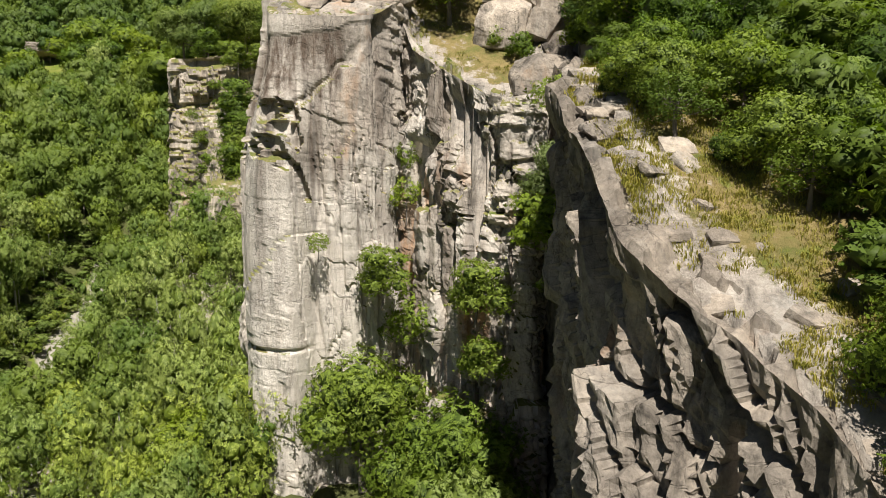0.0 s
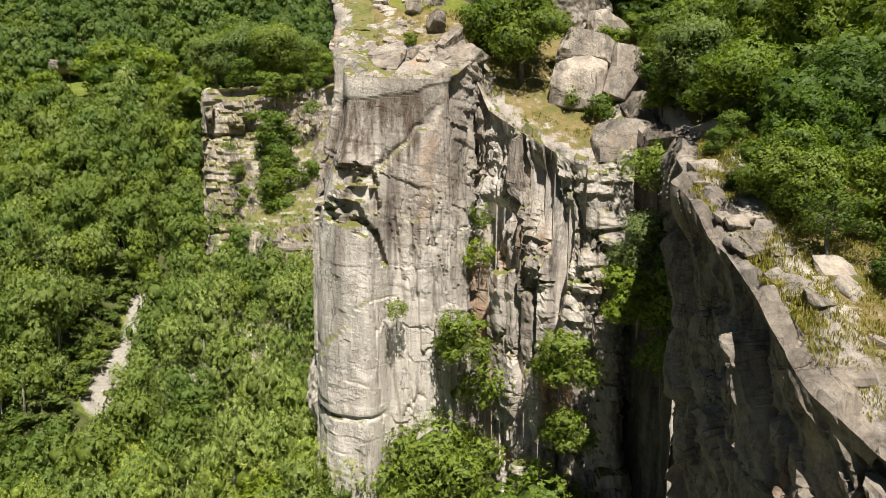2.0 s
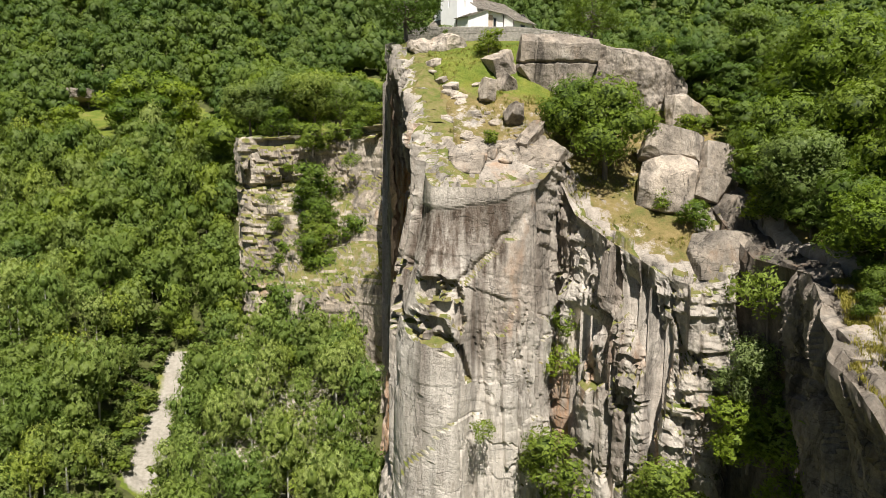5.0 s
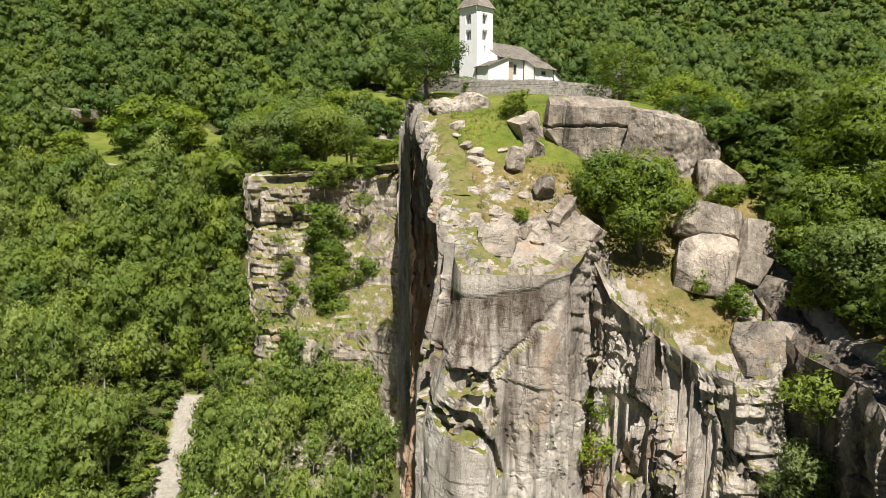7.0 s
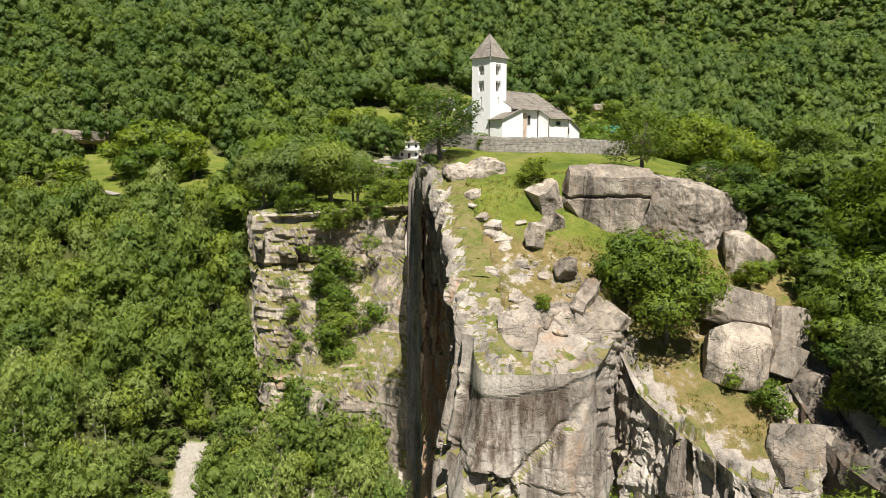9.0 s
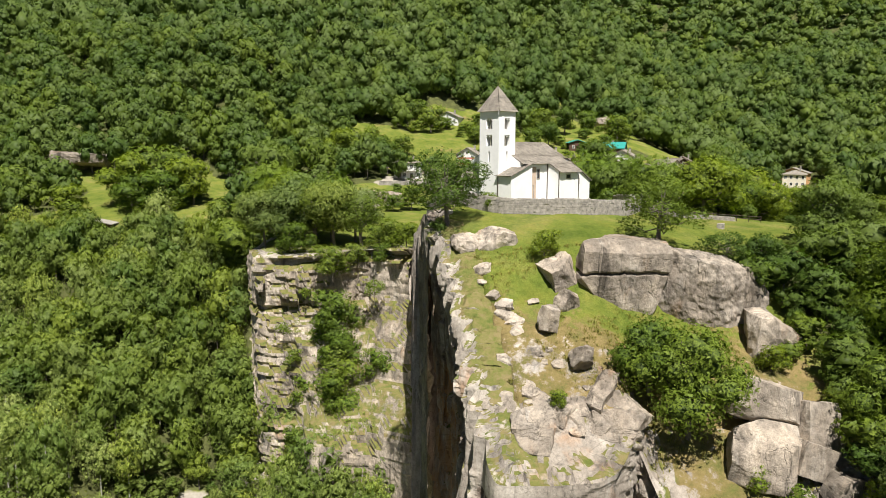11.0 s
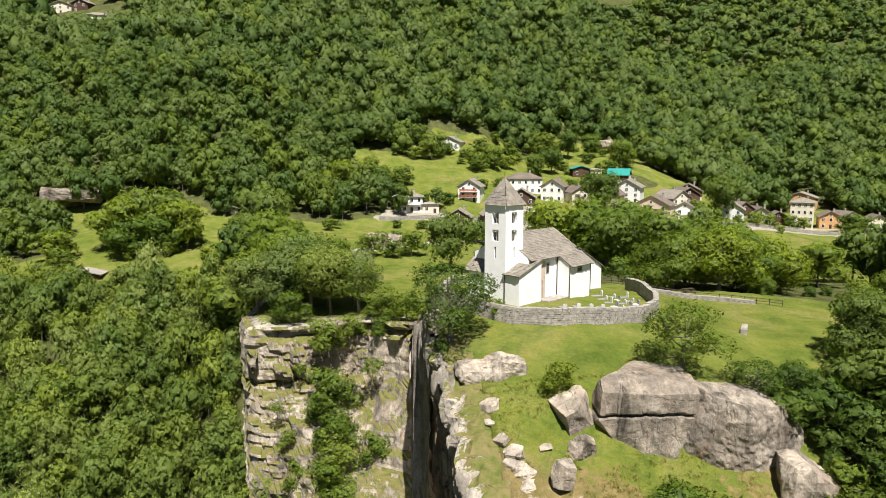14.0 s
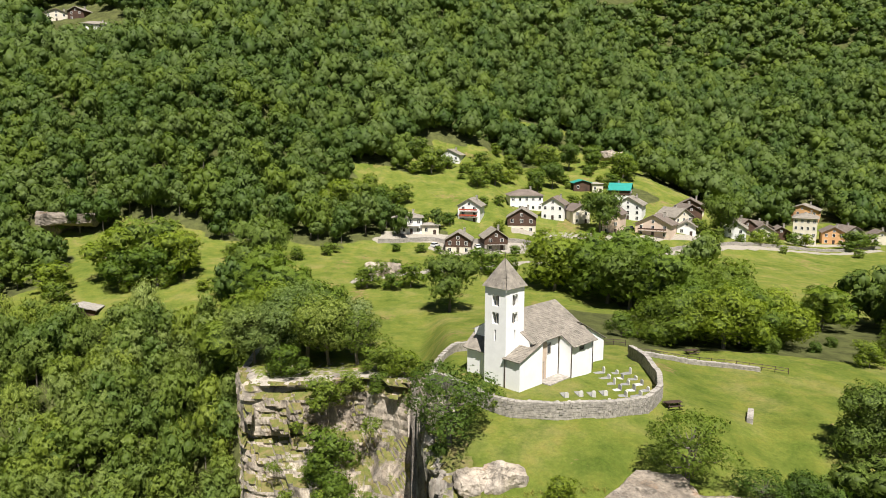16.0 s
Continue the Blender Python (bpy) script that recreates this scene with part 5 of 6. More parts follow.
def build_church():
    c = thing("church", pose(-14.0, 114.65, 0.0, 0, 0, 45), "small whitewashed church with a grey slate roof", "church")
    T, H = 1.72, 12.4
    # tower: four walls with paired round-headed openings
    two = [(-0.55, 0.55, 10.0, 11.45), (-0.55, 0.55, 7.75, 9.2), (-0.14, 0.14, 5.6, 7.0)]
    bm = bmesh.new()
    panel(bm, -T, T, -0.8, H, -T, -T + 0.5, two)
    panel(bm, -T, T, -0.8, H, T - 0.5, T, [])
    panel(bm, -T + 0.5, T - 0.5, -0.8, H, -T, -T + 0.5, two, "y")
    panel(bm, -T + 0.5, T - 0.5, -0.8, H, T - 0.5, T, [], "y")
    for face in (0, 1):
        for a, b, z0, z1 in two[:2]:
            for m0, m1 in ((a, 0.0), (0.0, b)):
                for sx in (m0, m1):
                    inn = sx + (0.2 if sx == m0 else -0.2)
                    bm2 = [(sx, z1), (inn, z1), (sx, z1 - 0.3)]
                    (prism(bm, bm2, -T + 0.05, -T + 0.45, "y") if face == 0 else prism(bm, bm2, -T + 0.05, -T + 0.45, "x"))
    tower = part("tower", bm, PLASTER, c, "white bell tower with paired arched openings")
    for face in (0, 1):
        for a, b, z0, z1 in two[:2]:
            p = (0, -T + 0.25) if face == 0 else (-T + 0.25, 0)
            v, f = tube([(*p, z0), (*p, z1 - 0.3), (*p, z1)], [0.07, 0.07, 0.16], 8)
            mesh_object("column", v, f, WALLSTONE, True, tower)
    bm = bmesh.new()
    box(bm, -T + 0.5, -T + 0.5, 9.4, T - 0.5, T - 0.5, 9.6)
    part("belfry_floor", bm, DARKWOOD, tower)
    # tower roof in stepped courses
    rr = np.random.RandomState(30)
    e, top = T + 0.25, H + 3.4
    planes = []
    vs, fs, k = [], [], 0
    for side in range(4):
        ca, sa = (1, 0, -1, 0)[side], (0, 1, 0, -1)[side]
        for row in range(11):
            f0, f1 = row / 11, (row + 1) / 11
            w0, w1 = e * (1 - f0), e * (1 - f1)
            z0, z1 = H - 0.08 + 3.45 * f0, H - 0.08 + 3.45 * f1
            m = max(1, int(w0 * 2 / 0.5))
            cutp = np.sort(np.concatenate([[-1, 1], np.linspace(-1, 1, m + 1)[1:-1] + rr.uniform(-0.06, 0.06, m - 1)]))
            for a, b in zip(cutp, cutp[1:]):
                lift = rr.uniform(0.05, 0.11)
                q = [(a * w0, -w0 - lift, z0), (b * w0, -w0 - lift, z0), (b * w1, -w1 - 0.02, z1 + 0.05), (a * w1, -w1 - 0.02, z1 + 0.05), (a * w0, -w0 + 0.1, z0), (b * w0, -w0 + 0.1, z0)]
                vs += [(x * ca - y * sa, x * sa + y * ca, z) for x, y, z in q]
                fs += [(k, k + 1, k + 2, k + 3), (k + 4, k + 5, k + 1, k)]
                k += 6
    roof = tagged(mesh_object("tower_roof", np.array(vs), np.array(fs), SLATE, False, c), "grey pyramid roof of stone slates", kind="stuff")
    v, f = tube([(0, 0, H + 3.2), (0, 0, H + 4.1)], [0.04, 0.03], 6)
    mesh_object("finial", v, f, DARKWOOD, True, roof)
    # nave: along x, its long side towards -y
    bm = bmesh.new()
    prism(bm, [(-3.2, -0.8), (5.9, -0.8), (5.9, 5.6), (1.3, 8.25), (-3.2, 5.55)], 1.0, 12.0, "x")
    part("nave", bm, PLASTER, c)
    bm = bmesh.new()
    prism(bm, [(-5.25, -0.8), (-3.2, -0.8), (-3.2, 5.5), (-5.25, 4.3)], 7.15, 11.85, "x")
    part("side_chapel", bm, PLASTER, c)
    bm = bmesh.new()
    prism(bm, [(12.0, -0.9), (18.0, -0.9), (18.0, 2.75), (12.0, 5.9)], -3.15, 4.2, "y")
    part("chancel", bm, PLASTER, c)
    bm = bmesh.new()
    prism(bm, [(-1.75, -0.8), (2.7, -0.8), (2.7, 5.4), (-1.75, 3.8)], -4.0, -1.70, "y")
    part("porch_annex", bm, PLASTER, c)
    bm = bmesh.new()
    prism(bm, [(-0.4, -0.8), (1.0, -0.8), (1.0, 4.6), (-0.4, 3.5)], 1.70, 5.9, "y")
    part("west_annex", bm, PLASTER, c)
    # roofs
    dn = np.array([0, -4.5, -2.7])
    slate_roof("nave_roof", [
        ((1.0, -3.75, 5.30), (1, 0, 0), (0, 5.05, 3.0), 11.5, 5.9),
        ((7.0, -5.75, 4.10), (1, 0, 0), (0, 2.2, 1.3), 5.4, 2.45),
        ((1.0, 6.4, 5.30), (1, 0, 0), (0, -5.1, 2.95), 11.5, 5.9)], c, 31)
    slate_roof("annex_roof", [((-2.1, -4.25, 3.75), (0, 1, 0), (4.8, 0, 1.72), 2.75, 5.2)], c, 32)
    slate_roof("west_roof", [((-0.8, 1.6, 3.3), (0, 1, 0), (2.4, 0, 1.9), 4.7, 3.0)], c, 33)
    slate_roof("chancel_roof", [((18.3, -3.4, 2.65), (0, 1, 0), (-6.5, 0, 3.42), 7.8, 7.2)], c, 34)
    # openings of the long side, framed and set back
    for nm, x0, x1, z0, z1, y, m in (("door", 3.0, 4.0, 0.1, 2.3, -3.2, DARKWOOD), ("window", 4.8, 5.3, 3.3, 4.5, -3.2, DARKGLASS), ("window", 8.9, 9.8, 3.3, 3.75, -5.25, DARKGLASS), ("door", 12.7, 13.5, 0.0, 1.9, -3.15, DARKWOOD), ("window", 14.6, 15.1, 2.3, 3.0, -3.15, DARKGLASS)):
        bm = bmesh.new()
        box(bm, x0 - 0.12, y - 0.05, z0 - 0.12, x0, y + 0.02, z1 + 0.12), box(bm, x1, y - 0.05, z0 - 0.12, x1 + 0.12, y + 0.02, z1 + 0.12)
        box(bm, x0, y - 0.05, z1, x1, y + 0.02, z1 + 0.12), box(bm, x0, y - 0.05, z0 - 0.12, x1, y + 0.02, z0)
        fr = part(nm, bm, WALLSTONE, c)
        bm = bmesh.new()
        box(bm, x0, y - 0.012, z0, x1, y + 0.02, z1)
        part("leaf" if nm == "door" else "pane", bm, m, fr)
    bm = bmesh.new()
    box(bm, 2.72, -3.215, 0.0, 4.6, -3.19, 4.9)
    part("faded_fresco", bm, plain("faded_ochre_plaster", (0.52, 0.40, 0.31), 0.9, 0.2, 1.5), c, "faded ochre painted patch")
    for x, y, z0, z1 in ((-1.85, -1.75, 0, 3.7), (7.08, -3.28, 0, 5.3), (7.1, -5.3, 0, 4.2), (-0.5, 1.9, 0, 3.4), (11.9, -5.3, 0, 4.2)):
        pipe(c, x, y, z0, z1)
    bm = bmesh.new()
    box(bm, 2.75, -5.2, -0.5, 7.05, -3.25, 0.12)
    part("paved_step", bm, WALLSTONE, c)
    return c


build_church()


# ---- churchyard ----
def stone_wall(name, line, height, label, width=0.55, seed=1, drop=1.2, size=1.0):
    """A wall of many uneven stones in courses along a plan line, over a solid heart."""
    r = np.random.RandomState(seed)
    pts, s = resample(line, 0.5)
    base = ground_z(pts[:, 0], pts[:, 1])
    base = np.convolve(np.pad(base, 4, mode="edge"), np.ones(9) / 9, "valid")
    d = np.gradient(pts, axis=0)
    d /= np.hypot(*d.T)[:, None]
    nrm = np.stack([d[:, 1], -d[:, 0]], -1)
    w = width / 2
    V, n = [], len(s)
    for off, zz in ((w, -drop), (w, height - 0.06), (-w, height - 0.06), (-w, -drop)):
        V.append(np.stack([pts[:, 0] + nrm[:, 0] * off, pts[:, 1] + nrm[:, 1] * off, base + zz], -1))
    V = np.concatenate(V)
    F4 = []
    for k in range(4):
        a, b = k * n, ((k + 1) % 4) * n
        F4 += [(a + i, b + i, b + i + 1, a + i + 1) for i in range(n - 1)]
    F4 = np.array(F4 + [(0, n, 2 * n, 3 * n), (n - 1, 4 * n - 1, 3 * n - 1, 2 * n - 1)])
    ob = mesh_object(name, V, F4, WALLSTONE)
    tagged(ob, label, "wall", kind="structure")
    vs, fs, k = [], [], 0
    for side in (1, -1):
        z = -0.25
        while z < height - 0.05:
            h = r.uniform(0.16, 0.3) * size
            t = 0.0
            while t < s[-1] - 0.2:
                wd = r.uniform(0.25, 0.6) * size
                m = t + wd / 2
                x, y, b = np.interp(m, s, pts[:, 0]), np.interp(m, s, pts[:, 1]), np.interp(m, s, base)
                dx, dy = np.interp(m, s, d[:, 0]), np.interp(m, s, d[:, 1])
                out = r.uniform(0.02, 0.09)
                z1 = min(z + h, height)
                e = [(-wd / 2 + 0.015, z + 0.015), (wd / 2 - 0.015, z + 0.015), (wd / 2 - 0.03, z1 - 0.01), (-wd / 2 + 0.02, z1 - 0.02)]
                for o in (w + out, w - 0.05):
                    for a, zz in e:
                        vs.append((x + dx * a + dy * o * side, y + dy * a - dx * o * side, b + zz))
                fs += [(k, k + 1, k + 2, k + 3), (k, k + 4, k + 5, k + 1), (k + 1, k + 5, k + 6, k + 2), (k + 2, k + 6, k + 7, k + 3), (k + 3, k + 7, k + 4, k)]
                k += 8
                t += wd
            z += h
    t = 0.0
    while t < s[-1] - 0.3:          # cap stones
        wd = r.uniform(0.4, 0.9)
        m = t + wd / 2
        x, y, b = np.interp(m, s, pts[:, 0]), np.interp(m, s, pts[:, 1]), np.interp(m, s, base)
        dx, dy = np.interp(m, s, d[:, 0]), np.interp(m, s, d[:, 1])
        hh = r.uniform(0.08, 0.2)
        for zz in (height - 0.05, height + hh):
            for a, o in ((-wd / 2, -w - 0.06), (wd / 2 - 0.02, -w - 0.06), (wd / 2 - 0.02, w + 0.06), (-wd / 2, w + 0.06)):
                vs.append((x + dx * a + dy * o, y + dy * a - dx * o, b + zz))
        fs += [(k + 4, k + 5, k + 6, k + 7), (k, k + 1, k + 5, k + 4), (k + 1, k + 2, k + 6, k + 5), (k + 2, k + 3, k + 7, k + 6), (k + 3, k, k + 4, k + 7)]
        k += 8
        t += wd
    st = mesh_object("stones", np.array(vs), np.array(fs), WALLSTONE, False, ob)
    tagged(st, kind="stuff")
    return ob


stone_wall("churchyard_wall", [(-23.5, 118.5), (-20.5, 110.5), (-17.3, 106.8), (-13.9, 104.8), (-8, 104.3), (-2.7, 105.3), (1.9, 107.2), (4.6, 110.8), (6.2, 116.5), (6.6, 123.5), (6.2, 131)], 1.7, "grey dry-stone churchyard wall with rough cap stones")
stone_wall("churchyard_wall", [(-23.5, 118.5), (-22.6, 124), (-19.5, 130.5), (-12, 135)], 1.2, "low grey stone wall behind the church", seed=2)
stone_wall("path_wall", [(7.2, 133.8), (13, 133.5), (20, 132.4), (26, 131)], 0.5, "low stone edge of the meadow path", seed=3)
stone_wall("meadow_wall", [(14.6, 108.6), (16.6, 112.8)], 0.5, "short ruined wall of stones in the meadow", seed=4)

MARBLE = plain("pale_gravestone", (0.55, 0.53, 0.49), 0.6, 0.2, 2)
GRANITE = plain("grey_granite", (0.26, 0.255, 0.25), 0.5, 0.25, 4)


def gravestone(x, y, turn, h, w, pale, slab):
    g = thing("gravestone", pose(x, y, gz(x, y), 0, 0, turn), ("pale" if pale else "grey") + " headstone" + (" with a flat grave slab" if slab else " in the churchyard grass"), "gravestone", "graves in the churchyard")
    bm = bmesh.new()
    prism(bm, [(-w / 2, -0.2), (w / 2, -0.2), (w / 2, h * 0.8), (w * 0.3, h * 0.95), (0, h), (-w * 0.3, h * 0.95), (-w / 2, h * 0.8)], -0.07, 0.07, "y")
    part("headstone", bm, MARBLE if pale else GRANITE, g)
    if slab:
        bm = bmesh.new()
        box(bm, -0.36, -1.5, -0.25, 0.36, -0.12, 0.12, 0.03)
        part("slab", bm, MARBLE if not pale else GRANITE, g)
    return g


r = np.random.RandomState(5)
for x, y in ((-11.6, 106.9), (-10.7, 106.8), (-9.8, 106.8), (-8.4, 107.0), (-7.0, 107.0), (-5.8, 107.2), (-4.6, 107.4), (-3.4, 107.6), (-2.2, 107.9), (-1.0, 108.3), (0.1, 108.8)):
    gravestone(x, y, 185 + r.uniform(-6, 6), r.uniform(0.5, 0.85), r.uniform(0.4, 0.6), r.rand() < 0.6, False)
for i in range(15):
    row = i % 3
    t = i // 3
    gravestone(0.6 + 1.9 * row - 0.2 * t, 111.2 + 2.1 * t + 0.5 * row, -70 + r.uniform(-6, 6), r.uniform(0.5, 0.9), r.uniform(0.4, 0.6), r.rand() < 0.55, True)
for x, y in ((-5.2, 109.4), (-3.6, 109.9), (-2.0, 110.6), (-7.0, 108.9)):
    gravestone(x, y, 190, r.uniform(0.6, 0.9), 0.5, True, True)


def fence(line, gap, height, label, rails=2):
    pts, s = resample(line, gap)
    f = thing("fence", pose(pts[0, 0], pts[0, 1], gz(*pts[0])), label, "fence")
    o = np.array([pts[0, 0], pts[0, 1], gz(*pts[0])])
    zs = ground_z(pts[:, 0], pts[:, 1])
    for i in range(len(pts)):
        p = np.array([pts[i, 0], pts[i, 1], zs[i]]) - o
        v, q = tube([p + (0, 0, -0.3), p + (0.02, 0, height)], [0.06, 0.05], 5)
        mesh_object("post", v, q, DARKWOOD, False, f)
    for k in range(rails):
        h = height * (0.5 + 0.42 * k)
        v, q = tube(np.stack([pts[:, 0] - o[0], pts[:, 1] - o[1], zs - o[2] + h], -1), [0.045] * len(pts), 4)
        mesh_object("rail", v, q, DARKWOOD, False, f)
    return f


fence([(7.0, 134.6), (13, 134.3), (20, 133.2), (26, 131.8), (31, 129.5)], 1.8, 1.0, "weathered wooden rail fence along the path")
fence([(-2, 137), (3, 138.5), (8, 139)], 2.0, 1.0, "weathered wooden rail fence behind the church")


def bench(x, y, turn):
    b = thing("picnic_table", pose(x, y, gz(x, y), 0, 0, turn), "dark wooden picnic table with benches under trees", "table")
    bm = bmesh.new()
    box(bm, -1.0, -0.4, 0.70, 1.0, 0.4, 0.76, 0.01)
    part("tabletop", bm, DARKWOOD, b)
    for s in (-1, 1):
        bm = bmesh.new()
        box(bm, -1.0, s * 0.75 - 0.15, 0.42, 1.0, s * 0.75 + 0.15, 0.47, 0.01)
        part("bench", bm, DARKWOOD, b)
        bm = bmesh.new()
        box(bm, s * 0.7 - 0.05, -0.85, 0.33, s * 0.7 + 0.05, 0.85, 0.42), box(bm, s * 0.7 - 0.05, -0.3, 0.0, s * 0.7 + 0.05, -0.2, 0.7), box(bm, s * 0.7 - 0.05, 0.2, 0.0, s * 0.7 + 0.05, 0.3, 0.7)
        part("leg_frame", bm, DARKWOOD, b)


bench(18.5, 139.0, 20)
bench(5.6, 108.9, 12)

# ---- village ----
CREAM = plain("cream_wall", (0.66, 0.60, 0.48), 0.9, 0.08, 0.6)
WHITE = plain("white_wall", (0.74, 0.73, 0.70), 0.9, 0.08, 0.6)
PINK = plain("pale_pink_wall", (0.62, 0.48, 0.38), 0.9, 0.1, 0.6)
OCHRE = plain("orange_ochre_wall", (0.58, 0.33, 0.15), 0.9, 0.12, 0.6)
BROWN = plain("brown_log_wall", (0.085, 0.045, 0.028), 0.8, 0.35, 1.5, stretch=(0.2, 0.2, 2.5))
TILE = plain("brown_grey_tiles", (0.17, 0.135, 0.11), 0.85, 0.3, 1.2, bumps=0.5)
TEAL = plain("teal_sheet_roof", (0.03, 0.27, 0.23), 0.5, 0.15, 1)
RED = plain("red_painted_wood", (0.42, 0.07, 0.03), 0.7, 0.2, 1)
TRIMW = plain("white_window_frame", (0.7, 0.69, 0.66), 0.7, 0.05, 1)


def house(x, y, w, d, eave, rise, turn, wall, roof, label, upper=None, rows=2, cols=3, hip=False, balcony=None, chimney=True, side_rows=0):
    """A house with its gable towards the valley (local -y): walls, overhanging roof, windows, door, chimney."""
    z = min(gz(x, y), gz(x - w / 2, y - d / 2), gz(x + w / 2, y - d / 2)) - 0.2
    h = thing("house", pose(x, y, z, 0, 0, turn), label, "house", "village houses")
    a, b = w / 2, d / 2
    split = eave * 0.5 if upper is not None else None
    bm = bmesh.new()
    if hip:
        box(bm, -a, -b, -1.5, a, b, eave)
    elif split is None:
        prism(bm, [(-a, -1.5), (a, -1.5), (a, eave), (0, eave + rise), (-a, eave)], -b, b, "y")
    else:
        box(bm, -a, -b, -1.5, a, b, split)
    part("wall", bm, wall, h)
    if split is not None:
        bm = bmesh.new()
        prism(bm, [(-a - 0.12, split), (a + 0.12, split), (a + 0.12, eave), (0, eave + rise), (-a - 0.12, eave)], -b - 0.12, b + 0.12, "y")
        part("upper_storey", bm, upper, h)
    o = 0.7
    slope = rise / a
    if hip:
        bm = bmesh.new()
        lo = [bm.verts.new(p) for p in ((-a - o, -b - o, eave - 0.1), (a + o, -b - o, eave - 0.1), (a + o, b + o, eave - 0.1), (-a - o, b + o, eave - 0.1))]
        e = max(0.0, a - b)
        g = max(0.3, b - a)
        hi = [bm.verts.new((-e - 0.1, -g if b > a else -0.05, eave + rise)), bm.verts.new((e + 0.1, -g if b > a else -0.05, eave + rise)), bm.verts.new((e + 0.1, g if b > a else 0.05, eave + rise)), bm.verts.new((-e - 0.1, g if b > a else 0.05, eave + rise))]
        bm.faces.new(lo[::-1]), bm.faces.new(hi)
        for k in range(4):
            bm.faces.new((lo[k], lo[(k + 1) % 4], hi[(k + 1) % 4], hi[k]))
        top = part("roof", bm, roof, h)
    else:
        bm = bmesh.new()
        for s in (-1, 1):
            prism(bm, [(0, eave + rise + 0.02), (s * (a + o), eave - slope * o + 0.02), (s * (a + o), eave - slope * o + 0.26), (0, eave + rise + 0.28)], -b - o, b + o, "y")
        top = part("roof", bm, roof, h)
    if chimney:
        bm = bmesh.new()
        box(bm, a * 0.35, b * 0.2, eave, a * 0.35 + 0.7, b * 0.2 + 0.7, eave + rise + 0.9)
        box(bm, a * 0.35 - 0.1, b * 0.2 - 0.1, eave + rise + 0.9, a * 0.35 + 0.8, b * 0.2 + 0.8, eave + rise + 1.05)
        part("chimney", bm, WALLSTONE, top)

    def window(cx, cz, face, ww=0.95, hh=1.25):
        y0 = -b - (0.14 if upper is not None and cz > split else 0.02)
        bm = bmesh.new()
        if face == "front":
            for p in ((cx - ww / 2 - 0.1, cx - ww / 2, cz - hh / 2, cz + hh / 2), (cx + ww / 2, cx + ww / 2 + 0.1, cz - hh / 2, cz + hh / 2), (cx - ww / 2 - 0.1, cx + ww / 2 + 0.1, cz + hh / 2, cz + hh / 2 + 0.1), (cx - ww / 2 - 0.1, cx + ww / 2 + 0.1, cz - hh / 2 - 0.1, cz - hh / 2)):
                box(bm, p[0], y0 - 0.08, p[2], p[1], y0 + 0.05, p[3])
            box(bm, cx - 0.03, y0 - 0.05, cz - hh / 2, cx + 0.03, y0 + 0.03, cz + hh / 2)
        else:
            x0 = -a - 0.02
            for p in ((cx - ww / 2 - 0.1, cx - ww / 2, cz - hh / 2, cz + hh / 2), (cx + ww / 2, cx + ww / 2 + 0.1, cz - hh / 2, cz + hh / 2), (cx - ww / 2 - 0.1, cx + ww / 2 + 0.1, cz + hh / 2, cz + hh / 2 + 0.1), (cx - ww / 2 - 0.1, cx + ww / 2 + 0.1, cz - hh / 2 - 0.1, cz - hh / 2)):
                box(bm, x0 - 0.08, p[0], p[2], x0 + 0.05, p[1], p[3])
        fr = part("window", bm, TRIMW, h)
        bm = bmesh.new()
        if face == "front":
            box(bm, cx - ww / 2, y0 - 0.02, cz - hh / 2, cx + ww / 2, y0 + 0.04, cz + hh / 2)
        else:
            box(bm, -a - 0.04, cx - ww / 2, cz - hh / 2, -a + 0.02, cx + ww / 2, cz + hh / 2)
        part("pane", bm, DARKGLASS, fr)
    for r_ in range(rows):
        cz = eave * (r_ + 0.55) / rows
        for c_ in range(cols):
            cx = -a + w * (c_ + 0.5) / cols
            if r_ == 0 and c_ == cols // 2:
                bm = bmesh.new()
                box(bm, cx - 0.5, -b - 0.06, 0.1, cx + 0.5, -b + 0.05, 2.2)
                part("door", bm, DARKWOOD, h)
            else:
                window(cx, cz, "front")
    if rise > 1.8 and not hip:
        window(0, eave + rise * 0.3, "front", 0.8, 0.9)
    for r_ in range(side_rows):
        for c_ in range(2):
            window(-b + d * (c_ + 0.5) / 2, eave * (r_ + 0.55) / side_rows, "side")
    if balcony is not None:
        for r_ in range(1, rows):
            cz = eave * r_ / rows
            bm = bmesh.new()
            box(bm, -a * 0.8, -b - 1.3, cz - 0.05, a * 0.8, -b - 0.02, cz + 0.1)
            bal = part("balcony", bm, WALLSTONE, h)
            bm = bmesh.new()
            n = max(4, int(a * 1.6 / 0.5))
            for k in range(n + 1):
                px = -a * 0.8 + a * 1.6 * k / n
                box(bm, px - 0.04, -b - 1.28, cz + 0.1, px + 0.04, -b - 1.22, cz + 1.0)
            box(bm, -a * 0.8, -b - 1.3, cz + 0.55, a * 0.8, -b - 1.2, cz + 1.05)
            part("railing", bm, balcony, bal)
    return h


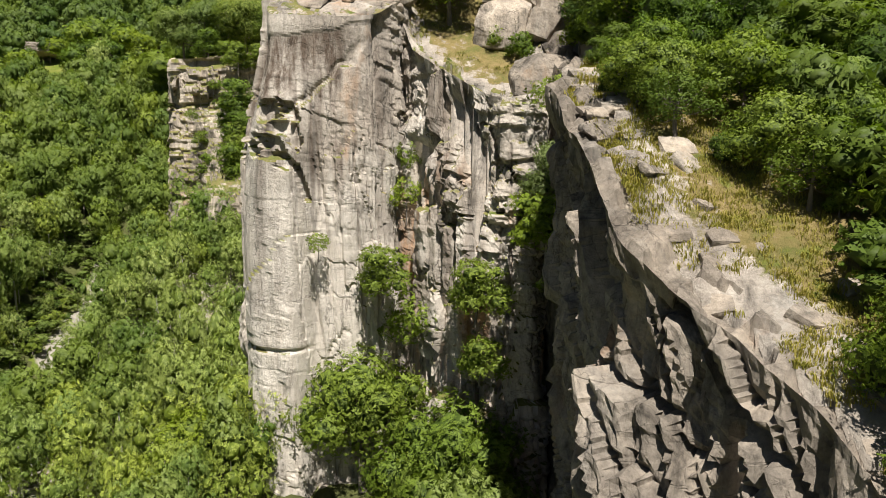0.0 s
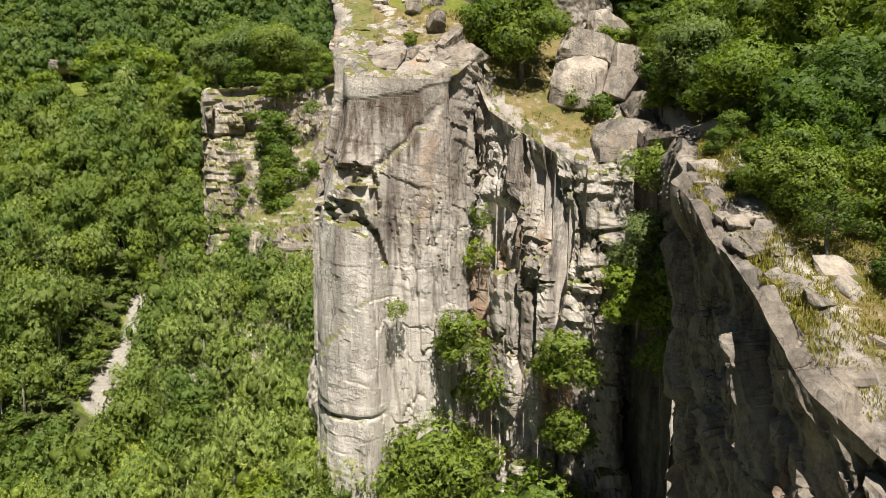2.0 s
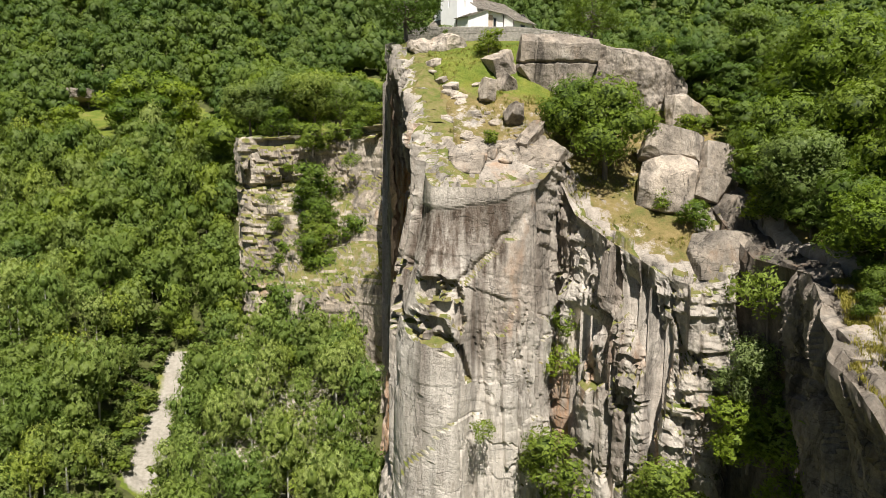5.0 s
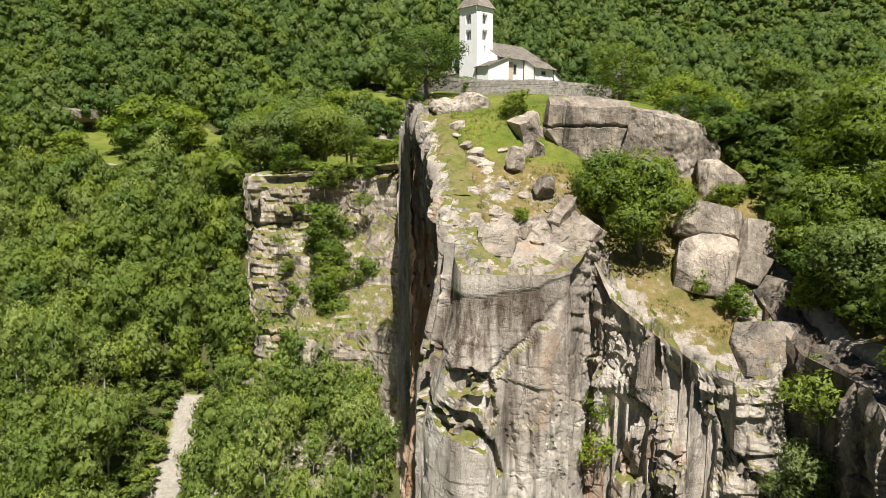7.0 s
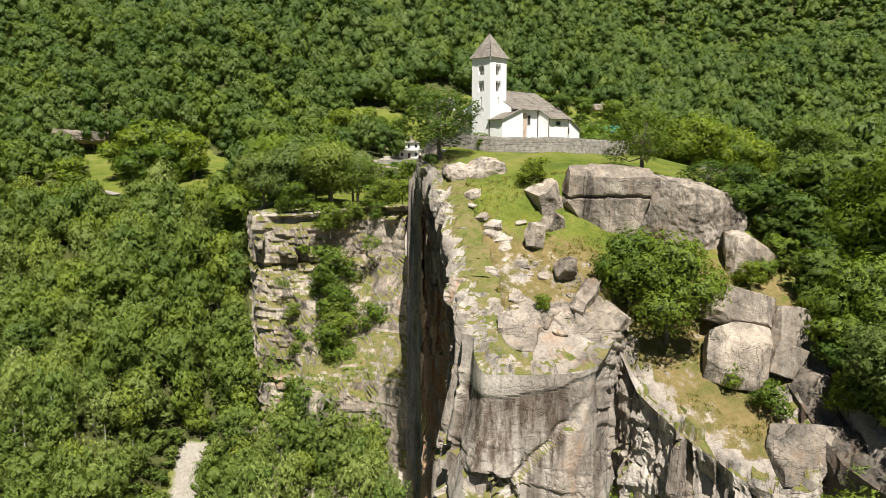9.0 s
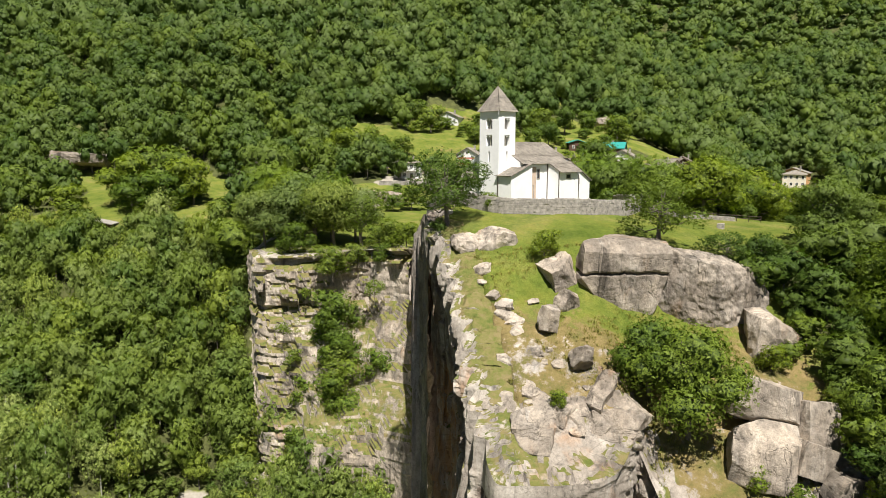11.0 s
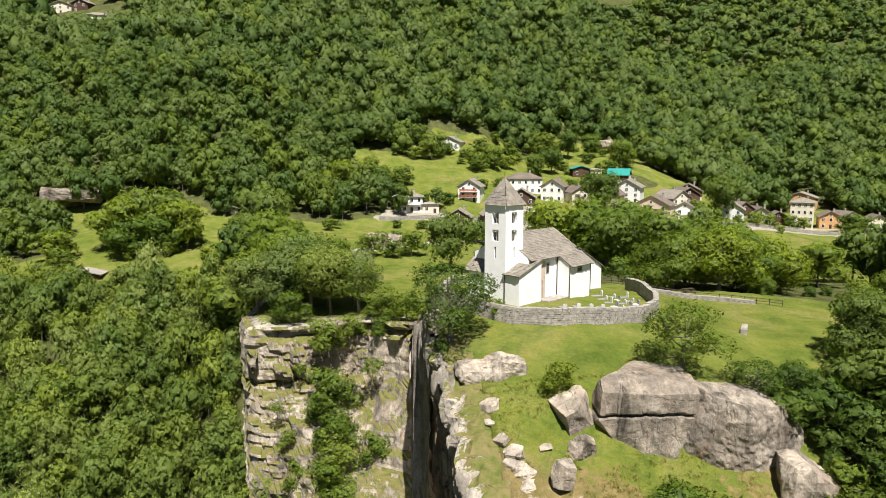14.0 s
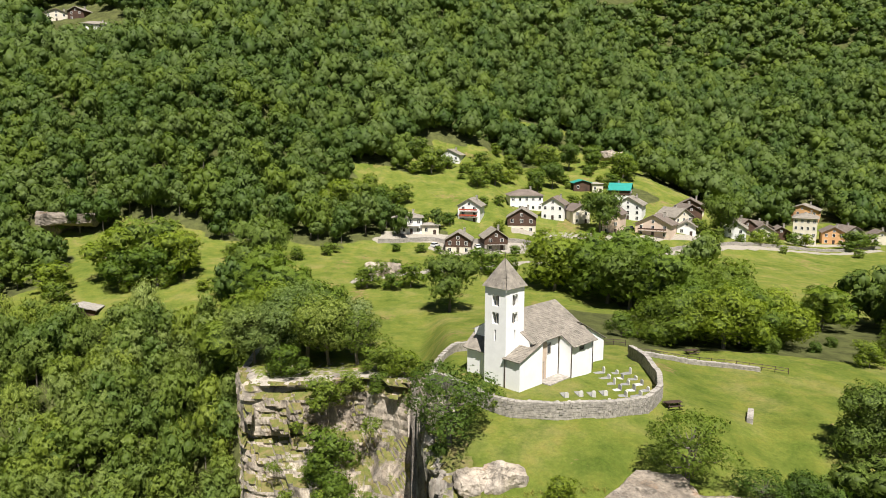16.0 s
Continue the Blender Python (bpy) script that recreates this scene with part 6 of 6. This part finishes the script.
# x, y, width, depth, eave, rise, turn
house(-35.5, 282, 10.5, 8, 6.2, 1.5, 4, WHITE, SLATE, "long two-storey white house with balconies", rows=2, cols=4, hip=True, balcony=TRIMW)
house(-27.2, 281, 6.0, 6, 4.0, 0.6, 4, CREAM, WALLSTONE, "low cream garage wing with a flat roof", rows=1, cols=2, hip=True, chimney=False)
house(-11.6, 297, 8.6, 9, 6.4, 2.6, -14, WHITE, SLATE, "white gabled house with red balconies", rows=3, cols=2, balcony=RED)
house(11.7, 322, 14, 9, 7.0, 2.2, 6, WHITE, TILE, "large white house with a hipped roof", rows=2, cols=5, hip=True)
house(7.9, 295, 10.5, 9, 6.4, 3.2, -8, CREAM, SLATE, "dark timber chalet on a pale stone ground floor", upper=BROWN, rows=2, cols=3)
house(23.2, 312, 9, 10, 6.6, 2.8, -20, WHITE, TILE, "white gabled village house with a brown gable", rows=2, cols=3)
house(31.5, 308, 7.5, 8, 5.6, 2.2, 16, CREAM, TILE, "cream gabled house with small windows", rows=2, cols=2)
house(-16.8, 270, 8.6, 8, 4.8, 2.6, -6, CREAM, SLATE, "brown log chalet on a pale base", upper=BROWN, rows=2, cols=3)
house(-4.6, 270.5, 8.0, 8, 4.8, 2.8, 8, WALLSTONE, SLATE, "dark brown chalet with a balcony", upper=BROWN, rows=2, cols=2, balcony=BROWN)
house(41.5, 354, 8.0, 6, 4.2, 1.2, 4, BROWN, TEAL, "small shed with a teal sheet roof", rows=1, cols=2, chimney=False)
house(48.5, 353, 5.0, 6, 4.6, 0.5, 4, CREAM, WALLSTONE, "pale flat-roofed outbuilding beside a shed", rows=1, cols=2, hip=True, chimney=False)
house(58.5, 347, 12, 9, 4.6, 2.6, 70, WHITE, TEAL, "timber house with a bright teal sheet roof", upper=BROWN, rows=2, cols=3, side_rows=1)
house(55.5, 318, 11, 11, 6.6, 3.0, -24, WHITE, SLATE, "white house with a wide grey gable", rows=3, cols=3)
house(44.6, 300, 7.0, 9, 8.0, 2.6, -28, PINK, TILE, "tall pale pink village house with small windows", rows=3, cols=2)
house(60.5, 298, 13.5, 9, 5.2, 3.4, -32, PINK, TILE, "broad chalet with timber balconies and tile roof", rows=2, cols=3, balcony=BROWN)
house(71, 309, 10, 10, 5.6, 3.0, 30, CREAM, SLATE, "stone house with a grey slate roof", rows=2, cols=3)
house(90, 345, 12, 10, 5.0, 3.2, -22, CREAM, TILE, "dark-gabled house with a brown roof", upper=BROWN, rows=2, cols=3)
house(80, 322, 10, 9, 5.4, 2.8, 12, BROWN, TILE, "brown timber barn with a tile roof", rows=1, cols=2)
house(73.5, 301, 7, 7, 4.0, 2.0, -20, WHITE, SLATE, "low white cottage with a slate roof", rows=1, cols=2)
house(94.5, 305, 8.0, 8, 5.6, 2.6, -24, WHITE, SLATE, "white gabled house above the meadow", rows=2, cols=2)
house(103, 322, 10, 9, 4.6, 3.0, 22, WALLSTONE, TILE, "stone barn with a broad tile roof", upper=BROWN, rows=1, cols=2)
house(113, 322, 9, 9, 4.8, 2.8, -18, CREAM, TILE, "cream house with a brown tile roof", rows=2, cols=2)
house(122, 348, 12, 9, 4.6, 3.0, 14, WALLSTONE, TILE, "old stone house with a wide roof", rows=2, cols=3)
house(131.5, 345, 9, 8, 4.4, 2.6, -14, BROWN, TILE, "brown timber house between neighbours", rows=1, cols=2)
house(162, 384, 15, 11, 7.0, 2.6, -34, OCHRE, SLATE, "large orange-ochre house with a dark balcony", rows=2, cols=4, balcony=RED)
house(140.5, 340, 9.5, 14, 12.2, 1.8, -28, CREAM, SLATE, "tall cream four-storey house with rows of windows", rows=4, cols=4, hip=True, side_rows=1)
house(153.5, 341, 9, 9, 5.6, 2.4, -20, OCHRE, TILE, "orange house with a brown tile roof", rows=2, cols=3)
house(165, 350, 10, 9, 4.4, 2.6, 18, WALLSTONE, TILE, "stone house with a low tile roof", rows=1, cols=3)
house(172, 337, 9, 8, 4.0, 2.4, -12, CREAM, TILE, "small house at the village end", rows=1, cols=2)
house(-19.1, 367, 11, 8, 3.6, 2.6, -18, WHITE, SLATE, "white bungalow on the upper meadow", rows=1, cols=3)
house(-208, 411, 15, 9, 5.0, 2.0, 20, WHITE, SLATE, "white house high in the forest", rows=2, cols=4, hip=True)
house(-238, 430, 12, 9, 5.0, 2.2, 10, CREAM, TILE, "house among trees high on the mountain", rows=2, cols=3)
house(-225, 428, 10, 8, 5.0, 2.2, -10, BROWN, SLATE, "dark house beside its white neighbours", rows=2, cols=2)
house(-114, 200.5, 9, 4, 2.0, 1.0, 6, BROWN, WALLSTONE, "low open shed at the meadow edge", rows=1, cols=2, chimney=False)
house(-95.5, 262.5, 5.5, 4, 2.0, 1.0, 10, WALLSTONE, SLATE, "small ruined stone hut in the meadow", rows=1, cols=2, chimney=False)


def parked_car(x, y, turn, paint, label):
    """A small hatchback: lower body, cabin with dark windows, four wheels; the nose points to local +x."""
    c = thing("car", pose(x, y, gz(x, y) + 0.05, 0, 0, turn), label, "car", "parked cars")
    bm = bmesh.new()
    prism(bm, [(-2.0, 0.3), (2.0, 0.3), (2.05, 0.75), (1.0, 0.92), (-1.95, 0.95)], -0.85, 0.85, "y")
    bmesh.ops.bevel(bm, geom=list(bm.edges), offset=0.06, segments=1, affect="EDGES")
    part("body", bm, paint, c)
    bm = bmesh.new()
    prism(bm, [(-1.8, 0.9), (1.05, 0.9), (0.35, 1.42), (-1.4, 1.45)], -0.72, 0.72, "y")
    part("window", bm, DARKGLASS, c)
    bm = bmesh.new()
    box(bm, -1.42, -0.7, 1.43, 0.36, 0.7, 1.49, 0.02)
    part("roof", bm, paint, c)
    for wx in (-1.25, 1.25):
        for wy in (-0.8, 0.8):
            bm = bmesh.new()
            bmesh.ops.create_cone(bm, cap_ends=True, segments=12, radius1=0.31, radius2=0.31, depth=0.2, matrix=Matrix.Translation((wx, wy, 0.31)) @ Matrix.Rotation(math.pi / 2, 4, "X"))
            part("wheel", bm, BLACK, c)


DARKPAINT = plain("dark_blue_car_paint", (0.02, 0.025, 0.035), 0.25, 0.1, 1, bumps=0.02)
PALEPAINT = plain("white_car_paint", (0.6, 0.6, 0.6), 0.3, 0.05, 1, bumps=0.02)
parked_car(54.6, 299.2, -160, DARKPAINT, "dark blue car parked before a chalet")
parked_car(50.6, 300.4, -150, DARKPAINT, "black car parked beside the village road")
parked_car(-25.1, 268.0, 60, PALEPAINT, "white car parked beside a log chalet")
parked_car(-10.3, 269.2, 100, PALEPAINT, "white car standing between two chalets")
stone_wall("road_wall", [(-45, 268), (-20, 273.5), (10, 275), (40, 277), (60, 279)], 1.3, "grey retaining wall along the village road", seed=8, size=2.0)
stone_wall("terrace_wall", [(60, 279), (95, 294), (130, 311), (165, 324)], 1.0, "grey retaining wall under the houses", seed=9, size=2.0)
stone_wall("terrace_wall", [(-60, 287), (-45, 289), (-28, 291)], 1.2, "rough stone wall at the meadow's upper edge", seed=10, size=2.0)
boulder("outcrop", -40, 231, -7.5, 6, 4, 3.2, 71, "grey sloping rock outcrop beside the road", (-20, 8, 20), 20, 8, 0.4, 0.08)
boulder("outcrop", 68, 402, 23, 9, 4, 3.0, 72, "pale scree rocks on the upper meadow", (-20, 0, 10), 18, 8, 0.4, 0.1)
cave_z = gz(-147, 256)
boulder("outcrop", -147, 258, cave_z + 6.0, 9, 5.5, 2.2, 73, "grey rock shelf overhanging a dark hollow in the wood", (-4, 4, 12), 22, 8, 0.8, 0.06, ROCK_DARK, cut=(0.85, 1.2))
boulder("outcrop", -153, 259, cave_z + 1.5, 3.4, 4.5, 4.5, 74, "dark rock block holding up the shelf", (0, 4, 20), 16, 8, 0.7, 0.07, ROCK_DARK)
# back wall coloured dark, as if in deep shade
boulder("outcrop", -145, 263, cave_z + 2.0, 8, 3.0, 4.5, 75, "shaded back wall of the rock hollow", (0, 0, 10), 16, 6, 0.8, 0.06, ROCK_SHADE)
for x, y, h, k in ((-30, 288, 3, "bush"), (-20, 287, 3.4, "bush"), (-2, 284, 3, "bush"), (-46, 300, 6, "broad"), (-52, 306, 7, "broad"), (-40, 305, 6, "bush"), (-28, 345, 8, "broad"), (-44, 352, 5, "bush"), (-10, 345, 4, "bush"), (-34, 362, 7, "broad"),
                   (-8, 330, 6, "bush"), (0, 335, 7, "broad"), (20, 345, 7, "broad"), (28, 352, 8, "dark"), (38, 294, 11, "dark"), (87, 300, 11, "dark"), (100, 297, 4, "bush"), (108, 302, 4, "bush"), (124, 318, 4, "bush"), (132, 322, 4, "bush"),
                   (152, 318, 6, "bush")):
    plant(k, x, y, h)
for x, y, h, k in ((150, 320, 5, "bush"), (158, 322, 5, "bush"), (172, 300, 9, "bush"), (28, 375, 9, "broad"), (40, 380, 9, "dark"), (52, 385, 8, "broad"), (10, 372, 5, "bush"), (64, 366, 9, "broad"), (14, 286, 3, "bush"), (2, 258, 2.6, "bush"), (8, 256, 3, "bush"), (-24, 262, 2, "bush"), (-30, 262, 2.4, "bush"), (-38, 262, 2.2, "bush"), (-48, 296, 7, "broad"), (-56, 292, 9, "broad"), (-62, 290, 9, "broad"), (-50, 290, 6, "bush"), (-6, 308, 3, "bush"), (0, 312, 3, "bush"), (34, 326, 4, "bush"), (100, 312, 3, "bush")):
    plant(k, x, y, h)

rng = np.random.RandomState(61)
for x0, x1, y0, y1, count in ((2, 72, 338, 402, 30), (-45, 0, 330, 368, 8), (-118, -58, 205, 258, 22), (70, 150, 290, 318, 10)):
    for i in range(count):
        x, y = rng.uniform(x0, x1), rng.uniform(y0, y1)
        if woods(np.array([x]), np.array([y]))[0] < 0.4 and min(math.hypot(x - a, y - b) for a, b in ((-19, 367), (58, 347), (45, 354), (55, 318), (90, 345))) > 9:
            plant("bush", x, y, rng.uniform(1.4, 4.6), label="low bush in the rough meadow grass", wide=rng.uniform(0.9, 1.5))


# ---- woodland ----
def woodland(name, spots, variants, cards, card, label, seed, nl=9, core=0.8, bole=0.1, leaf=None, bark=None, ragged=0.48, inner=None):
    """Many trees in one mesh; spots are rows of x, y, z, radius, height."""
    r = np.random.RandomState(seed)
    protos = []
    for i in range(variants):
        lobes = lobes_for(r, nl, 1.0, cards > 400)
        v, f, nr = leaf_cards(r, lobes, cards, card, ragged, 0.5 if cards > 450 else 0.12)
        n_leaf = len(f)
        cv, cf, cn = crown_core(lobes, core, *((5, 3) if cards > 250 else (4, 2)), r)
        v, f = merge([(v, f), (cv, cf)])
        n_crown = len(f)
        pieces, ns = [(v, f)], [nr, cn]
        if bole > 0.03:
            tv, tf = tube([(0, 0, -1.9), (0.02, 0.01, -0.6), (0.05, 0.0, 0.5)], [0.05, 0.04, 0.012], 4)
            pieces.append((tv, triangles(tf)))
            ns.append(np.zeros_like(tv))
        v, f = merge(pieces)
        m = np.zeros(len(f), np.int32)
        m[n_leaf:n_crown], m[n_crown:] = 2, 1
        protos.append((v, f, m, np.concatenate(ns)))
    V, Fc, Mi, Ti, Nr, n = [], [], [], [], [], 0
    for x, y, z, rad, h in spots:
        v, f, m, nr = protos[r.randint(variants)]
        a = r.uniform(0, 6.28)
        c, s = math.cos(a), math.sin(a)
        half = h * (1 - bole) / 2
        w, q = np.empty_like(v), np.empty_like(v)
        for src, dst, k in ((v, w, rad * 1.1), (nr, q, 1.0)):
            dst[:, 0] = (src[:, 0] * c - src[:, 1] * s) * k
            dst[:, 1] = (src[:, 0] * s + src[:, 1] * c) * k
            dst[:, 2] = src[:, 2] * (half * 1.05 if k != 1.0 else 1.0)
        V.append(w + (x, y, z + h * (1 + bole) / 2)), Fc.append(f + n), Mi.append(m), Nr.append(q), Ti.append(np.full(len(v), 0.75 * r.uniform() + 0.5 * float(vnoise(np.array([x / 38.0]), np.array([y / 38.0]), k=66)[0]), np.float32))
        n += len(v)
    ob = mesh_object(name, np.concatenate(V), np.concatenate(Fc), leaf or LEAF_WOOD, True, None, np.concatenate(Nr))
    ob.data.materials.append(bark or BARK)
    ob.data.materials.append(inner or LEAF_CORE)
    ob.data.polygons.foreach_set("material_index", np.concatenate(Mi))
    attribute(ob, "tint", np.concatenate(Ti))
    return tagged(ob, label, "woodland", kind="stuff")


def scatter(x0, x1, y0, y1, gap, keep, seed, radius, height):
    r = np.random.RandomState(seed)
    xs, ys = np.meshgrid(np.arange(x0, x1, gap), np.arange(y0, y1, gap * 0.9))
    x = xs.ravel() + r.uniform(-0.45, 0.45, xs.size) * gap
    y = ys.ravel() + r.uniform(-0.45, 0.45, xs.size) * gap
    ok = keep(x, y)
    x, y = x[ok], y[ok]
    z = ground_z(x, y)
    s = r.uniform(0.66, 1.4, len(x))
    return np.stack([x, y, z, radius * s, height * s * r.uniform(0.85, 1.2, len(x))], -1)


def in_wedge(x, y, spread=0.72, margin=25):
    return np.abs(x + 10) < spread * y + margin


def low_slope(x, y):
    gx = gully_x(y)
    return ~inside(x, y) & ~inside(x + 2.2, y + 2.0) & in_wedge(x, y) & (x < -18) & ~((np.abs(x - gx + 0.3) < 4.1) & (y < 137) & (y > 102)) | (~inside(x, y + 5) & ~inside(x - 3, y) & ~inside(x + 4, y) & (x > -5) & (x < 5) & (y > 50) & (y < 63))


def upper_woods(x, y):
    d = np.minimum.reduce([np.hypot(x - a, y - b) for a, b in HOUSE_SPOTS])
    return (woods(x, y) > 0.5) & inside(x, y) & in_wedge(x, y, 0.67, 16) & (d > 12) & ~((x > 66) & (x < 190) & (y > 250) & (y < 358))


HOUSE_SPOTS = [(-214, 399), (-228, 416), (-204, 397), (-240, 419), (-220, 405), (-225, 428), (-210, 412), (-243, 432), (-196, 405), (-19, 366), (58, 347), (41, 353), (163, 386), (122, 353), (92, 347)]
slope = scatter(-190, 14, 30, 200, 4.3, low_slope, 3, 3.2, 9.0)
off = slope[:, 0] - gully_x(slope[:, 1])
beside = (np.abs(off) < 6.5) & (slope[:, 1] < 139) & (slope[:, 1] > 94)
slope[beside, 3:] *= 0.66        # low scrub along the scree
pick = fbm(slope[:, 0] / 14, slope[:, 1] / 14, k=57)
birch = (off > 3) & (slope[:, 0] < -22) & (slope[:, 1] < 134) & (pick > -0.45) | (pick > 0.55)
near = slope[:, 1] < 125
birches = slope[birch] * np.array([1, 1, 1, 0.86, 1.08])
woodland("birch_wood", birches, 8, 860, 0.066, "pale grey-green birch wood with thin white stems", 15, 13, 0.5, 0.16, LEAF_BIRCH, BIRCHBARK, inner=INNER_WOOD)
woodland("slope_woodland", slope[~birch & near], 9, 1000, 0.07, "dense mixed broadleaf wood on the steep valley side", 5, 13, 0.66, inner=INNER_WOOD)
woodland("slope_woodland", slope[~birch & ~near], 9, 520, 0.095, "mixed broadleaf wood higher on the valley side", 16, 11, 0.7, inner=INNER_WOOD)
woodland("scrub", scatter(-80, -50, 92, 142, 2.0, lambda x, y: (np.abs(x - gully_x(y) + 0.3) > 2.7) & (np.abs(x - gully_x(y)) < 11), 17, 1.5, 2.4), 5, 100, 0.17, "low leafy scrub beside the scree", 18, 5, inner=INNER_WOOD)
woodland("hill_woodland", scatter(-330, 330, 90, 345, 6.2, lambda x, y: upper_woods(x, y) & (x < 400) & ~((x < 36) & (x > -24) & (y < 130)) & ((y > 130) | (x > 34)) & ~((x > -8) & (x < 72) & (y < 232)), 4, 4.2, 11.0), 8, 420, 0.088, "broadleaf woodland round the meadows", 6, 11, 0.8, 0.05, ragged=0.26, leaf=LEAF_HILL, inner=INNER_MOUNTAIN)
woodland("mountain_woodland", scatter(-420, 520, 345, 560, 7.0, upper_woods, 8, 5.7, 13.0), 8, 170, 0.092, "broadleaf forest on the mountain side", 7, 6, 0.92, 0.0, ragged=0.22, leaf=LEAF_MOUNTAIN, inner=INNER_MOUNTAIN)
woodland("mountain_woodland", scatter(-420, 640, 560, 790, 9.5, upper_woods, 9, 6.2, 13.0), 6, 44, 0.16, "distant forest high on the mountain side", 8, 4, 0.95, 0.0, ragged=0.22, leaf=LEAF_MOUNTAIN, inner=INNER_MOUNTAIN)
woodland("undergrowth", scatter(13.5, 46, 26, 98, 3.1, lambda x, y: inside(x, y) & (x > 15 + 0.05 * (60 - y) + 1.5 * np.sin(y)) & ((y > 44) | (x > 19 - 0.0 * y)), 12, 2.3, 4.2), 6, 230, 0.135, "dense leafy undergrowth on the steep slope", 9, 9, leaf=LEAF_DARK)


# ---- tufts of dry grass ----
def tufts(name, spots, label, seed, height=0.4, blades=9):
    r = np.random.RandomState(seed)
    n = len(spots) * blades
    c = np.repeat(spots, blades, axis=0) + np.concatenate([r.normal(size=(n, 2)) * 0.12, np.zeros((n, 1))], 1)
    a = r.uniform(0, 6.283, n)
    h = height * r.uniform(0.5, 1.3, n)
    lean = h * r.uniform(0.4, 1.5, n)
    d = np.stack([np.cos(a), np.sin(a), np.zeros(n)], -1)
    w = np.stack([-np.sin(a), np.cos(a), np.zeros(n)], -1) * (0.022 * h / height)[:, None]
    tip = c + d * lean[:, None] + np.array([0, 0, 1.0]) * h[:, None]
    mid = c + d * (lean * 0.35)[:, None] + np.array([0, 0, 0.62]) * h[:, None]
    v = np.stack([c - w - (0, 0, 0.1), c + w - (0, 0, 0.1), mid + w * 0.8, tip, mid - w * 0.8], 1).reshape(-1, 3)
    k = np.arange(n) * 5
    f = np.concatenate([np.stack([k, k + 1, k + 2, k + 4], -1), np.stack([k + 4, k + 2, k + 3, k + 3], -1)])
    me = bpy.data.meshes.new(name)
    me.from_pydata(v.tolist(), [], [tuple(q[:4]) if q[2] != q[3] else tuple(q[:3]) for q in f.tolist()])
    me.materials.append(STRAW)
    return tagged(new(name, me), label, "grass", kind="stuff")


STRAW = leaf_material("dry_grass_blades", (0.14, 0.15, 0.035), (0.23, 0.205, 0.065), (0.33, 0.26, 0.12), 4.0, -1.0)
rng = np.random.RandomState(23)
gy = rng.uniform(20, 56, 7000)
gx = np.interp(gy, [17, 23, 26, 29, 31, 40, 46, 50, 57], [15, 13.2, 12, 10.4, 8.8, 7.7, 7.6, 9.4, 12.2]) + 0.5 + rng.uniform(0, 1, 7000) ** 1.3 * 9
patch = fbm(gx / 2.2, gy / 2.2, k=77) > -0.6
gx, gy = gx[patch], gy[patch]
tufts("grass_tufts", np.stack([gx, gy, ground_z(gx, gy, False)], -1), "dry yellow grass tufts on the rock ridge", 3, 0.2, 8)
gx, gy = rng.uniform(-22, 9, 3600), rng.uniform(70, 93, 3600)
patch = (fbm(gx / 2.6, gy / 2.6, k=78) > -0.05) & inside(gx, gy, True) & ((gy > 79) | (gx > -4))
gx, gy = gx[patch], gy[patch]
tufts("grass_tufts", np.stack([gx, gy, ground_z(gx, gy)], -1), "dry yellow-green grass tufts on the slope", 4, 0.24)
